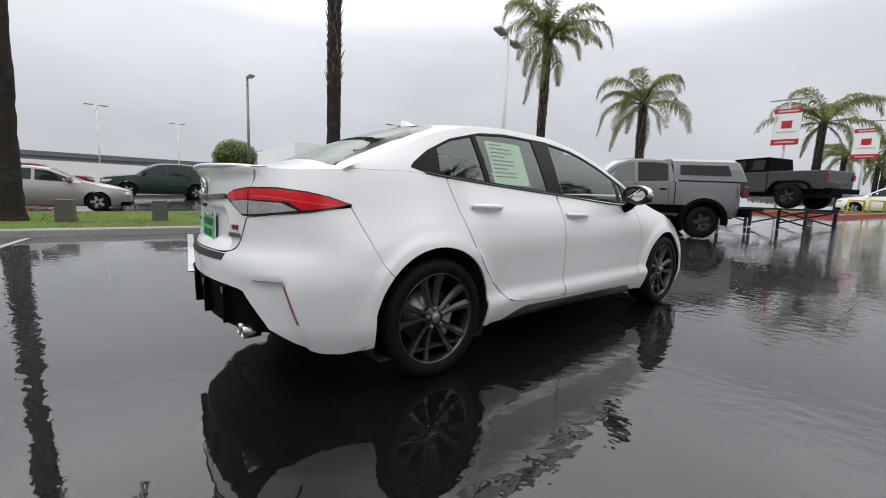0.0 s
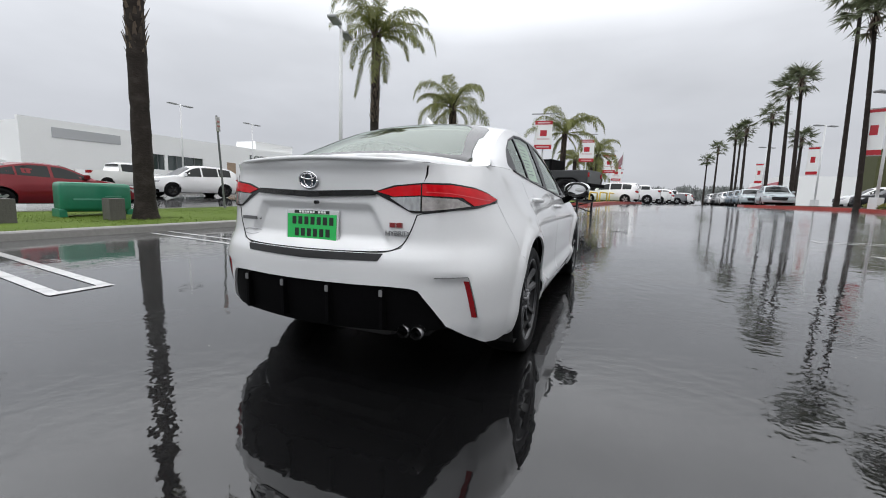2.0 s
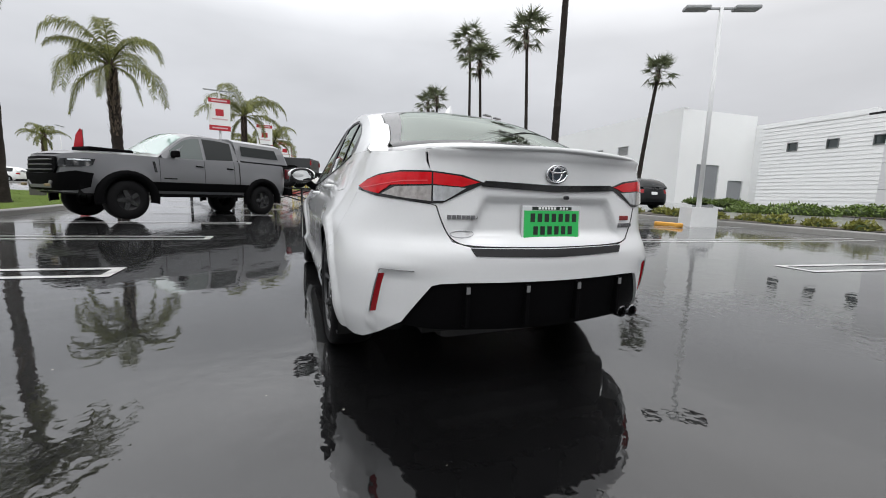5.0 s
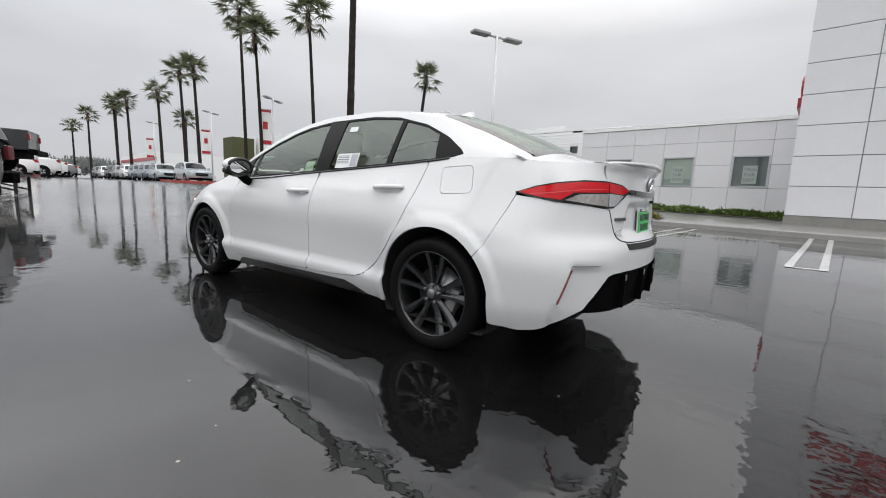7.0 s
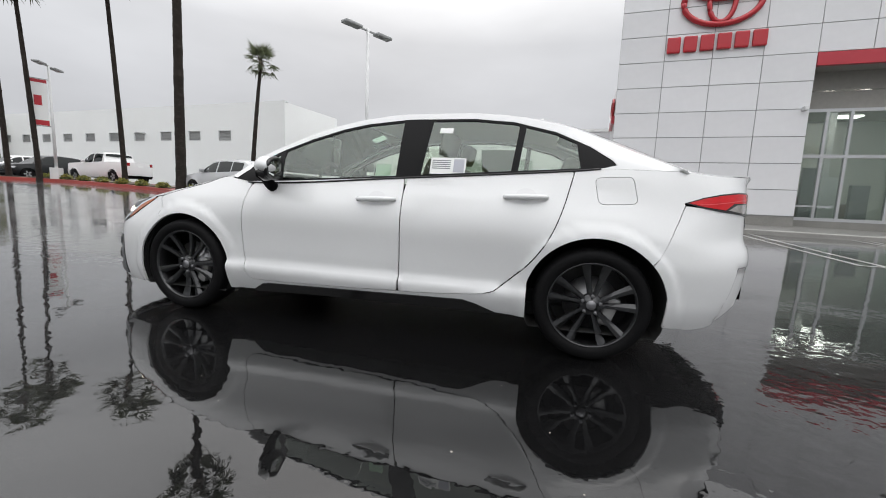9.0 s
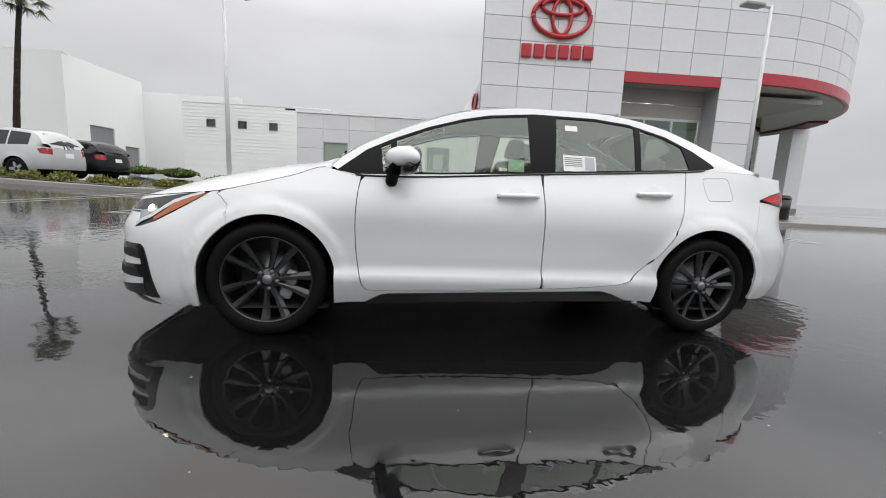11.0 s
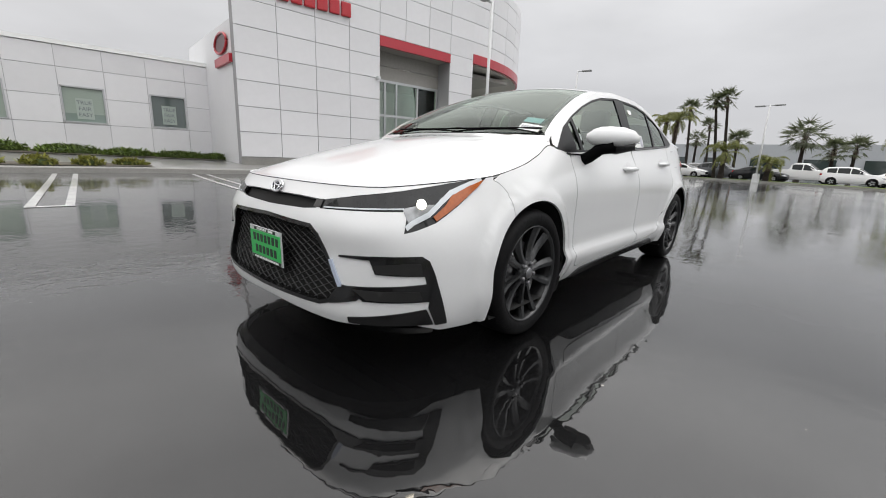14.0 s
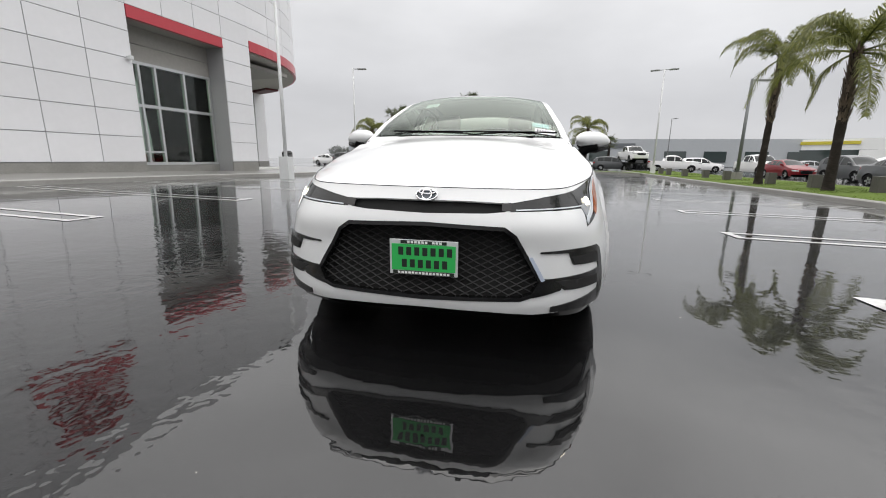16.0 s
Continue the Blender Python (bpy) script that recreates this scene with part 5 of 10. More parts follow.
xf = float(hs.low(np.array([FY(0.001)]), np.array([0.690]))[0, 0])
oval_badge(pose(xf + 0.010, 0, 0.690, 0, -28, 0), 0.046, 0.027, hero)


def number_plate(m, parent):
    """Dealer plate: green field in a bright edged surround, its words as plain bars."""
    p = part("number_plate", boxes([(0, 0.006, -0.150, 0.150, -0.078, 0.078)], 0.003), M_PLATE_FRAME, parent, "green dealer plate in a silver surround", m=m)
    part("plate_field", boxes([(0.004, 0.009, -0.140, 0.140, -0.058, 0.058)]), M_PLATE_GREEN, p)
    part("plate_header", boxes([(0.004, 0.0085, -0.10, 0.10, 0.0605, 0.075)]), M_PLATE_BLACK, p)
    part("plate_footer", boxes([(0.004, 0.0085, -0.135, 0.135, -0.075, -0.0605)]), M_PLATE_BLACK, p)
    word = [(0.0085, 0.0105, 0.125 - 0.0355 * i - 0.022, 0.125 - 0.0355 * i, 0.010, 0.046) for i in range(7)]
    word += [(0.0085, 0.0105, 0.105 - 0.0355 * i - 0.022, 0.105 - 0.0355 * i, -0.044, -0.008) for i in range(6)]
    small = [(0.008, 0.0095, 0.115 - 0.0155 * i - 0.011, 0.115 - 0.0155 * i, -0.073, -0.063) for i in range(15)]
    small += [(0.008, 0.0095, 0.08 - 0.0155 * i - 0.011, 0.08 - 0.0155 * i, 0.063, 0.073) for i in range(10) if i != 3]
    for b in word:
        part("plate_bar", boxes([b]), M_PLATE_BLACK, p)
    for b in small:
        part("small_bar", boxes([b]), M_PAPER, p)
    return p


number_plate(pose(-2.212, 0, 0.757, 0, -3, 180), hero)
number_plate(pose(2.258, 0.004, 0.424, 0, 2, 0), hero)
part("camera_button", cyl(0.008, 0, 0.02, 12, m=pose(-2.23, -0.05, 0.872, 0, -90, 0)), M_BLACK, hero)


def rear_bars(name, runs, z0, z1, material):
    for ya, yb in runs:
        xq = float(hs.low(np.array([RY((ya + yb) / 2)]), np.array([(z0 + z1) / 2]))[0, 0])
        part(name, boxes([(xq - 0.006, xq + 0.004, min(ya, yb), max(ya, yb), z0, z1)]), material, hero, "small dark badge bar")


rear_bars("model_badge", [(0.47 - 0.019 * i, 0.47 - 0.019 * i - 0.014) for i in range(7)], 0.776, 0.792, M_BADGE)
rear_bars("trim_badge", [(-0.40, -0.425), (-0.43, -0.455)], 0.774, 0.794, mat("badge_red_black", (0.20, 0.02, 0.02), rough=0.3))
xq = float(hs.low(np.array([RY(-0.435)]), np.array([0.748]))[0, 0])
place("hybrid_badge", text_mesh("HYBRID", 0.030, 0.003), M_BADGE, hero, "grey raised letters", pose(xq - 0.005, -0.435, 0.748, 90, 0, -90 + 13))
ring = [(RY(0.415 + 0.052 * math.cos(t)), 0.716 + 0.014 * math.sin(t)) for t in np.linspace(0, 2 * math.pi, 25)]
place("dealer_badge", mesh_from("dealer_badge", *tube([tuple(q + np.array([-0.001, 0, 0])) for q in hs.low(np.array([q[0] for q in ring]), np.array([q[1] for q in ring]))], 0.0022, 5)), mat("badge_silver", (0.4, 0.4, 0.42), rough=0.3, metal=0.8), hero, "thin silver oval badge")

# fin, wipers, stickers
v, f = [], []
for i in range(9):
    t = i / 8
    h, w2 = 0.062 * (t ** 0.7) * (1 if t < 0.95 else 0.7), 0.022 * math.sin(math.pi * (0.15 + 0.8 * t))
    zb = float(hs.top(np.array([-0.86 - 0.16 * t]), np.array([0.0]))[0, 2]) - 0.003
    v += [(-0.86 - 0.16 * t, -w2, zb), (-0.86 - 0.16 * t, 0, zb + h), (-0.86 - 0.16 * t, w2, zb)]
for i in range(8):
    f += [(i * 3, i * 3 + 1, i * 3 + 4, i * 3 + 3), (i * 3 + 1, i * 3 + 2, i * 3 + 5, i * 3 + 4)]
f.append((24, 25, 26))
place("roof_fin", mesh_from("roof_fin", v, f), M_WHITE, hero)
for y0, y1 in ((0.62, 0.02), (0.10, -0.52)):
    pts = [(cowl(y) - 0.045 - 0.02 * math.sin(math.pi * t), y, float(hs.top(np.array([cowl(y) - 0.045]), np.array([y]))[0, 2]) + 0.012) for t, y in [(k / 8, y0 + (y1 - y0) * k / 8) for k in range(9)]]
    v, f = tube(pts, 0.0055, 6)
    place("wiper", mesh_from("wiper", v, f), M_DARK, hero)
part("cowl_trim", boxes([(1.0, 1.06, -0.6, 0.6, 0.93, 0.955)]), M_DARK, hero)


def sheet(name, lift, poly, material, proud, parent=hero, label="", sides=1):
    return lay(name, np.array(poly), material, parent, step=0.05, proud=proud, rim=0.0, sides=sides, lift=lift, label=label)[0]


rect = lambda a, b, c, d: [(a, c), (b, c), (b, d), (a, d)]
sheet("window_notice", hs.side, rect(-0.575, -0.355, 1.008, 1.108), M_PAPER, -0.005, label="white paper notice on the rear side window")
for i in range(5):
    sheet("print_line", hs.side, rect(-0.48, -0.365, 1.088 - 0.012 * i, 1.093 - 0.012 * i), M_INK, -0.004)
sheet("print_block", hs.side, rect(-0.565, -0.50, 1.02, 1.10), mat("pale_print", (0.42, 0.43, 0.48), rough=0.6), -0.004)
sheet("window_label", hs.side, rect(-0.47, -0.385, 1.262, 1.297), M_PAPER, -0.005)
sheet("door_glass_label", hs.side, rect(-0.10, 0.0, 0.985, 1.06), mat("green_label", (0.45, 0.60, 0.48), rough=0.6), -0.011)
sheet("small_label", hs.side, rect(0.01, 0.06, 0.985, 1.005), M_PAPER, -0.011)
mr = lambda a, b: (lambda q: q * [1, -1, 1])(hs.side(a, b))
lay("price_sheet", np.array(rect(-0.80, -0.47, 1.03, 1.30)), M_PAPER_GREEN, step=0.06, proud=-0.011, rim=0, sides=1, lift=mr, label="pale green price sheet inside the rear side window")
for i in range(9):
    lay("print_line", np.array(rect(-0.78, -0.78 + (0.20 if i % 3 else 0.12), 1.275 - 0.025 * i, 1.282 - 0.025 * i)), M_INK, step=0.1, proud=-0.009, rim=0, sides=1, lift=mr)
sheet("windscreen_sticker", hs.top, rect(0.845, 0.90, 0.455, 0.585), M_STICKER_BLUE, -0.006)
sheet("windscreen_label", hs.top, rect(0.93, 0.985, 0.475, 0.61), M_PAPER, 0.003, label="white paper stock label")
for i in range(7):
    sheet("label_bar", hs.top, rect(0.945, 0.97, 0.487 + 0.017 * i, 0.497 + 0.017 * i), M_INK, 0.005)
sheet("mirror_hanger", hs.top, rect(0.36, 0.47, -0.42, -0.31), mat("pale_green_tag", (0.5, 0.6, 0.55), rough=0.6), -0.03)

# cabin
part("cabin_floor", boxes([(-1.3, 1.1, -0.66, 0.66, 0.25, 0.34)]), M_CAVITY, hero)
part("parcel_shelf", boxes([(-1.75, -1.15, -0.55, 0.55, 0.96, 1.0)], 0.02), mat("pale_shelf_felt", (0.32, 0.32, 0.30), rough=0.9, grain=0.1, scale=90), hero)
part("dashboard", boxes([(0.62, 1.0, -0.64, 0.64, 0.6, 0.93)], 0.06), mat("dashboard_black", (0.02, 0.02, 0.021), rough=0.7, grain=0.2, scale=150), hero)
v, f = tube([(0.50 + 0.06 * math.sin(a) * 0.4, 0.34 + 0.18 * math.cos(a), 0.90 + 0.17 * math.sin(a)) for a in np.linspace(0, 2 * math.pi, 25)], 0.016, 8)
place("steering_wheel", mesh_from("steering_wheel", v, f), M_DARK, hero)
v, f = [], []
head = [(x, y) for x in np.linspace(0.22, -1.12, 14) for y in np.linspace(-0.5, 0.5, 9)]
p3 = hs.top(np.array([h[0] for h in head]), np.array([h[1] for h in head]))
place("headliner", mesh_from("headliner", [(a, b, c - 0.035) for a, b, c in p3], [(i * 9 + k, i * 9 + k + 1, (i + 1) * 9 + k + 1, (i + 1) * 9 + k) for i in range(13) for k in range(8)]), M_HEADLINER, hero)


def car_seat(x, y, w, parent):
    s_ob = part("seat", boxes([(x - 0.25, x + 0.27, y - w / 2, y + w / 2, 0.42, 0.58)], 0.05), M_SEAT, parent, "grey fabric seat", smooth=True)
    bm = boxes([(-0.07, 0.07, -w / 2 + 0.02, w / 2 - 0.02, 0.0, 0.62)], 0.055)
    part("seat_back", bm, M_SEAT, s_ob, smooth=True, m=pose(x - 0.25, y, 0.52, 0, -20, 0))
    bm = boxes([(-0.05, 0.05, -0.12, 0.12, 0.0, 0.17)], 0.045)
    part("head_rest", bm, M_SEAT, s_ob, smooth=True, m=pose(x - 0.475, y, 1.13, 0, -14, 0))


car_seat(0.10, 0.36, 0.50, hero)
car_seat(0.10, -0.36, 0.50, hero)
bench = part("rear_bench", boxes([(-0.95, -0.45, -0.62, 0.62, 0.42, 0.58)], 0.05), M_SEAT, hero, smooth=True)
part("bench_back", boxes([(-0.07, 0.07, -0.62, 0.62, 0.0, 0.55)], 0.05), M_SEAT, bench, smooth=True, m=pose(-0.95, 0, 0.52, 0, -24, 0))
for y in (0.38, -0.38):
    part("head_rest", boxes([(-0.05, 0.05, -0.12, 0.12, 0.0, 0.15)], 0.045), M_SEAT, bench, smooth=True, m=pose(-1.17, y, 1.0, 0, -15, 0))

# ---- ground ----
GRADE = math.tan(radians(0.5))


def zg(x, y):
    """Height of the ground: a gentle fall under the car, rising a little further off."""
    d = math.hypot(x, y)
    k = min(max((d - 9) / 22, 0), 1)
    w = min(max((x + 14) / 14, 0), 1)
    return GRADE * 25 * math.tanh(x / 25) - GRADE * 20 * math.tanh(y / 20) + 0.6 * k * k * (3 - 2 * k) * w


LOT = 6.0
LC, LS = math.cos(radians(LOT)), math.sin(radians(LOT))


def from_lot(x, y):
    """From the building's own axes to the world's."""
    return x * LC + y * LS, -x * LS + y * LC


def stand(x, y, turn=0.0, lift=0.0):
    return pose(x, y, zg(x, y) + lift, 0, 0, turn)


def lot_pose(x, y, z, turn=0.0):
    wx, wy = from_lot(x, y)
    return pose(wx, wy, z, 0, 0, turn - LOT)


def south(x):
    """The showroom kerb in the building's axes: straight, then bending out round the bed."""
    return float(np.interp(x, [-30, 1.5, 4, 6, 7.7, 9.8, 13.4, 15.3], [-12.35, -12.3, -11.75, -11.4, -10.9, -10.4, -10.3, -10.0]))


far = [60, 75, 95, 120, 160, 220, 320, 500, 800]
axis = sorted([-f for f in far] + list(np.arange(-50, 51, 2.0)) + far)
gv = [(x, y, zg(x, y)) for x in axis for y in axis]
gn = len(axis)
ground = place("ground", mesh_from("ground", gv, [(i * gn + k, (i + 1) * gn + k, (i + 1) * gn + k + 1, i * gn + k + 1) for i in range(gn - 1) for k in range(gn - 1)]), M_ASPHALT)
tagged(ground, "wet dark asphalt car park with standing rain water", "ground", kind="structure")

M_LINE = mat("worn_white_line", (0.62, 0.62, 0.61), rough=0.35, grain=0.15, scale=25, coat=0.8, dirt=(0.10, 0.10, 0.10), dirt_amount=0.55)
M_CONC = mat("wet_concrete", (0.22, 0.215, 0.20), rough=0.5, grain=0.2, scale=30, bump=0.2, big=0.25, coat=0.25)
M_CURB = mat("curb_concrete", (0.24, 0.235, 0.22), rough=0.55, grain=0.2, scale=18, bump=0.2, big=0.25, big_scale=0.8, coat=0.2)
M_GRASS = mat("lawn", (0.085, 0.128, 0.017), rough=0.85, spec=0.15, grain=0.25, scale=40, bump=0.6, big=0.35, big_scale=0.7)
M_BLADE = mat("grass_blades", (0.085, 0.130, 0.018), rough=0.7, spec=0.15, island=0.22)
M_LEAF = mat("hedge_leaf", (0.095, 0.145, 0.022), rough=0.5, island=0.45)
M_SOIL = mat("planting_soil", (0.07, 0.06, 0.045), rough=0.8, grain=0.3, scale=20, bump=0.4)
M_REDKERB = mat("red_kerb_paint", (0.33, 0.05, 0.04), rough=0.45, grain=0.2, scale=15, big=0.3, coat=0.4)
M_BARK = mat("palm_bark", (0.026, 0.021, 0.018), rough=0.9, spec=0.2, grain=0.5, scale=16, bump=0.8, stretch=(1, 1, 1.6), big=0.35, dirt=(0.085, 0.075, 0.066), dirt_amount=0.4)
M_BOOT = mat("dry_frond_stub", (0.105, 0.078, 0.058), rough=0.9, grain=0.4, scale=14, island=0.5, stretch=(1, 1, 0.3))
M_FROND = leaf_mat("palm_frond", (0.165, 0.185, 0.052), 0.5)
M_FROND2 = leaf_mat("fan_palm_leaf", (0.105, 0.125, 0.07), 0.35)
M_POLE = mat("white_pole_paint", (0.62, 0.63, 0.63), rough=0.4, grain=0.05, scale=8, big=0.06)
M_POLE_GREY = mat("grey_steel_pole", (0.17, 0.18, 0.18), rough=0.5, metal=0.4, grain=0.15, scale=12)
M_LAMPHEAD = mat("lamp_head_grey", (0.30, 0.31, 0.31), rough=0.4, metal=0.3)


def strip_mesh(pts, width, lift=0.006):
    """A painted stripe that follows the ground."""
    p = sample(pts, 0.5, False)
    t = np.gradient(p, axis=0)
    t /= np.linalg.norm(t, axis=1, keepdims=True)
    n = np.stack([-t[:, 1], t[:, 0]], 1) * width / 2
    v = []
    for a, b in zip(p + n, p - n):
        v += [(a[0], a[1], zg(*a) + lift), (b[0], b[1], zg(*b) + lift)]
    return v, [(2 * i, 2 * i + 1, 2 * i + 3, 2 * i + 2) for i in range(len(p) - 1)]


def stall_line(x, y0, y1, lean, w=0.38):
    """A hairpin of two white stripes joined at the drive end (y0)."""
    dx = (y1 - y0) * lean
    a = strip_mesh([(x - w / 2, y0), (x - w / 2 + dx, y1)], 0.10)
    b = strip_mesh([(x + w / 2, y0), (x + w / 2 + dx, y1)], 0.10)
    c = strip_mesh([(x - w / 2 - 0.05, y0), (x + w / 2 + 0.05, y0)], 0.10, 0.0065)
    v, f = join(a, b, c)
    ob = place("parking_line", mesh_from("parking_line", v, f), M_LINE)
    tagged(ob, "worn white double stripe on wet asphalt", "parking line", "stall lines", "structure")


for i in range(-9, 8):
    x = 1.12 + 2.82 * i
    stall_line(x, 2.82 - 0.143 * max(x, -9) - 0.03 * min(0, x + 9), 7.5 - 0.085 * x, 0.13)
for i in range(-3, 4):
    x = -0.45 + 3.0 * i
    stall_line(x, -5.25 - 0.05 * x, -11.9, 0.13)

# north verge: kerb, lawn
north = lambda x: 7.75 - 0.085 * x


def kerb(name, line, material, height=0.15, wide=0.16, label="grey concrete kerb"):
    """A kerb with a rounded lip along a line of points, lawn side to its left."""
    p = sample(line, 1.0, False)
    t = np.gradient(p, axis=0)
    t /= np.linalg.norm(t, axis=1, keepdims=True)
    n = np.stack([-t[:, 1], t[:, 0]], 1)
    prof = [(0.0, -0.05), (0.01, height - 0.03), (0.035, height - 0.004), (0.06, height), (wide, height), (wide, -0.05)]
    v = [(a[0] + b[0] * o, a[1] + b[1] * o, zg(*a) + h) for a, b in zip(p, n) for o, h in prof]
    k = len(prof)
    f = [(i * k + j, (i + 1) * k + j, (i + 1) * k + j + 1, i * k + j + 1) for i in range(len(p) - 1) for j in range(k - 1)]
    ob = place(name, mesh_from(name, v, f, False), material)
    return tagged(ob, label, "kerb", kind="structure")


def lawn(name, x0, x1, low, high, lift, material=M_GRASS, label="rain-wet mown green lawn", blades=0, step=1.0):
    xs = np.arange(x0, x1 + 0.01, step)
    ys = np.linspace(0, 1, 7)
    v = [(x, low(x) + (high(x) - low(x)) * k, zg(x, low(x) + (high(x) - low(x)) * k) + lift + (0.03 * math.sin(x * 1.3 + k * 5) * (0 < k < 1))) for x in xs for k in ys]
    f = [(i * 7 + k, (i + 1) * 7 + k, (i + 1) * 7 + k + 1, i * 7 + k + 1) for i in range(len(xs) - 1) for k in range(6)]
    ob = place(name, mesh_from(name, v, f), material)
    tagged(ob, label, "lawn", kind="structure")
    if blades:
        rng = random.Random(5)
        bv, bf = [], []
        for _ in range(blades):
            x = rng.uniform(x0, x1)
            y = low(x) + (high(x) - low(x)) * rng.random()
            z = zg(x, y) + lift
            a, h, w = rng.uniform(0, 6.28), rng.uniform(0.012, 0.038), rng.uniform(0.005, 0.011)
            o = len(bv)
            bv += [(x - w * math.cos(a), y - w * math.sin(a), z), (x + w * math.cos(a), y + w * math.sin(a), z), (x + rng.uniform(-0.03, 0.03), y + rng.uniform(-0.03, 0.03), z + h)]
            bf.append((o, o + 1, o + 2))
        tagged(place("grass", mesh_from("grass", bv, bf, False), M_BLADE), "short wet green grass blades on the lawn", "grass", kind="stuff")


kerb("kerb", [(x, north(x)) for x in np.arange(-46, 17.1, 1.0)], M_CURB)
lawn("lawn", -46, 17, lambda x: north(x) + 0.15, lambda x: north(x) + 5.6, 0.135, blades=45000)
kerb("kerb", [(x, north(x) + 5.75) for x in np.arange(17, -46.1, -1.0)], M_CURB)
lawn("lawn", -30, 75, lambda x: 24.5 - 0.03 * x, lambda x: 29 - 0.03 * x, 0.12, label="green lawn strip across the street")
kerb("kerb", [(x, 24.35 - 0.03 * x) for x in np.arange(-30, 75, 1.5)], M_CURB)


def at_verge(x, y):
    return zg(x, y) + 0.135


WEST_EDGE = [(-33, 10.4), (-36, 9.3), (-38.5, 7.4), (-40.5, 4.6), (-41.5, 1.0), (-42, -3.0), (-42.2, -8.0)]


M_BOX = mat("dark_block_concrete", (0.085, 0.08, 0.072), rough=0.6, grain=0.3, scale=35, bump=0.3, big=0.2, big_scale=3.0, coat=0.15)
bm = boxes([(-0.165, 0.165, -0.165, 0.165, -0.05, 0.50)], 0.012)
bollard = tagged(part("bollard", bm, M_BOX), "square dark concrete bollard on the lawn", "bollard", "bollards on the lawn")
spots = [(-3.38, 10.4), (-1.58, 10.35), (0.25, 9.8), (2.25, 9.9), (5.65, 9.1), (7.8, 9.15), (12.2, 9.2), (-17.4, 11.7), (-22.2, 12.0), (-24.7, 11.9), (-27.8, 11.8), (-30.4, 11.6), (-33.2, 11.9), (-36, 12.1), (-14.0, 11.4), (-10.8, 11.2), (-7.5, 10.9), (14.6, 9.0)]
for i, (x, y) in enumerate(spots):
    m = pose(x, y, at_verge(x, y), 0, 0, -5 + (i * 37 % 7 - 3))
    if i:
        copy_thing(bollard, m)
    else:
        bollard.matrix_basis = m


# red-kerbed island and bed to the east


def bed(name, outline, lift, material, label, category="planting bed"):
    p = sample(outline, 1.0)
    uv, f = fill(p, [], 2.0)
    v = [(x, y, zg(x, y) + lift) for x, y in uv]
    o = len(v)
    n = len(p)
    v += [(x, y, zg(x, y) + lift) for x, y in p] + [(x, y, zg(x, y) - 0.05) for x, y in p]
    faces = [tuple(q) for q in f] + [(o + i, o + (i + 1) % n, o + n + (i + 1) % n, o + n + i) for i in range(n)]
    me = mesh_from(name, v, faces, False)
    return tagged(place(name, me, material), label, category, kind="structure")


bed("kerb_island", [(15.3, -12.2), (17.5, -12.9), (24, -13.2), (31, -9.5), (34, -9.8), (34, -13), (24, -16.5), (16.0, -14.3)], 0.16, M_REDKERB, "red painted raised kerb island", "kerb island")
bed("planting_bed", [(16.5, -13.1), (23.8, -13.9), (29.5, -11.2), (31, -12.5), (24, -15.6), (17, -14.0)], 0.20, M_SOIL, "wet brown planting bed in the island")
bed("kerb_island", [(23.5, 0.4), (30, -1.6), (34.5, -3.2), (37, 2.7), (25, 5.2)], 0.16, M_REDKERB, "red painted raised kerb island", "kerb island")
bed("planting_bed", [(24.2, 0.9), (29.8, -0.8), (33.8, -2.2), (36.3, 2.3), (25.4, 4.6)], 0.20, M_GRASS, "green lawn bed in the island")

bed("lawn", WEST_EDGE + [(x - 3.2, y + 0.6) for x, y in WEST_EDGE[::-1]], 0.13, M_GRASS, "rain-wet mown green lawn at the west end of the lot", "lawn")
kerb("kerb", WEST_EDGE, M_CURB)

# ---- palms, trees, hedges ----
def leaf_quad(v, f, c, d, u, l, w):
    o = len(v)
    v += [c - u * w, c + d * l * 0.5 - u * w * 0.6, c + d * l, c + d * l * 0.5 + u * w * 0.6, c + u * w]
    f.append((o, o + 1, o + 2, o + 3, o + 4))


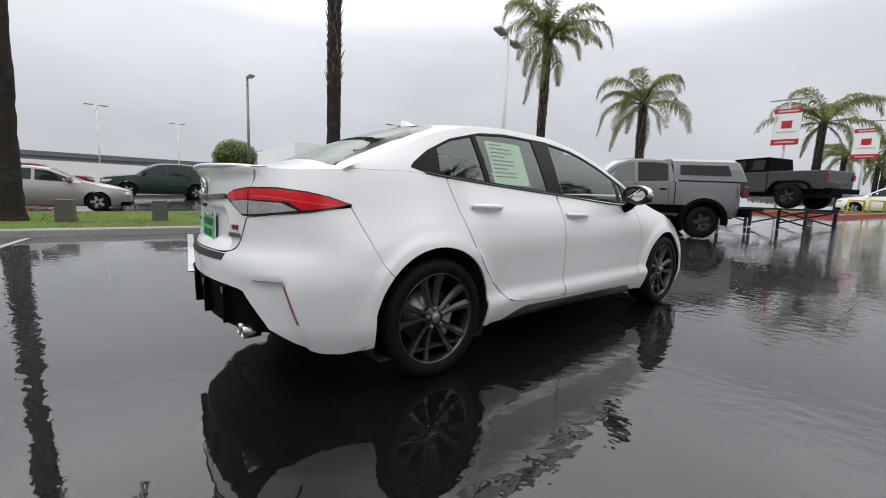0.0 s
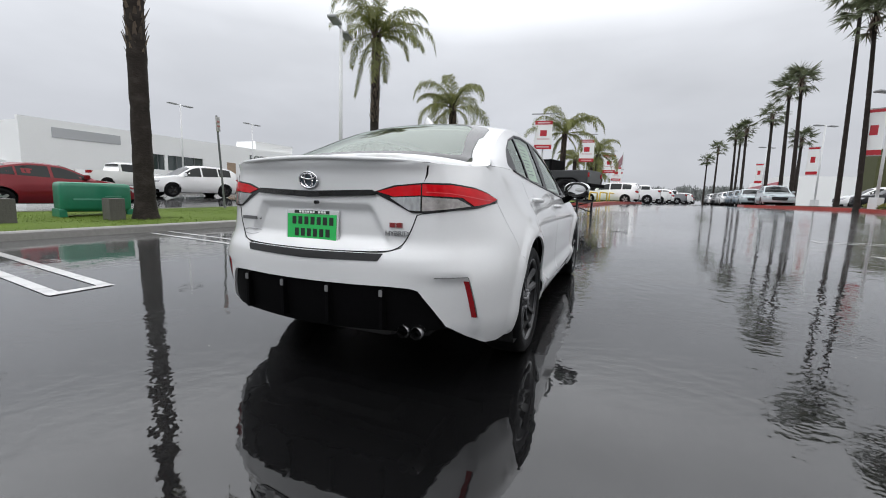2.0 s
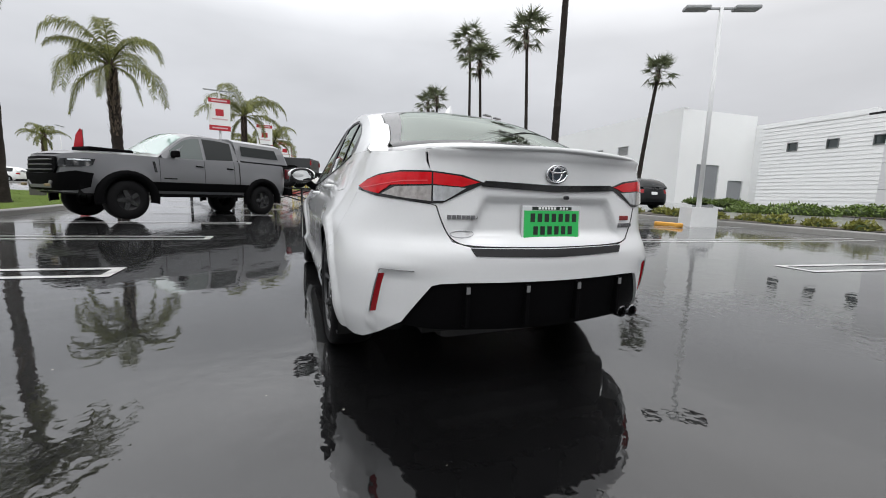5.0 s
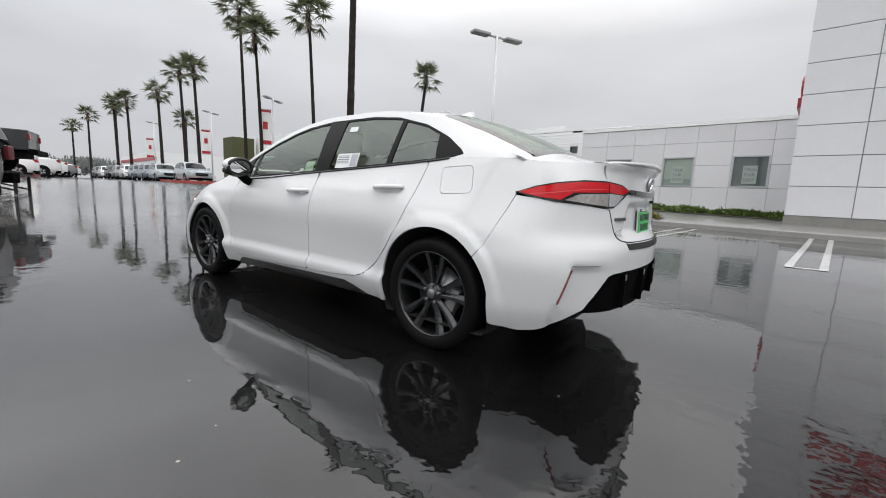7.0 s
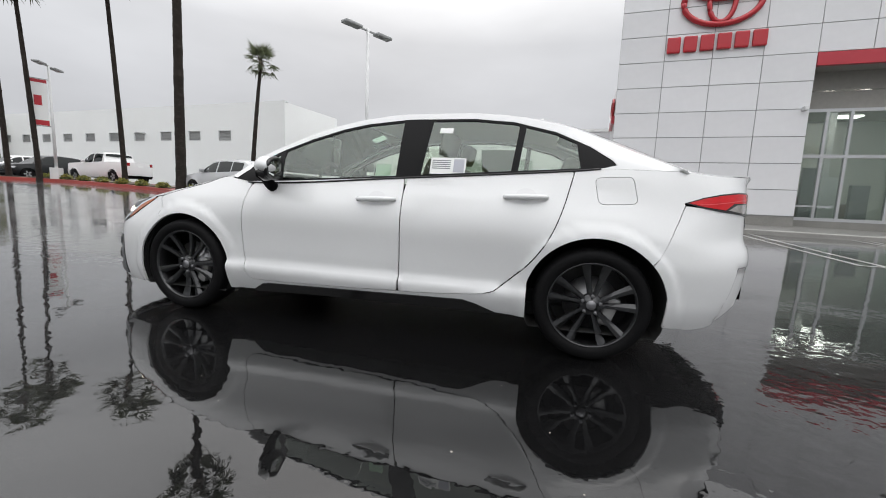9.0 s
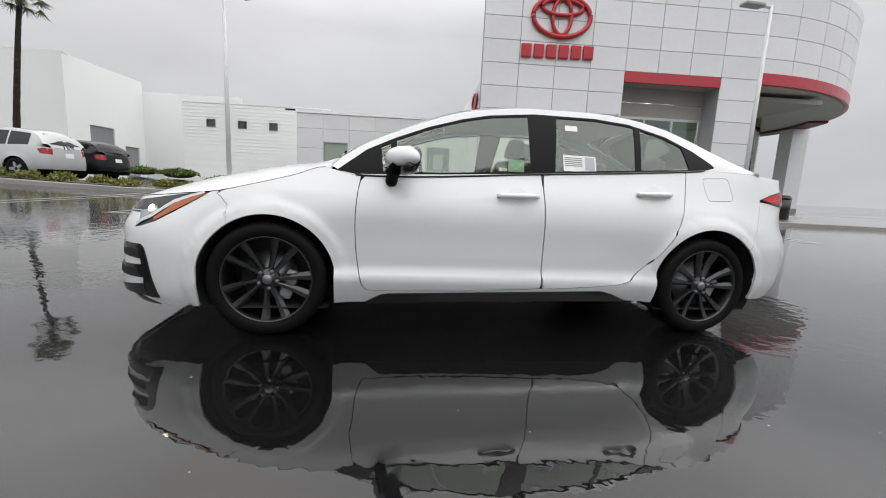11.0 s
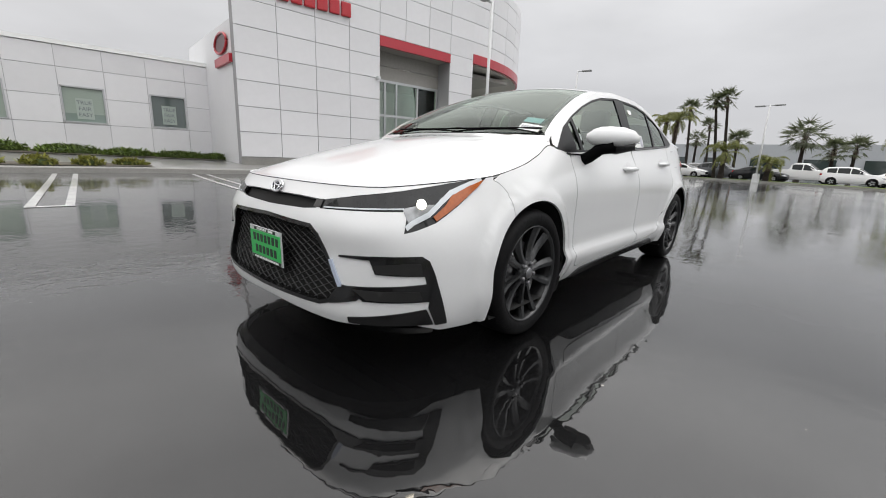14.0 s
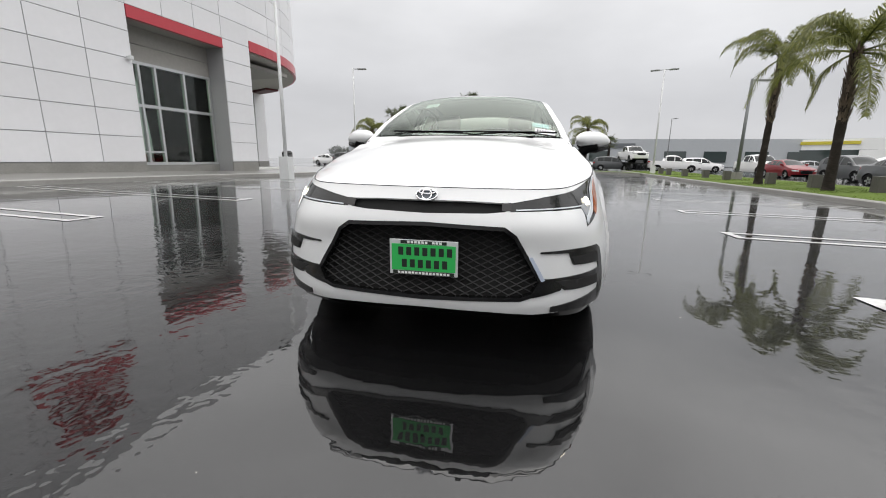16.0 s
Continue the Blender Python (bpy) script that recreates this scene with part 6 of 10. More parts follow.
def feather_crown(seed, fronds=17, length=2.55, droop=1.0):
    """Plumes that rise, bow over and hang; limp leaflets fold down on both sides of each rib."""
    rng = random.Random(seed)
    v, f = [], []
    wind = rng.uniform(0, 6.28)
    down = Vector((0, 0, -1))
    for i in range(fronds):
        az = 2 * math.pi * i / fronds + rng.uniform(-0.4, 0.4)
        tier = i % 4
        up = (rng.uniform(1.0, 1.45), rng.uniform(0.6, 1.05), rng.uniform(0.25, 0.75), rng.uniform(-0.7, 0.15))[tier]
        L = length * rng.uniform(0.75, 1.12) * (0.8 if tier == 3 else 1.0)
        p, el = Vector((0, 0, 0)), up
        pts = [p.copy()]
        n = 16
        bow = rng.uniform(0.85, 1.45) * droop * (1.25 if tier == 0 else 1.0)
        for k in range(n):
            az += 0.025 * math.sin(wind - az)
            h = Vector((math.cos(az), math.sin(az), 0))
            p = p + (h * math.cos(el) + Vector((0, 0, 1)) * math.sin(el)) * (L / n)
            el = max(-1.35, el - (0.05 + 0.17 * (k / n)) * bow)
            pts.append(p.copy())
        side = Vector((-math.sin(az), math.cos(az), 0))
        tv, tf = tube([tuple(q) for q in pts], [0.028 * (1 - j / (n + 2)) + 0.004 for j in range(n + 1)], 3)
        o = len(v)
        v += [Vector(q) for q in tv]
        f += [tuple(a + o for a in q) for q in tf]
        torn = rng.random() < 0.3
        for k in range(3, n + 1):
            d = (pts[k] - pts[k - 1]).normalized()
            for s in (1, -1):
                for r in (0.0, 0.125, 0.25, 0.375, 0.5, 0.625, 0.75, 0.875):
                    if torn and rng.random() < 0.35:
                        continue
                    c = pts[k - 1].lerp(pts[k], r)
                    u = min(1.0, (k - 2 + r) / (n - 1.5))
                    ll = L * 0.25 * (0.35 + 0.65 * math.sin(math.pi * u ** 0.75)) * rng.uniform(0.7, 1.15)
                    out = (side * s * rng.uniform(0.55, 1.0) + d * 0.7 + Vector((0, 0, rng.uniform(-0.35, 0.25)))).normalized()
                    hang = (out * 0.55 + down * rng.uniform(0.4, 1.1)).normalized()
                    w = d * rng.uniform(0.009, 0.015)
                    m1 = c + out * ll * 0.45
                    o = len(v)
                    v += [c - w * 0.6, c + w * 0.6, m1 + w, m1 - w, m1 + hang * ll * 0.55]
                    f += [(o, o + 1, o + 2, o + 3), (o + 3, o + 2, o + 4)]
    return mesh_from("crown", v, f, False)


def fan_crown(seed, leaves=34, size=1.05):
    """A round head of stiff fan leaves over a dry skirt."""
    rng = random.Random(seed)
    v, f = [], []
    for i in range(leaves):
        az = rng.uniform(0, 2 * math.pi)
        el = rng.uniform(-0.75, 1.35)
        stem = rng.uniform(0.55, 0.95) * size
        d = Vector((math.cos(az) * math.cos(el), math.sin(az) * math.cos(el), math.sin(el)))
        tip = d * stem + Vector((0, 0, -0.10 * stem))
        tv, tf = tube([(0, 0, 0), tuple(tip * 0.5 + Vector((0, 0, 0.05))), tuple(tip)], [0.02, 0.015, 0.01], 3)
        o = len(v)
        v += [Vector(q) for q in tv]
        f += [tuple(a + o for a in q) for q in tf]
        side = d.cross(Vector((0, 0, 1)))
        side = side.normalized() if side.length > 0.05 else Vector((1, 0, 0))
        nrm = side.cross(d).normalized()
        for k in range(13):
            a = (k / 12 - 0.5) * 3.7 + rng.uniform(-0.08, 0.08)
            bl = (d * math.cos(a) + side * math.sin(a) + nrm * rng.uniform(-0.15, 0.05)).normalized()
            bl = (bl + Vector((0, 0, -0.22 * (1 + abs(a) * 0.3)))).normalized()
            leaf_quad(v, f, tip, bl, d.cross(bl).normalized().cross(bl) if d.cross(bl).length > 0.01 else side, size * rng.uniform(0.5, 0.72), 0.04)
    return mesh_from("crown", v, f, False)


def skirt_mesh(seed, r, h, size=0.55):
    rng = random.Random(seed)
    v, f = [], []
    for i in range(60):
        az, z = rng.uniform(0, 6.28), -rng.random() * h
        c = Vector((r * math.cos(az), r * math.sin(az), z))
        d = (Vector((math.cos(az), math.sin(az), 0)) * rng.uniform(0.2, 0.7) + Vector((0, 0, -1 if rng.random() < 0.6 else 0.9))).normalized()
        leaf_quad(v, f, c, d, Vector((-math.sin(az), math.cos(az), 0)), size * rng.uniform(0.5, 1.0), 0.05)
    return mesh_from("skirt", v, f, False)


FEATHER = [feather_crown(i) for i in (1, 2, 3)]
FAN = [fan_crown(i) for i in (11, 12, 13)]


def trunk_mesh(h, r0, r1, lean, seed, rough=0.04, seg=14):
    rng = random.Random(seed)
    n = max(8, int(h * 5))
    v, f = [], []
    for i in range(n + 1):
        t = i / n
        r = (r0 * (1 + 0.45 * math.exp(-t * h / 0.25)) * (1 - t) + r1 * t) * (1 + rng.uniform(-rough, rough))
        cx, cy = lean[0] * t ** 1.3, lean[1] * t ** 1.3
        for k in range(seg):
            a = 2 * math.pi * k / seg
            rr = r * (1 + rng.uniform(-rough, rough) * 0.7)
            v.append((cx + rr * math.cos(a), cy + rr * math.sin(a), -0.1 + (h + 0.1) * t))
    for i in range(n):
        for k in range(seg):
            l = (k + 1) % seg
            f.append((i * seg + k, i * seg + l, (i + 1) * seg + l, (i + 1) * seg + k))
    f.append(tuple(n * seg + k for k in range(seg)))
    return mesh_from("trunk", v, f)


def stubs_mesh(z0, z1, r, lean, h, seed, count=90):
    """Old leaf bases that clasp the upper trunk."""
    rng = random.Random(seed)
    v, f = [], []
    for i in range(count):
        z = z0 + (z1 - z0) * i / count
        t = max(0.0, min(1.0, z / h)) ** 1.3
        a = i * 2.4 + rng.uniform(-0.3, 0.3)
        c = Vector((lean[0] * t + r * 0.8 * math.cos(a), lean[1] * t + r * 0.8 * math.sin(a), z))
        d = (Vector((math.cos(a), math.sin(a), 0)) * rng.uniform(0.1, 0.42) + Vector((0, 0, 1))).normalized()
        s = Vector((-math.sin(a), math.cos(a), 0))
        w, l = rng.uniform(0.025, 0.06), rng.uniform(0.12, 0.34)
        q = d.cross(s) * 0.03
        o = len(v)
        v += [c - s * w, c + s * w, c + d * l + s * w * 0.35, c + d * l - s * w * 0.35, c - s * w * 0.6 + q, c + s * w * 0.6 + q]
        f += [(o, o + 1, o + 2, o + 3), (o, o + 3, o + 4), (o + 1, o + 5, o + 2), (o + 4, o + 3, o + 2, o + 5)]
    return mesh_from("leaf_base", v, f, False)


def feather_palm(x, y, h, r=0.2, seed=1, scale=1.0, lean=(0.0, 0.0), turn=0.0, base=None, stub=(0.35, 1.0), label="feather palm with arching green fronds and shaggy trunk", grp="feather palms"):
    ob = thing("palm_tree", pose(x, y, zg(x, y) if base is None else base), label, "palm tree", grp)
    place("trunk", trunk_mesh(h, r, r * 0.8, lean, seed, 0.06), M_BARK, ob)
    tagged(place("leaf_base", stubs_mesh(h * stub[0], h * stub[1] + 0.1, r * 1.05, lean, h, seed, int(90 + 260 * (stub[1] - stub[0]))), M_BOOT, ob), kind="stuff")
    place("crown", FEATHER[seed % 3], M_FROND, ob, "", Matrix.Translation((lean[0], lean[1], h)) @ Matrix.Rotation(radians(turn), 4, "Z") @ Matrix.Scale(scale, 4))
    return ob


def fan_palm(x, y, h, r=0.19, seed=1, scale=1.0, lean=(0.0, 0.0), label="tall slender fan palm with a small round crown"):
    ob = thing("palm_tree", stand(x, y), label, "palm tree", "fan palms")
    place("trunk", trunk_mesh(h, r, r * 0.62, lean, seed, 0.035, 10), M_BARK, ob)
    place("skirt", skirt_mesh(seed, r * 0.7, 0.8 * scale, 0.6 * scale), M_BOOT, ob, "", Matrix.Translation((lean[0], lean[1], h)))
    place("crown", FAN[seed % 3], M_FROND2, ob, "", Matrix.Translation((lean[0], lean[1], h)) @ Matrix.Rotation(seed * 1.7, 4, "Z") @ Matrix.Scale(scale, 4))
    return ob


feather_palm(-4.3, 10.7, 9.0, 0.23, 1, 1.15, (0.1, 0.3), 20, at_verge(-4.3, 10.7), (0.55, 1.0))
feather_palm(2.92, 9.8, 9.4, 0.225, 2, 1.1, (0.15, 0.25), 70, at_verge(3.0, 9.8), (0.42, 1.0))
feather_palm(11.3, 8.4, 7.1, 0.19, 3, 1.25, (0.15, 0.0), 130, at_verge(11.3, 8.6), (0.5, 1.0))
feather_palm(19.8, 8.2, 5.7, 0.24, 4, 1.35, (0.0, 0.1), 35, None, (0.45, 1.0))
feather_palm(46.5, 5.0, 7.8, 0.35, 5, 2.2, (0.2, 0.0), 80, None, (0.6, 1.0))
feather_palm(66.6, 5.6, 6.6, 0.3, 6, 1.9, (0.2, 0.0), 10, None, (0.6, 1.0))
feather_palm(71.8, 2.4, 8.0, 0.35, 7, 2.2, (0.2, 0.0), 120, None, (0.6, 1.0))
feather_palm(92.0, 4.5, 7.5, 0.35, 8, 2.4, (0.2, 0.0), 160, None, (0.6, 1.0))
feather_palm(108.0, 3.0, 7.0, 0.35, 9, 2.4, (0.2, 0.0), 60, None, (0.6, 1.0))
feather_palm(-16.8, 10.9, 5.2, 0.14, 6, 1.15, (0.1, 0.05), 200, at_verge(-16.8, 10.9), (0.5, 1.0))
feather_palm(-12.1, 10.65, 4.3, 0.15, 7, 1.2, (0.0, 0.0), 280, at_verge(-12.1, 10.65), (0.5, 1.0))
feather_palm(44.0, 21.0, 4.2, 0.2, 8, 0.9, (0.0, 0.0), 0, None, (0.6, 1.0))
for i, (x, y, h, r, sc, ln) in enumerate([
        (15.6, -12.9, 14.5, 0.23, 1.35, (-0.7, 0.35)), (21.3, -14.8, 11.0, 0.14, 1.2, (-0.4, 0.8)), (24.6, -12.9, 9.9, 0.13, 1.15, (-0.2, 0.55)), (26.8, -12.9, 11.9, 0.13, 1.2, (0.0, 0.3)),
        (36.0, -13.6, 9.6, 0.16, 1.1, (0.0, 0.3)), (40.1, -14.1, 10.0, 0.16, 1.1, (0.0, 0.3)), (51.9, -16.2, 9.9, 0.19, 1.15, (0, 0.2)), (53.1, -19.2, 7.6, 0.2, 1.1, (0, 0)), (64.2, -16.8, 10.4, 0.2, 1.2, (0, 0.2)),
        (70.0, -16.9, 10.6, 0.2, 1.2, (0, 0.2)), (79.0, -19.3, 11.2, 0.2, 1.25, (0, 0)), (89.4, -18.2, 10.9, 0.2, 1.3, (0, 0)), (104.0, -19.0, 10.0, 0.2, 1.3, (0, 0)), (22.2, -26.1, 10.2, 0.19, 1.15, (-0.8, -0.35)),
        (-44.8, -4.7, 7.5, 0.16, 0.9, (0.3, -0.6)), (-44.7, -5.4, 7.3, 0.16, 0.85, (0.3, -0.8)), (-51.1, -9.2, 7.5, 0.16, 1.0, (0.2, -0.4)), (-66.3, -9.8, 7.0, 0.17, 1.0, (0, -0.3)), (-70.9, -12.3, 5.3, 0.2, 1.2, (0, 0)),
        (-61.8, -6.0, 4.7, 0.2, 1.3, (0, 0)), (-63.4, -20.8, 8.0, 0.17, 1.1, (0, 0)), (-67.8, -24.7, 5.9, 0.2, 1.3, (0, 0)), (-54.8, -14.8, 5.5, 0.17, 0.95, (0, 0)), (-43.2, -13.3, 6.0, 0.18, 0.9, (0, 0)), (-84.6, 17.7, 4.9, 0.3, 1.3, (0, 0)),
        (-62.6, 3.2, 3.8, 0.25, 1.3, (0, 0)), (-71.5, 5.4, 4.4, 0.25, 1.4, (0, 0)), (-58.6, 0.5, 5.0, 0.25, 1.7, (0, 0))] ):
    fan_palm(x, y, h, r, i + 3, sc, ln)
for i, (x, y, h, sc) in enumerate([(-47.8, -10.1, 5.8, 1.1), (-51.5, -12.1, 6.0, 1.15), (-57.7, 9.3, 5.4, 1.6), (-45.7, -17.9, 4.3, 1.3), (-42.2, -1.2, 1.6, 0.8), (-42.8, -4.6, 2.5, 0.9)]):
    feather_palm(x, y, h, 0.22, i + 2, sc, (0.1, 0.1), i * 50, None, (0.6, 1.0), "distant feather palm with a broad crown")


def clump(seed, count, rx, ry, rz, size=0.06, shell=0.75, floor=-1.0):
    """A body of small leaves with an uneven outline."""
    rng = random.Random(seed)
    v, f = [], []
    for _ in range(count):
        a, s = rng.uniform(0, 6.283), rng.uniform(floor, 1)
        c = math.sqrt(max(0, 1 - s * s))
        k = rng.uniform(shell, 1.0) * (1 + 0.05 * math.sin(a * 5 + s * 7))
        p = Vector((rx * c * math.cos(a) * k, ry * c * math.sin(a) * k, rz * s * k))
        d = Vector((rng.gauss(0, 1), rng.gauss(0, 1), rng.gauss(0.3, 1))).normalized()
        u = d.orthogonal().normalized()
        leaf_quad(v, f, p, d, u, size * rng.uniform(0.7, 1.4), size * 0.3)
    return v, f


def core_ball(rx, ry, rz, seed):
    bm = bmesh.new()
    bmesh.ops.create_icosphere(bm, subdivisions=3, radius=1)
    rng = random.Random(seed)
    for q in bm.verts:
        q.co = Vector((q.co.x * rx, q.co.y * ry, q.co.z * rz)) * (0.90 + rng.uniform(-0.04, 0.04))
    return bm


# solid balls behind the leaves; their dark colour stands in for inner shade
M_LEAFCORE = mat("hedge_inner_shade", (0.03, 0.048, 0.010), rough=0.9)


def ball_tree(x, y, h, r, seed):
    ob = thing("clipped_tree", stand(x, y, 0, 0.1), "clipped green tree with a round domed crown", "tree", "clipped trees")
    v, f = tube([(0, 0, -0.1), (0.02, 0.03, h * 0.3), (0, 0, h - r)], [0.12, 0.09, 0.08], 8)
    place("trunk", mesh_from("trunk", v, f), M_BARK, ob)
    v, f = clump(seed, 3800, r, r, r * 0.82, 0.10, 0.88, -0.75)
    cr = place("crown", mesh_from("crown", v, f, False), M_LEAF, ob, "", Matrix.Translation((0, 0, h - r * 0.85)))
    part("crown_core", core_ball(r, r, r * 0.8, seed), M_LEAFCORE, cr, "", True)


ball_tree(4.2, 27.9, 3.6, 1.35, 21)
ball_tree(29.3, 26.9, 4.0, 1.5, 22)
ball_tree(40.0, 25.9, 3.2, 1.15, 23)


def bush(x, y, rx, ry, rz, seed, label="low green shrub", lift=0.0, count=900, material=None):
    ob = thing("shrub", pose(x, y, zg(x, y) + lift), label, "shrub", "shrubs")
    v, f = clump(seed, count, rx, ry, rz, 0.11, 0.6, -0.1)
    fo = place("foliage", mesh_from("foliage", v, f, False), material or M_LEAF, ob, "", Matrix.Translation((0, 0, 0.02)))
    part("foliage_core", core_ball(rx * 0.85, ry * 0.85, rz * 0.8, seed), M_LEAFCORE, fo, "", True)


M_YELLEAF = leaf_mat("yellow_green_leaf", (0.17, 0.18, 0.04), 0.5, 0.3)
rs_ = random.Random(9)
for x, y, rx, rz in [(6.0, -17.4, 1.2, 0.6), (4.6, -17.6, 0.9, 0.45), (2.8, -17.4, 1.0, 0.4), (1.2, -17.3, 0.9, 0.35), (-0.5, -17.5, 1.0, 0.35), (-1.8, -17.5, 0.7, 0.3), (7.6, -16.4, 1.4, 0.55), (8.6, -15.4, 1.1, 0.4), (13, -19.4, 1.0, 0.4), (15, -19.6, 0.9, 0.35)]:
    wx, wy = from_lot(x, y)
    bush(wx, wy, rx, 0.55, rz * 0.7, int(x * 10) + 50, "leafy green shrub in the wet planting bed", 0.22)
for i in range(16):
    x = 1.5 + i * 0.95
    wx, wy = from_lot(x, south(x) - 0.75 + rs_.uniform(-0.3, 0.3))
    bush(wx, wy, rs_.uniform(0.35, 0.6), 0.35, rs_.uniform(0.16, 0.28), 80 + i, "low yellow-green ground cover tuft", 0.16, 320, M_YELLEAF)
for i in range(7):
    x, y = 17 + i * 1.4, -13.2 - 0.1 * i
    bush(x, y, 0.3, 0.3, 0.2, 110 + i, "low yellow-green ground cover tuft", 0.2, 200, M_YELLEAF)


def wood(name, x0, x1, y0, y1, h, count, seed, label):
    """A far belt of trees."""
    rng = random.Random(seed)
    v, f = [], []
    for _ in range(count):
        cx, cy, r = rng.uniform(x0, x1), rng.uniform(y0, y1), rng.uniform(0.5, 1.0) * h * 0.45
        a, b = clump(rng.random(), 420, r * 1.5, r * 1.5, r, r * 0.17, 0.55, -0.6)
        o = len(v)
        v += [q + Vector((cx, cy, h * rng.uniform(0.45, 0.7))) for q in a]
        f += [tuple(i + o for i in q) for q in b]
    # haze is put into the leaf colour, paler and greyer than near leaves
    tagged(place(name, mesh_from(name, v, f, False), mat("hazed_foliage", (0.20, 0.215, 0.205), rough=0.8, island=0.25)), label, "trees", kind="stuff")


wood("far_trees", 20, 45, 95, 105, 9, 30, 3, "hazy grey-green trees far behind the car lots")
wood("far_trees", 170, 240, -45, 40, 8, 90, 4, "hazy wooded rise at the far end of the road")
wood("far_trees", -190, -160, -90, 60, 6, 40, 5, "distant low tree line")

# ---- parked vehicles ----
M_FARGLASS = mat("dark_car_glass", (0.010, 0.013, 0.013), rough=0.03, spec=0.3)
M_SILVER = paint("silver_paint", (0.23, 0.235, 0.245), 0.35)
M_RED = paint("red_paint", (0.17, 0.008, 0.013), 0.2, 0.5, 0.15)
M_DKGREEN = paint("dark_green_paint", (0.010, 0.026, 0.023), 0.2, 0.5, 0.15)
M_BLACKP = paint("black_paint", (0.008, 0.009, 0.010), 0.0, 0.55, 0.1)
M_BRIGHT = paint("bright_silver_paint", (0.46, 0.465, 0.475), 0.25)
M_CHAMP = paint("champagne_paint", (0.30, 0.28, 0.26), 0.4)
M_BLUEP = paint("slate_blue_paint", (0.09, 0.13, 0.17), 0.3)
M_WHITE2 = paint("plain_white_paint", (0.75, 0.75, 0.75))
M_GREYP = paint("grey_paint", (0.07, 0.074, 0.078), 0.3, 0.6, 0.2)
M_PALE = paint("pale_blue_silver", (0.36, 0.42, 0.44), 0.3)
M_GRAPH = mat("matte_graphite_paint", (0.024, 0.026, 0.027), rough=0.45, coat=0.5)
M_RIM2 = mat("silver_alloy", (0.45, 0.46, 0.47), rough=0.3, metal=0.7)

SPECS = {
    "sedan": dict(l=2.35, w=0.88, wheels=(1.38, -1.36), r=0.32, zrows=[0.2, 0.35, 0.55, 0.75, 0.95, 1.15], off=[-0.09, -0.02, 0.0, -0.02, -0.08, -0.14],
                  top=[(-2.35, 0.99), (-1.8, 1.03), (-1.4, 1.02), (0.9, 0.93), (1.05, 0.95), (1.6, 0.83), (2.15, 0.74), (2.35, 0.68)],
                  crown=[(-2.35, 1.0), (-1.9, 1.08), (-1.72, 1.12), (-1.2, 1.34), (-0.8, 1.42), (-0.3, 1.45), (0.2, 1.41), (1.08, 1.0), (1.5, 0.95), (2.1, 0.80), (2.34, 0.69)],
                  rail=[(-1.75, 0.70, 1.05), (-1.1, 0.58, 1.31), (-0.5, 0.56, 1.40), (0.1, 0.57, 1.36), (0.6, 0.63, 1.17), (1.03, 0.70, 0.96)],
                  ws=(1.02, 0.22), rs=(-1.66, -1.12), panes=[(0.78, -0.12), (-0.2, -0.95), (-1.0, -1.32)]),
    "suv": dict(l=2.3, w=0.92, wheels=(1.36, -1.32), r=0.36, zrows=[0.25, 0.4, 0.6, 0.8, 1.0, 1.2], off=[-0.09, -0.02, 0.0, -0.01, -0.05, -0.10],
                top=[(-2.3, 1.08), (-1.9, 1.12), (0.95, 1.04), (1.1, 1.05), (1.6, 0.98), (2.15, 0.9), (2.3, 0.82)],
                crown=[(-2.3, 1.08), (-2.22, 1.2), (-1.98, 1.55), (-1.7, 1.65), (-0.6, 1.71), (0.1, 1.67), (0.42, 1.56), (1.1, 1.10), (1.5, 1.06), (2.1, 0.95), (2.29, 0.83)],
                rail=[(-2.2, 0.80, 1.12), (-1.95, 0.70, 1.45), (-1.6, 0.64, 1.58), (-0.5, 0.63, 1.64), (0.1, 0.64, 1.59), (0.6, 0.69, 1.36), (1.06, 0.77, 1.07)],
                ws=(1.03, 0.38), rs=(-2.2, -1.95), panes=[(0.72, -0.10), (-0.18, -1.0), (-1.06, -1.72)]),
    "pickup": dict(l=2.85, w=0.98, wheels=(1.78, -1.78), r=0.40, zrows=[0.35, 0.5, 0.75, 1.0, 1.2, 1.4], off=[-0.08, -0.02, 0.0, -0.01, -0.03, -0.07],
                   top=[(-2.85, 1.28), (-1.0, 1.28), (-0.9, 1.27), (0.9, 1.20), (1.1, 1.21), (1.6, 1.20), (2.6, 1.16), (2.85, 1.11)],
                   crown=[(-2.85, 1.282), (-1.05, 1.282), (-0.98, 1.36), (-0.94, 1.78), (-0.80, 1.885), (-0.4, 1.93), (0.0, 1.93), (0.35, 1.885), (0.55, 1.78), (1.14, 1.30), (1.6, 1.29), (2.4, 1.24), (2.7, 1.19), (2.84, 1.12)],
                   rail=[(-1.0, 0.90, 1.30), (-0.95, 0.82, 1.70), (-0.85, 0.78, 1.80), (-0.4, 0.76, 1.835), (0.1, 0.76, 1.825), (0.36, 0.775, 1.76), (0.7, 0.82, 1.54), (1.08, 0.90, 1.225)],
                   ws=(1.05, 0.42), rs=(-0.965, -0.925), panes=[(0.82, 0.02), (-0.06, -0.84)]),
}


def outline_to_mesh(sh, poly, proud, rim=0.0, step=0.12, lift=None, two=True):
    vf = skin(lift or sh.low, np.array(poly), (), step, proud, rim, (0, 0, 0.7))
    return (vf, mirrored(vf)) if two else vf


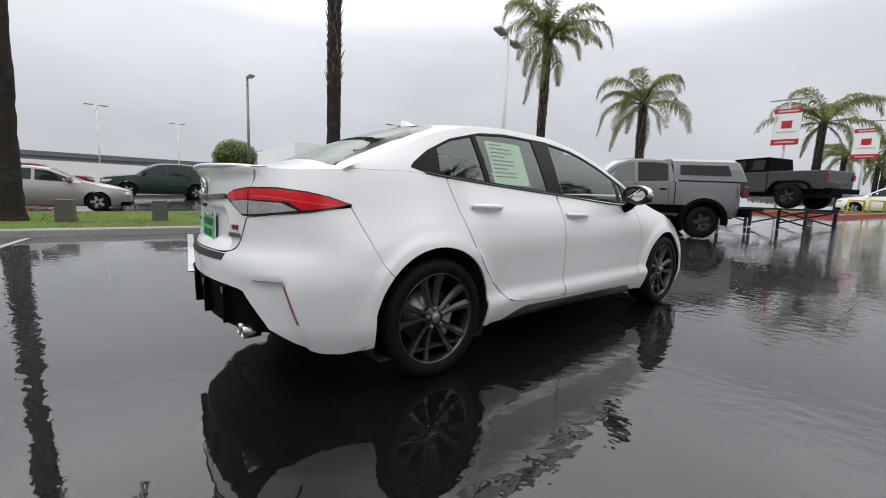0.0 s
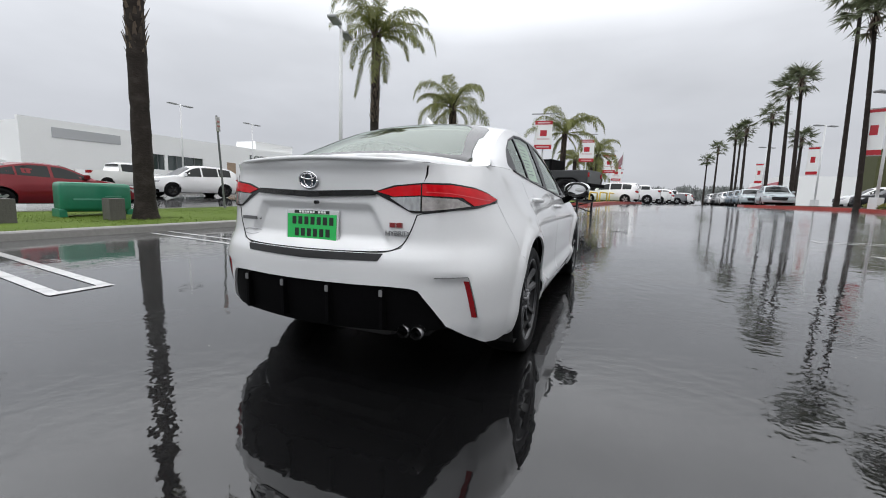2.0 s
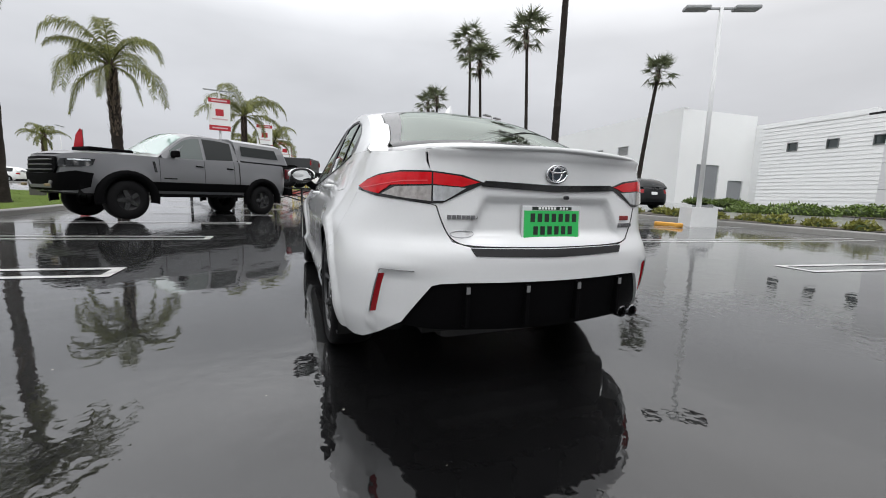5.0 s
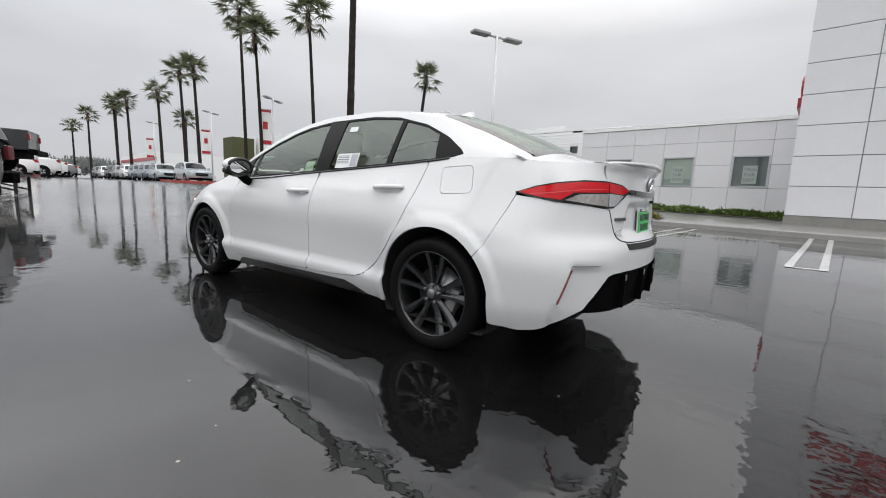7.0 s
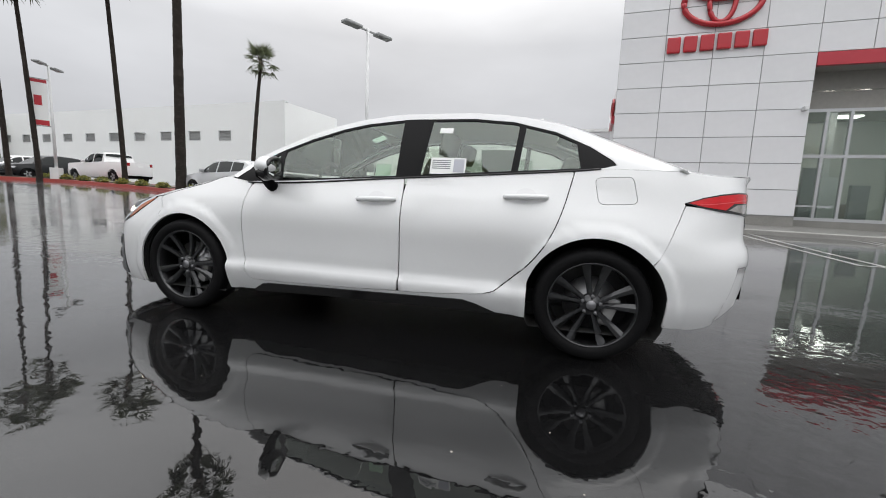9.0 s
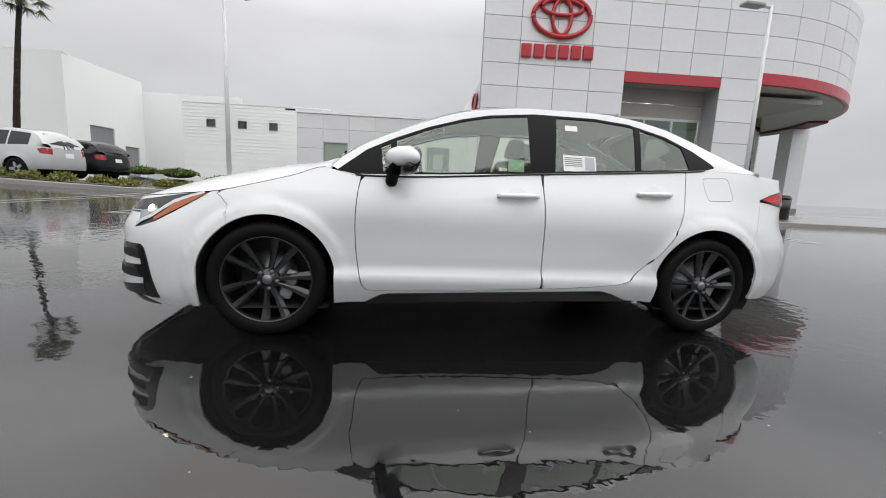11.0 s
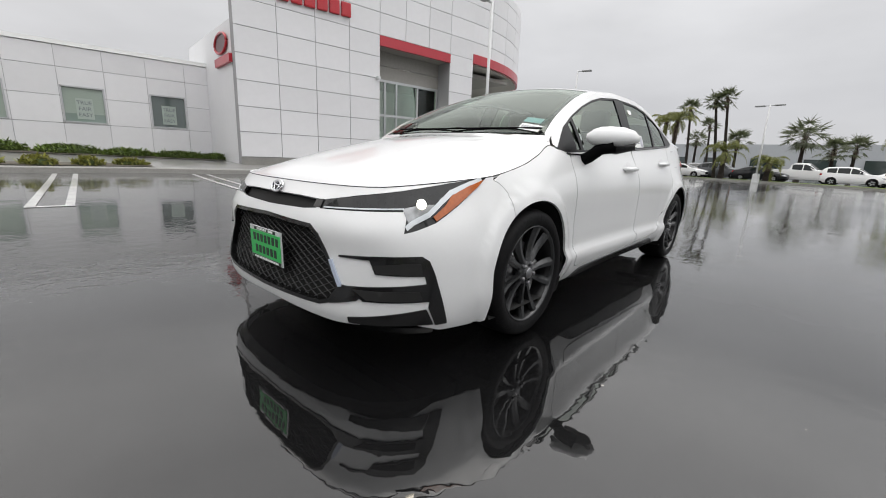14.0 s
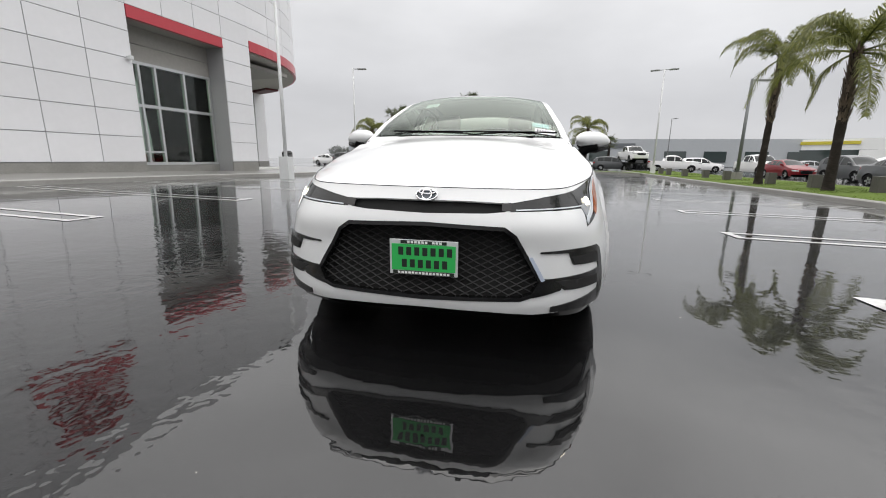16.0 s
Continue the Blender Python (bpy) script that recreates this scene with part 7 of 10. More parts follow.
def car_kit(kind):
    """The meshes of one body style: name, mesh, what it is made of, label."""
    sp = SPECS[kind]
    l, w, r = sp["l"], sp["w"], sp["r"]
    ref = [(l, 0), (l - 0.01, 0.45 * w), (l - 0.07, 0.72 * w), (l - 0.28, 0.93 * w), (l - 0.7, w), (0.5, w), (-l + 0.6, w), (-l + 0.22, 0.95 * w), (-l + 0.05, 0.78 * w), (-l, 0.4 * w), (-l, 0)]
    front_more = [0, 0, 0, -0.02, -0.05, -0.08] if kind != "pickup" else [0, 0, 0, 0.0, -0.01, -0.03]
    cols = [(l, [a + b for a, b in zip(sp["off"], front_more)]), (l - 0.4, [a + b * 0.8 for a, b in zip(sp["off"], front_more)]), (0.3, sp["off"]), (-l + 0.5, sp["off"]), (-l, [a * 0.5 for a in sp["off"]])]
    sh = Shell(ref, sp["zrows"], cols, sp["top"], sp["crown"], sp["rail"], [(x, r, r + 0.05, 0.02, 0.06) for x in sp["wheels"]])
    z0 = sp["zrows"][0]
    X2, F2, R2 = sh.sx, sh.sf, sh.sr
    xf, xr = sp["wheels"]
    ra = r + 0.045
    low = [(0.0, z0 + 0.02)] + [(X2(x), z) for x, z in [(xf + ra + 0.1, z0)] + arch_points(xf, r, ra, xf + ra * 0.98, xf - ra * 0.98, z0) + arch_points(xr, r, ra, xr + ra * 0.98, xr - ra * 0.98, z0) + [(xr - ra - 0.1, z0)]] + [(sh.end, z0 + 0.02)]
    up = [(s, float(sh.top_z(np.array([s]))[0])) for s in np.linspace(sh.end, 0, 60)]
    kit = []

    def add_pair(nm, pair, what, lab):
        for vf in pair:
            kit.append((nm, mesh_from(nm, *vf), what, lab))

    body = skin(sh.low, np.array(low + up), (), 0.11, 0, 0.02, (0, 0, 0.7), 0.09)
    kit.append(("body", mesh_from("body", *join(body, mirrored(body))), "paint", ""))
    edge = [(x, max(0.0, y)) for x, y in zip(sh.edge[::12, 0], sh.edge[::12, 1])]
    ex2 = lambda x: float(sh.rail_at(np.array([x]))[0][0])
    xs = np.arange(-l + 0.01, l - 0.005, 0.07)
    half_top = [(-l + 0.002, 0.0)] + [(x, ex2(x)) for x in xs] + [(l - 0.012, 0.0)]
    kit.append(("roof_and_bonnet", mesh_from("roof_and_bonnet", *skin(sh.top, both_y(half_top), (), 0.12, 0, 0, (0, 0, 0.7))), "paint", ""))
    rx0, rx1 = sp["rail"][0][0], sp["rail"][-1][0]
    ez = lambda x: float(np.interp(x, sh.edge[:, 0], sh.edge[:, 2]))
    rz = lambda x: float(sh.rail_at(np.array([x]))[1][0])
    sx = np.arange(rx0 + 0.02, rx1 - 0.01, 0.08)
    add_pair("cabin_side", outline_to_mesh(sh, [(x, ez(x)) for x in sx] + [(x, rz(x)) for x in sx[::-1]], 0, 0, 0.12, sh.side), "paint", "")
    for a, b in sp["panes"]:
        q = np.linspace(a, b, 8)
        poly = [(x, ez(x) + 0.025) for x in q] + [(x, max(rz(x) - 0.055, ez(x) + 0.05)) for x in q[::-1]]
        add_pair("side_window", outline_to_mesh(sh, poly, 0.004, 0, 0.2, sh.side), "glass", "")
    for nm, (a, b) in (("windscreen", sp["ws"]), ("rear_window", sp["rs"])):
        q = np.linspace(a, b, 6)
        h2 = [(a, 0.0)] + [(x, ex2(x) - 0.06) for x in q] + [(b, 0.0)]
        if kind == "suv" and nm == "rear_window":
            g = [(-2.235 + 0.235 * k / 4 + 0.07 * (y / 0.6) ** 2, y * (1 - 0.03 * k), 1.20 + 0.33 * k / 4) for k in range(5) for y in (-0.60, -0.4, -0.2, 0.0, 0.2, 0.4, 0.60)]
            kit.append((nm, mesh_from(nm, g, [(i * 7 + j, i * 7 + j + 1, i * 7 + j + 8, i * 7 + j + 7) for i in range(4) for j in range(6)]), "glass", ""))
            continue
        kit.append((nm, mesh_from(nm, *skin(sh.top, both_y(h2), (), 0.15, 0.005, 0, (0, 0, 0.7))), "glass", ""))
    zf = float(sh.top_z(np.array([0.0]))[0])
    zb = float(sh.top_z(np.array([sh.end]))[0])
    add_pair("head_lamp", outline_to_mesh(sh, [(F2(0.55 * w), zf - 0.13), (F2(0.58 * w), zf - 0.02), (X2(l - 0.3), zf + 0.01), (X2(l - 0.42), zf + 0.01), (X2(l - 0.3), zf - 0.10)], 0.006, 0.02), "lamp", "clear head lamp")
    add_pair("tail_lamp", outline_to_mesh(sh, [(R2(0.62 * w), zb - 0.22), (R2(0.60 * w), zb - 0.03), (X2(-l + 0.16), zb - 0.02), (X2(-l + 0.30), zb - 0.06), (X2(-l + 0.2), zb - 0.2)], 0.006, 0.02), "red", "red tail lamp")
    g1 = both([(0.0, zf - 0.30), (F2(0.42 * w), zf - 0.28), (F2(0.5 * w), zf - 0.06), (0.0, zf - 0.05)], 0.0)
    kit.append(("grille", mesh_from("grille", *skin(sh.low, g1, (), 0.15, 0.006, 0.02, (0, 0, 0.7))), "black", ""))
    for nm, ab, zz in (("front_bumper", 0.0, z0), ("rear_bumper", sh.end, z0)):
        sg = 1 if nm == "front_bumper" else -1
        o = [(ab, zz - 0.02), (X2(sg * (l - 0.35)), zz - 0.01), (X2(sg * (l - 0.33)), zz + 0.13), (ab, zz + 0.14)]
        kit.append((nm, mesh_from(nm, *skin(sh.low, both(o, ab), (), 0.12, 0.008, 0.03, (0, 0, 0.7))), "dark", ""))
    p1 = [(sh.end - 0.16, zb - 0.30), (sh.end - 0.16, zb - 0.15), (sh.end, zb - 0.15), (sh.end, zb - 0.30)]
    kit.append(("number_plate", mesh_from("number_plate", *skin(sh.low, both(p1[:2], sh.end), (), 0.2, 0.012, 0.01, (0, 0, 0.7))), "plate", "plain number plate"))
    for nm, x in (("door_mirror", rx1 - 0.32),):
        y = ex2(x) + 0.10
        for ya, yb in ((y, y + 0.2), (-y - 0.2, -y)):
            bm = boxes([(x - 0.06, x + 0.06, ya, yb, ez(x) + 0.04, ez(x) + 0.19)], 0.03)
            me = bpy.data.meshes.new(nm)
            bm.to_mesh(me)
            bm.free()
            kit.append((nm, me, "paint", ""))
    bm = boxes([(-l + 0.25, l - 0.25, -w + 0.16, w - 0.16, z0 - 0.03, z0 + 0.25), (xf - ra, xf + ra, -w + 0.25, w - 0.25, z0, zf - 0.08), (xr - ra, xr + ra, -w + 0.25, w - 0.25, z0, zb - 0.12)])
    me = bpy.data.meshes.new("underbody")
    bm.to_mesh(me)
    bm.free()
    kit.append(("underbody", me, "cavity", ""))
    rf = 0.52 if kind == "pickup" else 0.62
    v, f = lathe([(r * rf, 0.10), (r * (rf + 0.08), 0.115), (r * 0.93, 0.11), (r, 0.07), (r, -0.09), (r * 0.9, -0.12), (r * rf, -0.1)], 28)
    tyre = mesh_from("tyre", v, f)
    v, f = lathe([(r * (rf + 0.04), 0.10), (r * (rf - 0.02), 0.085), (r * (rf - 0.06), 0.05), (r * 0.2, 0.06), (r * 0.16, 0.09), (0, 0.09)], 28)
    rim = mesh_from("rim", v, f)
    spoke = mesh_from("spoke", [(r * 0.14, 0.094, -0.045), (r * 0.14, 0.094, 0.045), (r * (rf + 0.01), 0.094, 0.035), (r * (rf + 0.01), 0.094, -0.035), (r * 0.14, 0.06, -0.05), (r * 0.14, 0.06, 0.05), (r * (rf + 0.01), 0.06, 0.04), (r * (rf + 0.01), 0.06, -0.04)],
                      [(0, 1, 2, 3), (0, 4, 5, 1), (3, 2, 6, 7), (0, 3, 7, 4), (1, 5, 6, 2)], False)
    return dict(kit=kit, tyre=tyre, rim=rim, spoke=spoke, sp=sp, sh=sh)


KITS = {k: car_kit(k) for k in SPECS}


def slot(ob, material):
    if not ob.data.materials:
        ob.data.materials.append(material)
    ob.material_slots[0].link = "OBJECT"
    ob.material_slots[0].material = material
    return ob


def vehicle(kind, x, y, heading, paint_mat, label, rim_mat=None, scale=(1, 1, 1), lift=0.0, name=None, wheel_scale=1.0, raised=0.0, skip=(), group="parked vehicles"):
    """A parked vehicle that faces the heading, in degrees from the world's x."""
    k = KITS[kind]
    ob = thing(name or {"sedan": "sedan_car", "suv": "suv_car", "pickup": "pickup_truck"}[kind], stand(x, y, heading, lift), label, {"sedan": "car", "suv": "car", "pickup": "pickup truck"}[kind], group)
    use = dict(paint=paint_mat, glass=M_FARGLASS, lamp=M_CLEAR_LENS, red=M_DKRED_LENS, black=M_BLACK, dark=M_DARK, plate=M_PAPER, cavity=M_CAVITY)
    S3 = Matrix.Translation((0, 0, raised)) @ Matrix.Diagonal((*scale, 1))
    for nm, me, what, lab in k["kit"]:
        if nm not in skip:
            slot(place(nm, me, None, ob, lab, S3), use[what])
    sp = k["sp"]
    for wx in sp["wheels"]:
        for s in (1, -1):
            wz = sp["r"] * wheel_scale
            m = pose(wx * scale[0], s * (sp["w"] - 0.12) * scale[1], wz, 0, 0, 0 if s > 0 else 180) @ Matrix.Scale(wheel_scale, 4)
            w_ob = slot(place("wheel", k["rim"], None, ob, "", m), M_RIM_IN)
            slot(place("tyre", k["tyre"], None, w_ob), M_TYRE)
            for i in range(5):
                slot(place("spoke", k["spoke"], None, w_ob, "", Matrix.Rotation(2 * math.pi * i / 5, 4, "Y")), rim_mat or M_RIM2)
    return ob


# beside the verge and across the street
vehicle("sedan", -4.2, 16.6, -3, M_CHAMP, "champagne silver sedan parked along the street")
vehicle("sedan", 3.6, 15.9, -4, M_RED, "dark red sedan parked along the street")
vehicle("suv", -0.4, 23.0, 181, M_DKGREEN, "dark green older off-roader with silver cladding", scale=(1.06, 1.0, 1.05))
vehicle("suv", 11.6, 20.2, 170, M_WHITE2, "white compact off-roader with black wheels", M_RIM)
vehicle("sedan", 19.4, 20.5, 178, M_BLACKP, "black sedan parked across the street")
vehicle("suv", 25.4, 20.6, 178, M_BLACKP, "black off-roader parked across the street", scale=(1.05, 1, 1.08))
vehicle("pickup", 14.5, 31.0, 0, M_WHITE2, "white crew-cab pickup in the lot across the street")
vehicle("suv", 30.0, 31.0, 20, M_WHITE2, "white off-roader in the lot across the street")
for i, (x, y, h, kd, mt, lb) in enumerate([
        (34, 30.5, 5, "suv", M_BLACKP, "dark off-roader in the lot across the street"), (40, 30, 80, "sedan", M_GREYP, "dark grey sedan in the lot across the street"), (44, 30, 80, "suv", M_GREYP, "grey off-roader in the lot across the street"),
        (48, 30, 80, "suv", M_WHITE2, "white off-roader in the lot across the street"), (52, 30, 80, "sedan", M_WHITE2, "white sedan in the lot across the street"), (56, 30, 80, "suv", M_WHITE2, "white off-roader in the lot across the street"),
        (60, 29, 80, "suv", M_DKGREEN, "dark green off-roader in the lot across the street"), (-6, 34, 0, "pickup", M_RED, "dark red pickup in the lot across the street"), (4, 36, 0, "sedan", M_WHITE2, "white sedan in the lot across the street"),
        (9, 36, 0, "sedan", M_WHITE2, "white sedan in the lot across the street"), (-14, 33, 0, "suv", M_WHITE2, "white off-roader in the lot across the street"), (-27, 21.5, 0, "suv", M_GREYP, "dark grey off-roader parked along the street"),
        (-17.5, 17.4, 0, "sedan", M_GREYP, "dark grey sedan parked along the street"), (-33, 21, 0, "sedan", M_RED, "red sedan parked along the street"), (-39, 22, 0, "pickup", M_WHITE2, "white pickup parked along the street"),
        (-30, 27, 90, "suv", M_WHITE2, "white off-roader across the street"), (-36, 28, 90, "sedan", M_WHITE2, "white sedan across the street"), (-42, 28, 90, "sedan", M_SILVER, "silver sedan across the street"), (-24, 27, 90, "suv", M_BLACKP, "black off-roader across the street")]):
    vehicle(kd, x, y, h, mt, lb)
# east rows
for i in range(7):
    vehicle("pickup" if i % 3 else "suv", 32.8 + i * 5.6, -0.6 - 1.45 * i, 84, M_WHITE2 if i != 4 else M_SILVER, ("white pickup in the sales row" if i % 3 else "white off-roader in the sales row") if i != 4 else "silver pickup in the sales row")
for i in range(7):
    vehicle("suv" if i % 2 else "sedan", 74 + i * 6.0, -10.6 - 0.9 * i, 84, (M_GREYP, M_BLACKP, M_WHITE2)[i % 3], ("grey sedan in the sales row", "black off-roader in the sales row", "white sedan in the sales row")[i % 3])
vehicle("suv", 32.6, -11.6, 172, M_PALE, "pale silver-blue crossover parked by the island", scale=(1.04, 1, 0.95))
for i, mt in enumerate((M_PALE, M_BLUEP, M_BLUEP, M_WHITE2, M_SILVER, M_BLACKP, M_WHITE2, M_GREYP)):
    lb = {0: "pale silver crossover in the sales row", 1: "slate blue crossover in the sales row", 2: "slate blue crossover in the sales row", 3: "white crossover in the sales row", 4: "silver crossover in the sales row", 5: "black crossover in the sales row", 6: "white crossover in the sales row", 7: "grey crossover in the sales row"}[i]
    vehicle("suv", 39 + i * 3.6, -11.8 - 0.25 * i, 172, mt, lb, scale=(1.0, 1, 0.92))
vehicle("pickup", 26.0, -17.6, -6, M_WHITE2, "white pickup with a dark bed cap by the palms")
vehicle("suv", 32.5, -18.2, 84, M_BLACKP, "black off-roader by the palms")
vehicle("suv", 36.0, -18.6, 84, M_WHITE2, "white off-roader by the palms")
vehicle("suv", 13.3, -13.4, -10, M_BRIGHT, "silver compact off-roader parked by the bed", scale=(1.0, 0.98, 1.0))
vehicle("suv", 13.1, -15.7, -10, M_BLACKP, "black estate car parked by the bed", scale=(1.02, 0.97, 0.88))
# west rows
for i in range(15):
    kd, mt, lb = [("sedan", M_WHITE2, "white sedan in the far row"), ("suv", M_GREYP, "dark grey off-roader in the far row"), ("sedan", M_BLACKP, "black sedan in the far row"), ("pickup", M_WHITE2, "white pickup in the far row"), ("suv", M_WHITE2, "white off-roader in the far row")][i % 5]
    vehicle(kd, -50.5 + (i % 2), -26 + i * 3.4, 80, mt, lb)
for i in range(8):
    kd, mt, lb = [("suv", M_SILVER, "silver off-roader in the far row"), ("sedan", M_GREYP, "grey sedan in the far row"), ("sedan", M_RED, "red sedan in the far row")][i % 3]
    vehicle(kd, -62, -32 + i * 3.6, 10, mt, lb)

# the silver pickup with its cap, high on its springs
M_PEWTER = paint("pewter_silver_paint", (0.155, 0.158, 0.165), 0.35, 0.8, 0.35)
RAISE = 0.22
UP = Matrix.Translation((0, 0, RAISE))
ram = vehicle("pickup", 9.5, 3.7, 133.5, M_PEWTER, "silver crew-cab pickup with black arches and bed cap", M_RIM, scale=(1.03, 1.02, 1.03), lift=0.0, wheel_scale=1.12, raised=RAISE, group="", skip=("head_lamp", "grille", "front_bumper", "tail_lamp", "rear_bumper"))
sh_p = KITS["pickup"]["sh"]
v, f = [], []
sec = [(-0.92, 1.30), (-0.86, 1.60), (-0.78, 1.80), (-0.55, 1.88), (0.0, 1.90), (0.55, 1.88), (0.78, 1.80), (0.86, 1.60), (0.92, 1.30)]
for x, k in ((-2.86, 0.97), (-2.80, 1.0), (-1.02, 1.0), (-0.99, 0.99)):
    for y, z in sec:
        v.append((x + (0.35 * (z - 1.3) if x < -2 else 0), y * k, 1.31 + (z - 1.31) * k))
n = len(sec)
f = [(i * n + j, i * n + j + 1, (i + 1) * n + j + 1, (i + 1) * n + j) for i in range(3) for j in range(n - 1)] + [tuple(range(n)), tuple(range(3 * n, 4 * n))]
cap = place("bed_cap", mesh_from("bed_cap", v, f, False), M_PEWTER, ram, "silver bed cap with dark side window", UP @ Matrix.Diagonal((1.02, 1.02, 1.045, 1)))
for s in (1, -1):
    q = [(-2.45, s * 0.902, 1.44), (-1.15, s * 0.902, 1.44), (-1.15, s * 0.845, 1.70), (-2.36, s * 0.845, 1.70)]
    place("cap_window", mesh_from("cap_window", [(a, b + s * 0.006, c) for a, b, c in q], [(0, 1, 2, 3)[::s]], False), M_FARGLASS, cap)
    for wx in (1.78 * 1.03, -1.78 * 1.03):
        av, af = [], []
        for k in range(17):
            a = math.pi * (k / 16) * 1.12 - 0.19
            for rr, yy in ((0.48, 0.95), (0.50, 1.07), (0.635, 1.06), (0.65, 0.95)):
                av.append((wx + rr * math.cos(a), s * yy, 0.47 + rr * math.sin(a)))
        for k in range(16):
            for j in range(3):
                af.append((k * 4 + j, k * 4 + j + 1, (k + 1) * 4 + j + 1, (k + 1) * 4 + j))
        place("wheel_arch", mesh_from("wheel_arch", av, af), M_DARK, ram, "black plastic wheel arch")
    part("side_step", boxes([(-1.1, 1.15, s * 0.98 - 0.06, s * 0.98 + 0.06, 0.52, 0.60)], 0.02), M_DARK, ram)
SR = UP @ Matrix.Diagonal((1.03, 1.02, 1.03, 1))


def on_ram(name, poly, material, proud, rim=0.0, label="", lift=None, step=0.12):
    for vf in outline_to_mesh(sh_p, poly, proud, rim, step, lift):
        place(name, mesh_from(name, *vf), material, ram, label, SR)


XP, FP = sh_p.sx, sh_p.sf
zr_ = lambda x: float(np.interp(x, sh_p.edge[:, 0], sh_p.edge[:, 2]))
for seam in (1.10, 0.0, -0.86):
    on_ram("door_seam", [(XP(seam - 0.006), 0.60), (XP(seam - 0.006), zr_(seam) - 0.004), (XP(seam + 0.006), zr_(seam) - 0.004), (XP(seam + 0.006), 0.60)], M_CAVITY, 0.003)
on_ram("bed_seam", [(XP(-1.035), 0.62), (XP(-1.035), 1.26), (XP(-1.005), 1.26), (XP(-1.005), 0.62)], M_CAVITY, 0.003)
for xh in (0.14, -0.72):
    on_ram("door_handle", [(XP(xh - 0.09), 1.045), (XP(xh - 0.09), 1.075), (XP(xh + 0.09), 1.08), (XP(xh + 0.09), 1.05)], M_DARK, 0.03, 0.03, "black door handle")
on_ram("lower_cladding", [(XP(1.32), 0.44), (XP(1.32), 0.64), (XP(-1.32), 0.66), (XP(-1.32), 0.44)], M_DARK, 0.012, 0.02, "black lower body cladding")
on_ram("fender_vent", [(XP(1.22), 0.86), (XP(1.25), 1.10), (XP(1.20), 1.10), (XP(1.16), 0.86)], M_BLACK, 0.008, 0.01)
on_ram("name_bars", [(XP(1.02), 0.72), (XP(1.02), 0.745), (XP(0.72), 0.745), (XP(0.72), 0.72)], M_BLACK, 0.006)
on_ram("lamp_housing", [(FP(0.52), 0.86), (FP(0.52), 1.02), (XP(2.52), 1.05), (XP(2.34), 1.05), (XP(2.40), 0.92), (XP(2.58), 0.88)], M_HEADLENS, 0.02, 0.03, "dark slim head lamp")
on_ram("lamp_brow", [(XP(2.72), 1.0), (XP(2.72), 1.03), (XP(2.42), 1.035), (XP(2.42), 1.01)], M_DRL, 0.026, 0.004)
gr = both([(0.0, 0.74), (FP(0.50), 0.74), (FP(0.58), 0.86), (FP(0.54), 1.06), (0.0, 1.07)], 0.0)
place("bull_grille", mesh_from("bull_grille", *skin(sh_p.low, gr, (), 0.12, 0.045, 0.05, (0, 0, 0.7))), M_DARK, ram, "tall black grille", SR)
for zb in (0.80, 0.90, 1.0):
    tv, tf = tube([tuple(np.array(q) * [1.03, 1.02, 1.03] + [0.055, 0, RAISE]) for q in sh_p.low(np.linspace(FP(-0.5), FP(0.5), 9), np.full(9, zb))], 0.018, 6)
    place("grille_bar", mesh_from("grille_bar", tv, tf), M_GRAPH, ram)
bp_ = both([(0.0, 0.42), (FP(0.6), 0.42), (XP(2.62), 0.44), (XP(2.45), 0.50), (XP(2.40), 0.76), (XP(2.62), 0.80), (FP(0.6), 0.74), (0.0, 0.73)], 0.0)
place("steel_bumper", mesh_from("steel_bumper", *skin(sh_p.low, bp_, (), 0.12, 0.075, 0.08, (0, 0, 0.7))), M_DARK, ram, "heavy black front bumper", SR)
place("skid_plate", mesh_from("skid_plate", *skin(sh_p.low, both([(0.0, 0.47), (FP(0.42), 0.47), (FP(0.5), 0.58), (FP(0.44), 0.60), (FP(0.36), 0.52), (0.0, 0.52)], 0.0), (), 0.1, 0.09, 0.03, (0, 0, 0.7))), mat("dull_silver_plate", (0.30, 0.30, 0.31), rough=0.45, metal=0.6), ram, "dull silver skid plate", SR)
for s in (1, -1):
    part("corner_lamp", boxes([(-2.955, -2.80, s * 0.935 - 0.055, s * 0.935 + 0.055, 0.92 + RAISE, 1.23 + RAISE)], 0.03), mat("smoked_red_lens", (0.10, 0.006, 0.010), rough=0.15, coat=0.4), ram, "upright red tail lamp")
part("step_bumper", boxes([(-3.06, -2.86, -0.98, 0.98, 0.62, 0.86)], 0.03), M_DARK, ram, "black rear step bumper")
part("bonnet_scoop", boxes([(1.35, 2.25, -0.36, 0.36, 1.30 + RAISE, 1.385 + RAISE)], 0.03), M_DARK, ram)
for s in (1, -1):
    part("tow_hook", boxes([(3.02, 3.10, s * 0.5 - 0.05, s * 0.5 + 0.05, 0.70, 0.76)], 0.02), mat("hook_brass", (0.35, 0.28, 0.16), rough=0.4, metal=0.8), ram)
for ob in list(ram.children):
    if ob.name.split(".")[0] == "door_mirror":
        ob.material_slots[0].material = M_DARK
    elif ob.name.split(".")[0] == "windscreen":
        ob.material_slots[0].material = mat("pale_green_screen", (0.20, 0.30, 0.27), rough=0.04, coat=1.0, spec=0.8)
    elif ob.name.split(".")[0] == "side_window" and max(q.co.x for q in ob.data.vertices) > 0.5:
        ob.material_slots[0].material = mat("grey_green_pane", (0.035, 0.055, 0.05), rough=0.04, coat=1.0, spec=0.6)

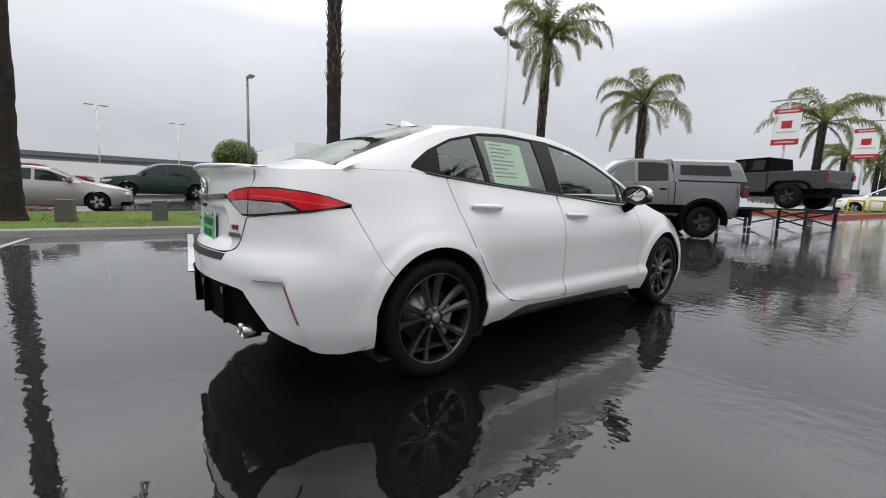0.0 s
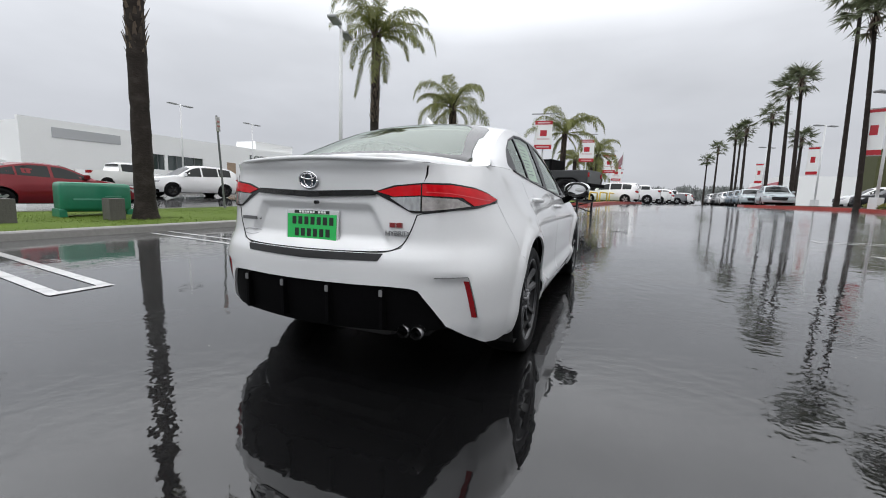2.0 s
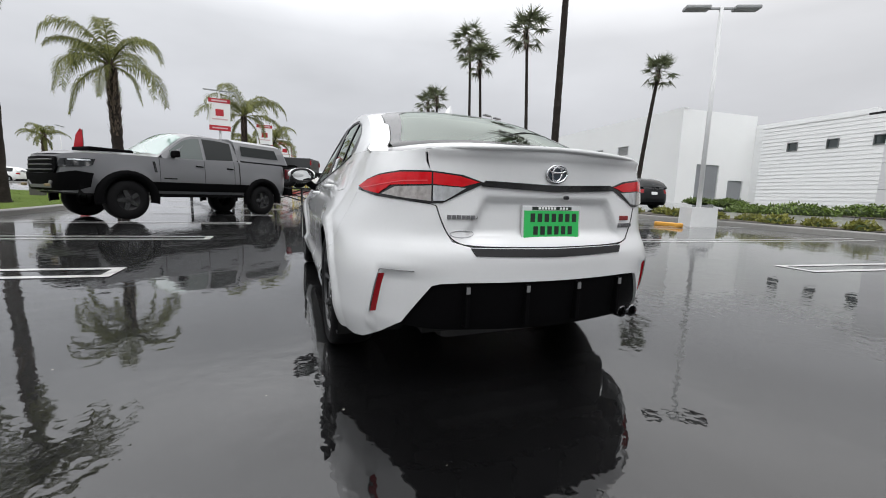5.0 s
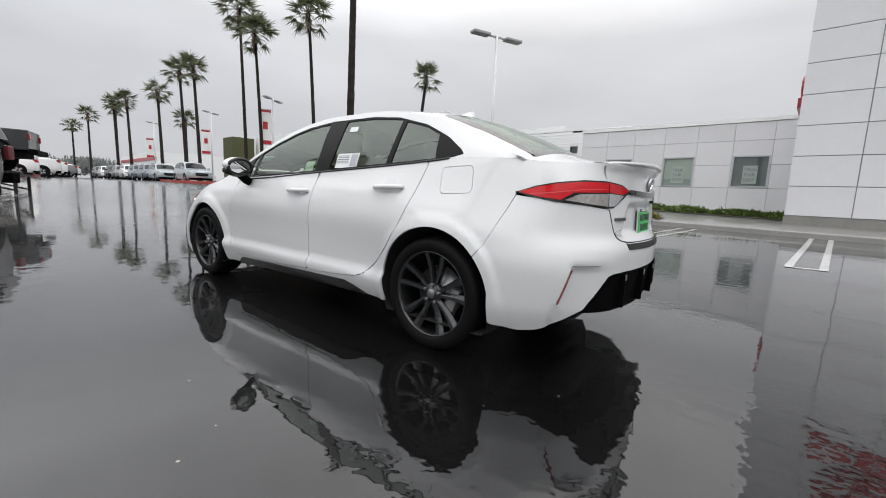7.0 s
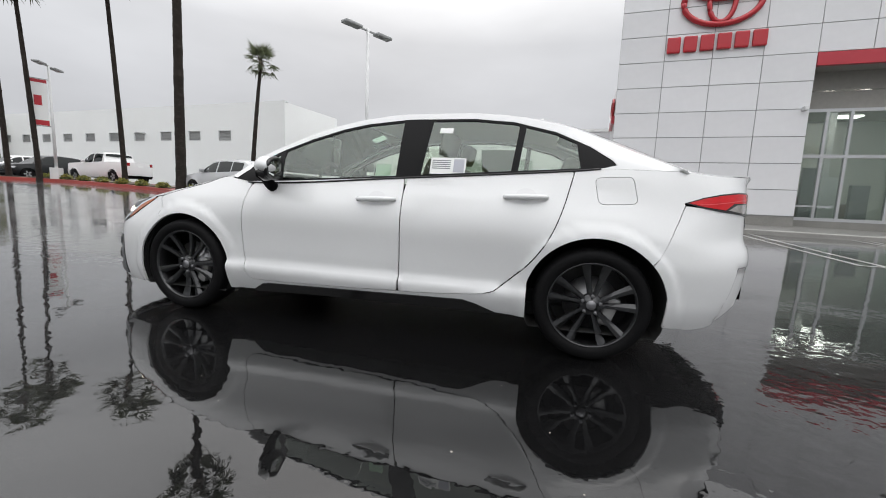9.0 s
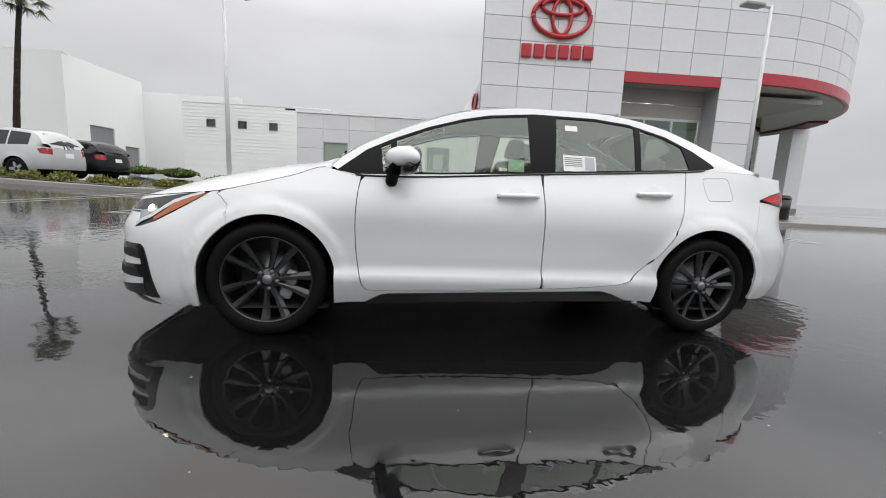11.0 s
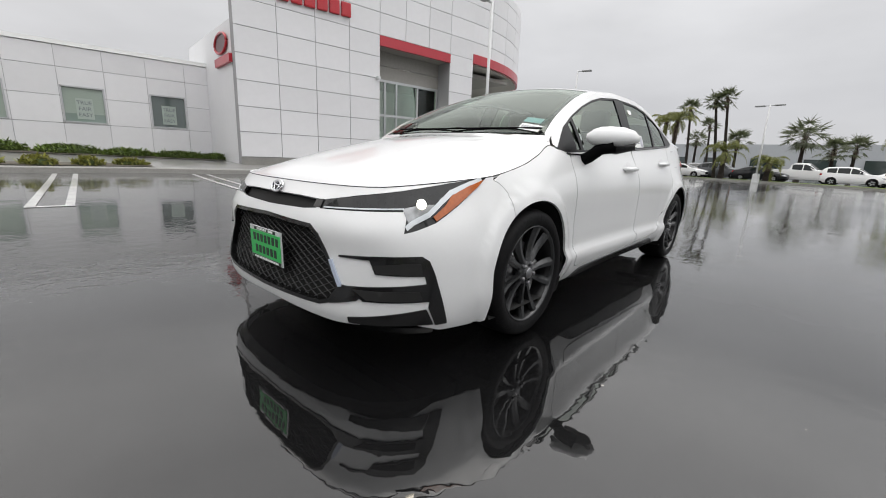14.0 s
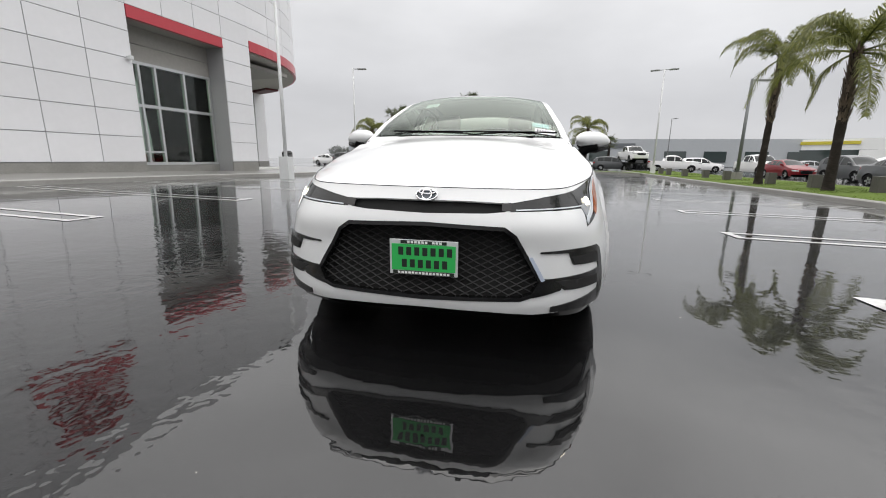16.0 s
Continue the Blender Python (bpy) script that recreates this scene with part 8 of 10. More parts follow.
# the boxy dark pickup on its display stand
jx, jy, jh = 16.9, 2.32, 72
jz = 0.68
jeep = thing("pickup_truck", stand(jx, jy, jh, jz), "matte dark boxy pickup raised on a steel display stand", "pickup truck")


def prism(name, side, y, material, label="", taper=0.0, parent=None):
    """A body block from its side outline (x, z), as wide as 2 y, leaning in towards its top."""
    zs = [q[1] for q in side]
    z0, z1 = min(zs), max(zs)
    bm = bmesh.new()
    rings = []
    for s_ in (1, -1):
        rings.append([bm.verts.new((x, s_ * (y - taper * (z - z0) / (z1 - z0)), z)) for x, z in side])
    n_ = len(side)
    bm.faces.new(rings[0])
    bm.faces.new(rings[1][::-1])
    for i in range(n_):
        bm.faces.new((rings[0][i], rings[1][i], rings[1][(i + 1) % n_], rings[0][(i + 1) % n_]))
    bmesh.ops.recalc_face_normals(bm, faces=bm.faces[:])
    bmesh.ops.bevel(bm, geom=bm.edges[:], offset=0.03, segments=2, affect="EDGES", profile=0.6)
    return part(name, bm, material, parent or jeep, label)


prism("bed", [(-2.70, 0.66), (-2.72, 1.28), (-0.98, 1.30), (-0.98, 0.66)], 0.80, M_GRAPH, "matte dark cargo bed")
prism("cab", [(-0.96, 0.56), (-0.96, 1.30), (0.62, 1.26), (0.95, 1.24), (0.95, 0.56)], 0.80, M_GRAPH)
prism("hard_top", [(-0.95, 1.29), (-0.90, 1.82), (0.30, 1.80), (0.68, 1.27)], 0.76, M_DARK, "black boxy hard top", 0.08)
prism("bonnet", [(0.96, 0.70), (0.96, 1.22), (2.35, 1.14), (2.42, 0.70)], 0.62, M_GRAPH)
prism("grille", [(2.42, 0.66), (2.42, 1.12), (2.50, 1.10), (2.52, 0.66)], 0.64, M_GRAPH)
prism("front_bumper", [(2.50, 0.52), (2.50, 0.70), (2.74, 0.68), (2.74, 0.54)], 0.80, M_DARK)
prism("rear_bumper", [(-2.90, 0.54), (-2.90, 0.70), (-2.70, 0.72), (-2.70, 0.54)], 0.82, M_DARK)
prism("underbody", [(-2.6, 0.42), (-2.6, 0.64), (2.4, 0.64), (2.4, 0.42)], 0.50, M_CAVITY)
for s in (1, -1):
    for xa, xb in ((-0.16, 0.36), (-0.80, -0.24)):
        q = [(xa, s * 0.745, 1.36), (xb, s * 0.745, 1.36), (xb - (0.22 if xa > -0.2 else 0.0), s * 0.692, 1.72), (xa, s * 0.692, 1.72)]
        place("side_window", mesh_from("side_window", [(a, b + s * 0.008, c) for a, b, c in q], [(0, 1, 2, 3)[::s]], False), M_FARGLASS, jeep)
    part("tail_lamp", boxes([(-2.75, -2.70, s * 0.74 - 0.07, s * 0.74 + 0.07, 0.98, 1.18)], 0.02), M_DKRED_LENS, jeep, "square red tail lamp")
    part("door_handle", boxes([(-0.10, 0.06, s * 0.815 - 0.02, s * 0.815 + 0.02, 1.10, 1.14)], 0.008), M_DARK, jeep)
    part("door_seam", boxes([(-0.212, -0.20, s * 0.80 - 0.004, s * 0.80 + 0.004, 0.62, 1.27)]), M_CAVITY, jeep)
    part("door_mirror", boxes([(0.50, 0.62, s * 0.95 - 0.12, s * 0.95 + 0.12, 1.24, 1.42)], 0.03), M_DARK, jeep)
    for wx in (1.72, -1.74):
        v, f = [], []
        for i, (fx, fz) in enumerate(((-0.66, 0.62), (-0.52, 0.86), (-0.36, 0.95), (0.36, 0.95), (0.50, 0.86), (0.60, 0.68))):
            for yy, dz in ((0.78, 0.0), (0.98, 0.0), (0.98, -0.06), (0.78, -0.06)):
                v.append((wx + fx, s * yy, fz + dz))
        f = [(i * 4 + j, i * 4 + (j + 1) % 4, (i + 1) * 4 + (j + 1) % 4, (i + 1) * 4 + j) for i in range(5) for j in range(4)] + [(0, 1, 2, 3), (20, 21, 22, 23)]
        place("flat_fender", mesh_from("flat_fender", v, f, False), M_DARK, jeep, "black flat fender")
        m = pose(wx, s * 0.82, 0.42, 0, 0, 0 if s > 0 else 180) @ Matrix.Scale(1.05, 4)
        w_ob = slot(place("wheel", KITS["pickup"]["rim"], None, jeep, "", m), M_RIM_IN)
        slot(place("tyre", KITS["pickup"]["tyre"], None, w_ob), M_TYRE)
        for i in range(5):
            slot(place("spoke", KITS["pickup"]["spoke"], None, w_ob, "", Matrix.Rotation(2 * math.pi * i / 5, 4, "Y")), M_RIM)


def display_stand(x, y, heading, h, wide=1.9, long=5.0):
    ob = thing("display_stand", stand(x, y, heading), "black steel ramp stand for display vehicles", "display stand")
    m_st = mat("black_steel", (0.02, 0.02, 0.021), rough=0.45, metal=0.5, grain=0.2, scale=30)
    for s in (1, -1):
        part("rail", boxes([(-long / 2, long / 2, s * 0.78 - 0.18, s * 0.78 + 0.18, h - 0.07, h)], 0.01), m_st, ob)
        for px in (-long / 2 + 0.15, -0.6, 0.6, long / 2 - 0.15):
            part("post", boxes([(px - 0.04, px + 0.04, s * 0.85 - 0.04, s * 0.85 + 0.04, -0.02, h - 0.07)]), m_st, ob)
        for a, b in ((-long / 2 + 0.15, -0.6), (0.6, long / 2 - 0.15)):
            tv, tf = tube([(a, s * 0.85, 0.1), (b, s * 0.85, h - 0.1)], 0.03, 6)
            place("brace", mesh_from("brace", tv, tf), m_st, ob)
            tv, tf = tube([(b, s * 0.85, 0.1), (a, s * 0.85, h - 0.1)], 0.03, 6)
            place("brace", mesh_from("brace", tv, tf), m_st, ob)
    for px in (-long / 2 + 0.15, 0.0, long / 2 - 0.15):
        part("cross_bar", boxes([(px - 0.04, px + 0.04, -0.85, 0.85, h - 0.15, h - 0.07)]), m_st, ob)
    return ob


display_stand(jx, jy, jh, jz)
display_stand(-48.0, 13.2, 5, 1.0)
vehicle("pickup", -48.0, 13.2, 5, M_WHITE2, "white pickup raised on a display stand", lift=1.0)

# ---- buildings ----
M_PANEL = mat("silver_grey_panel", (0.68, 0.68, 0.695), rough=0.4, metal=0.05, grain=0.03, scale=6, big=0.05, big_scale=0.6, per_object=0.035, coat=0.2)
M_JOINT = mat("panel_joint", (0.30, 0.30, 0.305), rough=0.7)
M_REDBAND = mat("red_fascia", (0.42, 0.02, 0.035), rough=0.35, grain=0.05, scale=10, coat=0.3)
M_REDSIGN = mat("red_sign", (0.42, 0.01, 0.02), rough=0.3, coat=0.3)
M_STUCCO = mat("white_stucco", (0.82, 0.83, 0.82), rough=0.85, grain=0.04, scale=25, bump=0.08, big=0.05, big_scale=0.25)
M_BOARD = mat("white_lap_siding", (0.82, 0.83, 0.82), rough=0.6, grain=0.03, scale=12, per_object=0.02, big=0.03)
M_SHOPGLASS = glass_mat("shop_glass", (0.86, 0.91, 0.88), 0.0, 1.6)
M_WINDARK = mat("window_glass_dark", (0.035, 0.05, 0.048), rough=0.05, coat=1.0)
M_WINGREEN = mat("window_glass_green", (0.22, 0.28, 0.25), rough=0.05, coat=1.0)
M_WINMID = mat("window_glass_grey", (0.10, 0.125, 0.12), rough=0.05, coat=1.0)
M_POSTER = mat("greenish_poster", (0.36, 0.42, 0.38), rough=0.5, grain=0.05, scale=12)
M_BLIND = mat("pale_green_blind", (0.30, 0.36, 0.31), rough=0.3, grain=0.08, scale=9, stretch=(1, 1, 8), coat=0.8)
M_MULLION = mat("silver_mullion", (0.5, 0.51, 0.52), rough=0.35, metal=0.6)
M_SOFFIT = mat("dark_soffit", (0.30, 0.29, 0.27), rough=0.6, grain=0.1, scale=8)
M_GREYDOOR = mat("grey_roller_door", (0.25, 0.26, 0.27), rough=0.5, grain=0.06, scale=10)
M_INSIDE = mat("showroom_inside", (0.55, 0.55, 0.53), rough=0.8, grain=0.1, scale=2)
M_SIDEWALK = mat("wet_sidewalk", (0.23, 0.225, 0.215), rough=0.35, grain=0.12, scale=14, big=0.2, big_scale=0.6, coat=0.6)

FY_ = -14.87
base_z = 0.20
TOPZ = 10.4


def block(name, parent, x0, x1, y0, y1, z0, z1, material, label="", bevel=0.0):
    return part(name, boxes([(x0, x1, y0, y1, z0, z1)], bevel), material, parent, label)


def panels(parent, u0, u1, v0, v1, cols, rows, to_matrix, material=M_PANEL, gap=0.018, holes=(), thick=0.03, name="panel"):
    """Wall panels with open joints, each its own object on one shared mesh."""
    pw, ph = (u1 - u0) / cols, (v1 - v0) / rows
    aw = abs(pw)
    bm = boxes([(-aw / 2 + gap / 2, aw / 2 - gap / 2, 0, thick, -ph / 2 + gap / 2, ph / 2 - gap / 2)])
    me = bpy.data.meshes.new(name)
    bm.to_mesh(me)
    bm.free()
    for i in range(cols):
        for j in range(rows):
            u, v_ = u0 + (i + 0.5) * pw, v0 + (j + 0.5) * ph
            if any(a < u < b and c < v_ < d for a, b, c, d in holes):
                continue
            place(name, me, material, parent, "", to_matrix(u, v_))


hall = thing("dealership_building", lot_pose(0, 0, 0), "silver panelled car showroom with red fascia and curved canopy", "building")
flat = lambda u, v: Matrix.Translation((u, FY_, v))
# core walls, thick, behind the panels
XL, XO0, XO1, XC = -2.10, -8.34, -12.72, -14.45
block("wall", hall, XO0, XL - 0.02, FY_ - 0.4, FY_ - 0.004, -0.3, TOPZ - 0.05, M_JOINT)
block("wall", hall, XO1, XO0, FY_ - 0.4, FY_ - 0.004, 6.20, TOPZ - 0.05, M_JOINT)
block("wall", hall, XC, XO1, FY_ - 0.9, FY_ - 0.004, -0.3, TOPZ - 0.05, M_JOINT)
block("side_wall", hall, XL - 0.42, XL - 0.02, FY_ - 7.1, FY_ - 0.42, -0.3, 5.55, M_PANEL)
rows_all = 10
zr0, zr1 = 0.64, 9.94
panels(hall, XL, XO0, zr0, zr1, 4, rows_all, lambda u, v: flat(u, v), gap=0.025)
panels(hall, XO0, XO1, 6.22, 9.94, 3, 4, lambda u, v: flat(u, v), gap=0.025)
panels(hall, XO1, XC, zr0, zr1, 1, rows_all, lambda u, v: flat(u, v), gap=0.025)
for u0, u1, k in ((XL, XO0, 4), (XO0, XO1, 3), (XO1, XC, 1)):
    panels(hall, u0, u1, 9.94, TOPZ, k, 1, lambda u, v: flat(u, v), gap=0.025)
block("plinth", hall, XL, XO0, FY_ - 0.02, FY_ + 0.02, -0.3, 0.62, M_CONC)
block("plinth", hall, XO1, XC, FY_ - 0.02, FY_ + 0.02, -0.3, 0.62, M_CONC)
block("red_band", hall, XO1, XO0, FY_ - 0.10, FY_ + 0.06, 5.78, 6.20, M_REDBAND, "red fascia band over the entrance")
# recess with glass front
GYD = FY_ - 0.95
# sides, ceiling and header share one grey, darker than the outer panels
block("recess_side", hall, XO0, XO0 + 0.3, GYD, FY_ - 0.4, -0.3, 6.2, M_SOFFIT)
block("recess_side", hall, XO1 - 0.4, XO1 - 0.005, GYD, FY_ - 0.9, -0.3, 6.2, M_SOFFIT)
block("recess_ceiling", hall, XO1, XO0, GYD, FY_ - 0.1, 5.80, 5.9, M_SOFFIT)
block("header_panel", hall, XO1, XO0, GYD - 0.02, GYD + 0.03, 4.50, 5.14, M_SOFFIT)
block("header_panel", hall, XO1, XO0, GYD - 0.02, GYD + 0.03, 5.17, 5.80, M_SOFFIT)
posts = [XO1 + 0.06, -11.30, -9.95, -9.25, XO0 - 0.06]
for a, b in zip(posts, posts[1:]):
    for z0, z1 in ((0.62, 2.78), (2.92, 4.46)):
        pn = part("shop_pane", boxes([(a + 0.03, b - 0.03, GYD, GYD + 0.02, z0, z1)]), M_SHOPGLASS, hall)
        pn.visible_shadow = False
for a in posts:
    block("mullion", hall, a - 0.045, a + 0.045, GYD - 0.05, GYD + 0.07, 0.25, 4.5, M_MULLION)
for z in (0.56, 2.85, 4.47):
    block("transom", hall, XO1, XO0, GYD - 0.045, GYD + 0.065, z - 0.055, z + 0.055, M_MULLION)
block("door_sill", hall, XO1, XO0, GYD - 0.1, GYD + 0.12, -0.3, 0.50, M_CONC)
block("entrance_camera", hall, XO0 + 0.10, XO0 + 0.24, FY_ + 0.03, FY_ + 0.26, 4.28, 4.42, M_POLE, "", 0.03)
block("door_rail", hall, XO0 - 1.3, XO0 - 0.1, FY_ - 0.6, FY_ - 0.55, 1.0, 1.06, M_MULLION)
block("inside_wall", hall, XO1 - 6, XO0 + 4, GYD - 9.2, GYD - 9.0, 0, 5.9, M_INSIDE)
block("inside_floor", hall, XO1 - 6, XO0 + 4, GYD - 9, GYD - 0.06, 0.1, 0.24, M_INSIDE)
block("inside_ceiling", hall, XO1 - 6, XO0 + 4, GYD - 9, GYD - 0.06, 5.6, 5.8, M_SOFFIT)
M_TUBE = mat("lit_ceiling_lamp", (1.0, 0.97, 0.9), emit=12)
for i in range(8):
    block("ceiling_lamp", hall, XO1 + 0.3 + (i % 4) * 1.1, XO1 + 0.7 + (i % 4) * 1.1, GYD - 2.4 - (i // 4) * 2.5, GYD - 2.0 - (i // 4) * 2.5, 5.55, 5.598, M_TUBE)
# glowing panels added deep inside, only to brighten the showroom
for i in range(6):
    block("light_panel", hall, XO1 - 1.0 + (i % 3) * 2.4, XO1 + 0.2 + (i % 3) * 2.4, GYD - 5.6 - (i // 3) * 2.2, GYD - 5.0 - (i // 3) * 2.2, 5.55, 5.597, mat("glowing_fill_panel", (1.0, 0.98, 0.94), emit=5))
for i in range(3):
    block("display_desk", hall, XO1 + 0.4 + i * 1.5, XO1 + 1.4 + i * 1.5, GYD - 4.5 - i, GYD - 3.8 - i, 0.24, 1.2 + 0.3 * i, mat("showroom_furniture", (0.30, 0.28, 0.26), rough=0.5, per_object=0.3), hall)
M_SHELF = mat("showroom_shelf_white", (0.66, 0.67, 0.68), rough=0.5, per_object=0.15)
for i in range(5):
    block("display_shelf", hall, XO1 + 0.3 + i * 0.86, XO1 + 0.92 + i * 0.86, GYD - 3.4 - 0.5 * (i % 2), GYD - 3.2 - 0.5 * (i % 2), 0.24, 2.0 + 0.35 * (i % 3), M_SHELF if i % 2 else M_GREYDOOR)
for i in range(4):
    block("inner_column", hall, XO1 + 0.5 + i * 1.25, XO1 + 0.75 + i * 1.25, GYD - 6.4, GYD - 6.1, 0.24, 5.6, M_SHELF)
# curved canopy drum
CX, CY, CR = -14.45, FY_ - 11.4, 11.4
n_d = 14
pw = CR * math.radians(118) / n_d
bmv = []
for row in range(5):
    z0, z1 = ((6.53, 7.15), (7.15, 8.08), (8.08, 9.01), (9.01, 9.94), (9.94, TOPZ))[row]
    v, f = [], []
    sg_ = 4
    for k in range(sg_ + 1):
        a = (k / sg_) * math.radians(118) / n_d * 0.985
        for rr in (CR, CR - 0.05):
            for z in (z0 + 0.012, z1 - 0.012):
                v.append((-rr * math.sin(a), rr * math.cos(a), z))
    for k in range(sg_):
        o = k * 4
        f += [(o, o + 4, o + 5, o + 1), (o + 2, o + 3, o + 7, o + 6), (o + 1, o + 5, o + 7, o + 3), (o, o + 2, o + 6, o + 4)]
    f += [(0, 1, 3, 2), (sg_ * 4, sg_ * 4 + 2, sg_ * 4 + 3, sg_ * 4 + 1)]
    me = mesh_from("canopy_panel", v, f)
    me.polygons.foreach_set("use_smooth", [False] * len(me.polygons))
    for i in range(n_d):
        place("canopy_panel", me, M_PANEL, hall, "", Matrix.Translation((CX, CY, 0)) @ Matrix.Rotation(math.radians(118) * i / n_d, 4, "Z"))


def arc_wall(r0, r1, z0, z1, a0, a1, seg=36):
    v, f = [], []
    for k in range(seg + 1):
        a = a0 + (a1 - a0) * k / seg
        for rr in (r0, r1):
            for z in (z0, z1):
                v.append((CX - rr * math.sin(a), CY + rr * math.cos(a), z))
    for k in range(seg):
        o = k * 4
        f += [(o, o + 4, o + 5, o + 1), (o + 2, o + 3, o + 7, o + 6), (o + 1, o + 5, o + 7, o + 3), (o, o + 2, o + 6, o + 4)]
    f += [(0, 1, 3, 2), (seg * 4, seg * 4 + 2, seg * 4 + 3, seg * 4 + 1)]
    return v, f


place("canopy_wall", mesh_from("canopy_wall", *arc_wall(CR - 0.06, CR - 0.3, 6.2, TOPZ - 0.05, 0.0, math.radians(118)), False), M_JOINT, hall)
place("canopy_band", mesh_from("canopy_band", *arc_wall(CR + 0.05, CR - 0.1, 6.05, 6.53, 0.0, math.radians(118)), False), M_REDBAND, hall, "red band round the canopy edge")
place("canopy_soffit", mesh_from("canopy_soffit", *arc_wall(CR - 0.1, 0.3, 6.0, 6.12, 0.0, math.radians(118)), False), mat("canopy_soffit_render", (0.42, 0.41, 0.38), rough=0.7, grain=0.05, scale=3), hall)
# a darker red than the band's, on the far part of the arc only
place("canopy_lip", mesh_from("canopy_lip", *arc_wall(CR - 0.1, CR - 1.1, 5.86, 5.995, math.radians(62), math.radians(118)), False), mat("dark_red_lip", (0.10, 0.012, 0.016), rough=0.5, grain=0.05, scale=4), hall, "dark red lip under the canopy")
block("canopy_column", hall, -25.75, -24.6, -24.5, -23.45, -0.3, 6.0, M_PANEL, "square clad column under the canopy", 0.01)
block("column_band", hall, -25.77, -24.58, -24.52, -23.43, -0.3, 0.55, M_CONC)
place("glass_wall", mesh_from("glass_wall", *arc_wall(CR - 3.6, CR - 3.65, 0.2, 6.0, 0.0, math.radians(100), 14), False), M_SHOPGLASS, hall).visible_shadow = False
sign_a = math.radians(72)
part("canopy_sign", boxes([(-0.9, 0.9, 0.0, 0.18, -0.3, 0.3)], 0.03), M_BLACK, hall, "dark sign box on the canopy", m=Matrix.Translation((CX - CR * math.sin(sign_a), CY + CR * math.cos(sign_a), 6.9)) @ Matrix.Rotation(sign_a, 4, "Z"))
# sign: oval and bars in red
for i in range(6):
    x1 = -3.70 - i * 0.535
    block("sign_block", hall, x1 - 0.44, x1, FY_ + 0.03, FY_ + 0.16, 6.47 + 0.012 * i, 7.03 + 0.012 * i, M_REDSIGN, "", 0.05)
a = np.linspace(0, 2 * math.pi, 49)
for nm, rx, rz, cz, th in (("sign_oval", 1.22, 0.80, 8.17, 0.10), ("sign_inner_oval", 0.40, 0.70, 8.15, 0.085), ("sign_cross_oval", 0.86, 0.30, 8.52, 0.085)):
    v, f = tube([(-5.33 + rx * math.cos(t), FY_ + 0.12, cz + rz * math.sin(t)) for t in a], th, 8)
    place(nm, mesh_from(nm, v, f), M_REDSIGN, hall)
# side lettering board and red awning on the far flank
block("side_awning", hall, XL - 0.018, XL + 0.10, FY_ - 2.3, FY_ - 0.35, 4.06, 4.36, M_REDBAND)
v, f = tube([(XL + 0.04, FY_ - 1.55 + 0.78 * math.cos(t), 4.87 + 0.36 * math.sin(t)) for t in a], 0.05, 6)
place("side_oval", mesh_from("side_oval", v, f), M_REDSIGN, hall)
place("side_plate", mesh_from("side_plate", [(XL + 0.02, FY_ - 1.55 + 0.76 * math.cos(t), 4.87 + 0.35 * math.sin(t)) for t in a[:-1]], [tuple(range(48))], False), mat("dull_mauve_plate", (0.16, 0.11, 0.12), rough=0.5), hall)
block("hall_roof", hall, XC, XL - 1.5, FY_ - 7.1, FY_ - 0.42, 5.95, 6.05, M_JOINT)
place("drum_roof", mesh_from("drum_roof", *arc_wall(CR - 0.3, 0.3, TOPZ - 0.5, TOPZ - 0.4, 0.0, math.radians(118)), False), M_JOINT, hall)

# low grey wing
WY = -19.08
wing = thing("office_wing", lot_pose(0, 0, 0), "single-storey grey panelled office wing with three windows", "building")
wins = [(4.19, 5.46, 1.64, 2.96), (1.49, 2.76, 1.66, 2.98), (-1.22, 0.05, 1.67, 2.98)]
wx0, wx1, wz0, wz1 = -2.60, 6.82, 0.62, 4.34


def wall_with_holes(name, parent, x0, x1, z0, z1, y0, y1, holes, material):
    uv, fs = fill(sample(rect(x0, x1, z0, z1), 1.0), [sample(rect(*h), 0.6) for h in holes], 1.5)
    v = [(a, y1, b) for a, b in uv] + [(a, y0, b) for a, b in uv]
    n = len(uv)
    f = [tuple(q[::-1]) for q in fs] + [tuple(i + n for i in q) for q in fs]
    cnt = {}
    for q in fs:
        for i in range(3):
            cnt[(q[i], q[(i + 1) % 3])] = 1
    f += [(i, j, j + n, i + n) for i, j in cnt if (j, i) not in cnt]
    return place(name, mesh_from(name, v, f, False), material, parent)


wall_with_holes("wall", wing, wx0, wx1, -0.3, 4.33, WY - 0.35, WY - 0.035, wins, mat("wing_joint", (0.26, 0.26, 0.27), rough=0.7))
cols, rws = 7, 4
pw_ = (wx1 - wx0) / cols
wing_z = (wz0, 1.63, 2.60, 3.60, wz1)
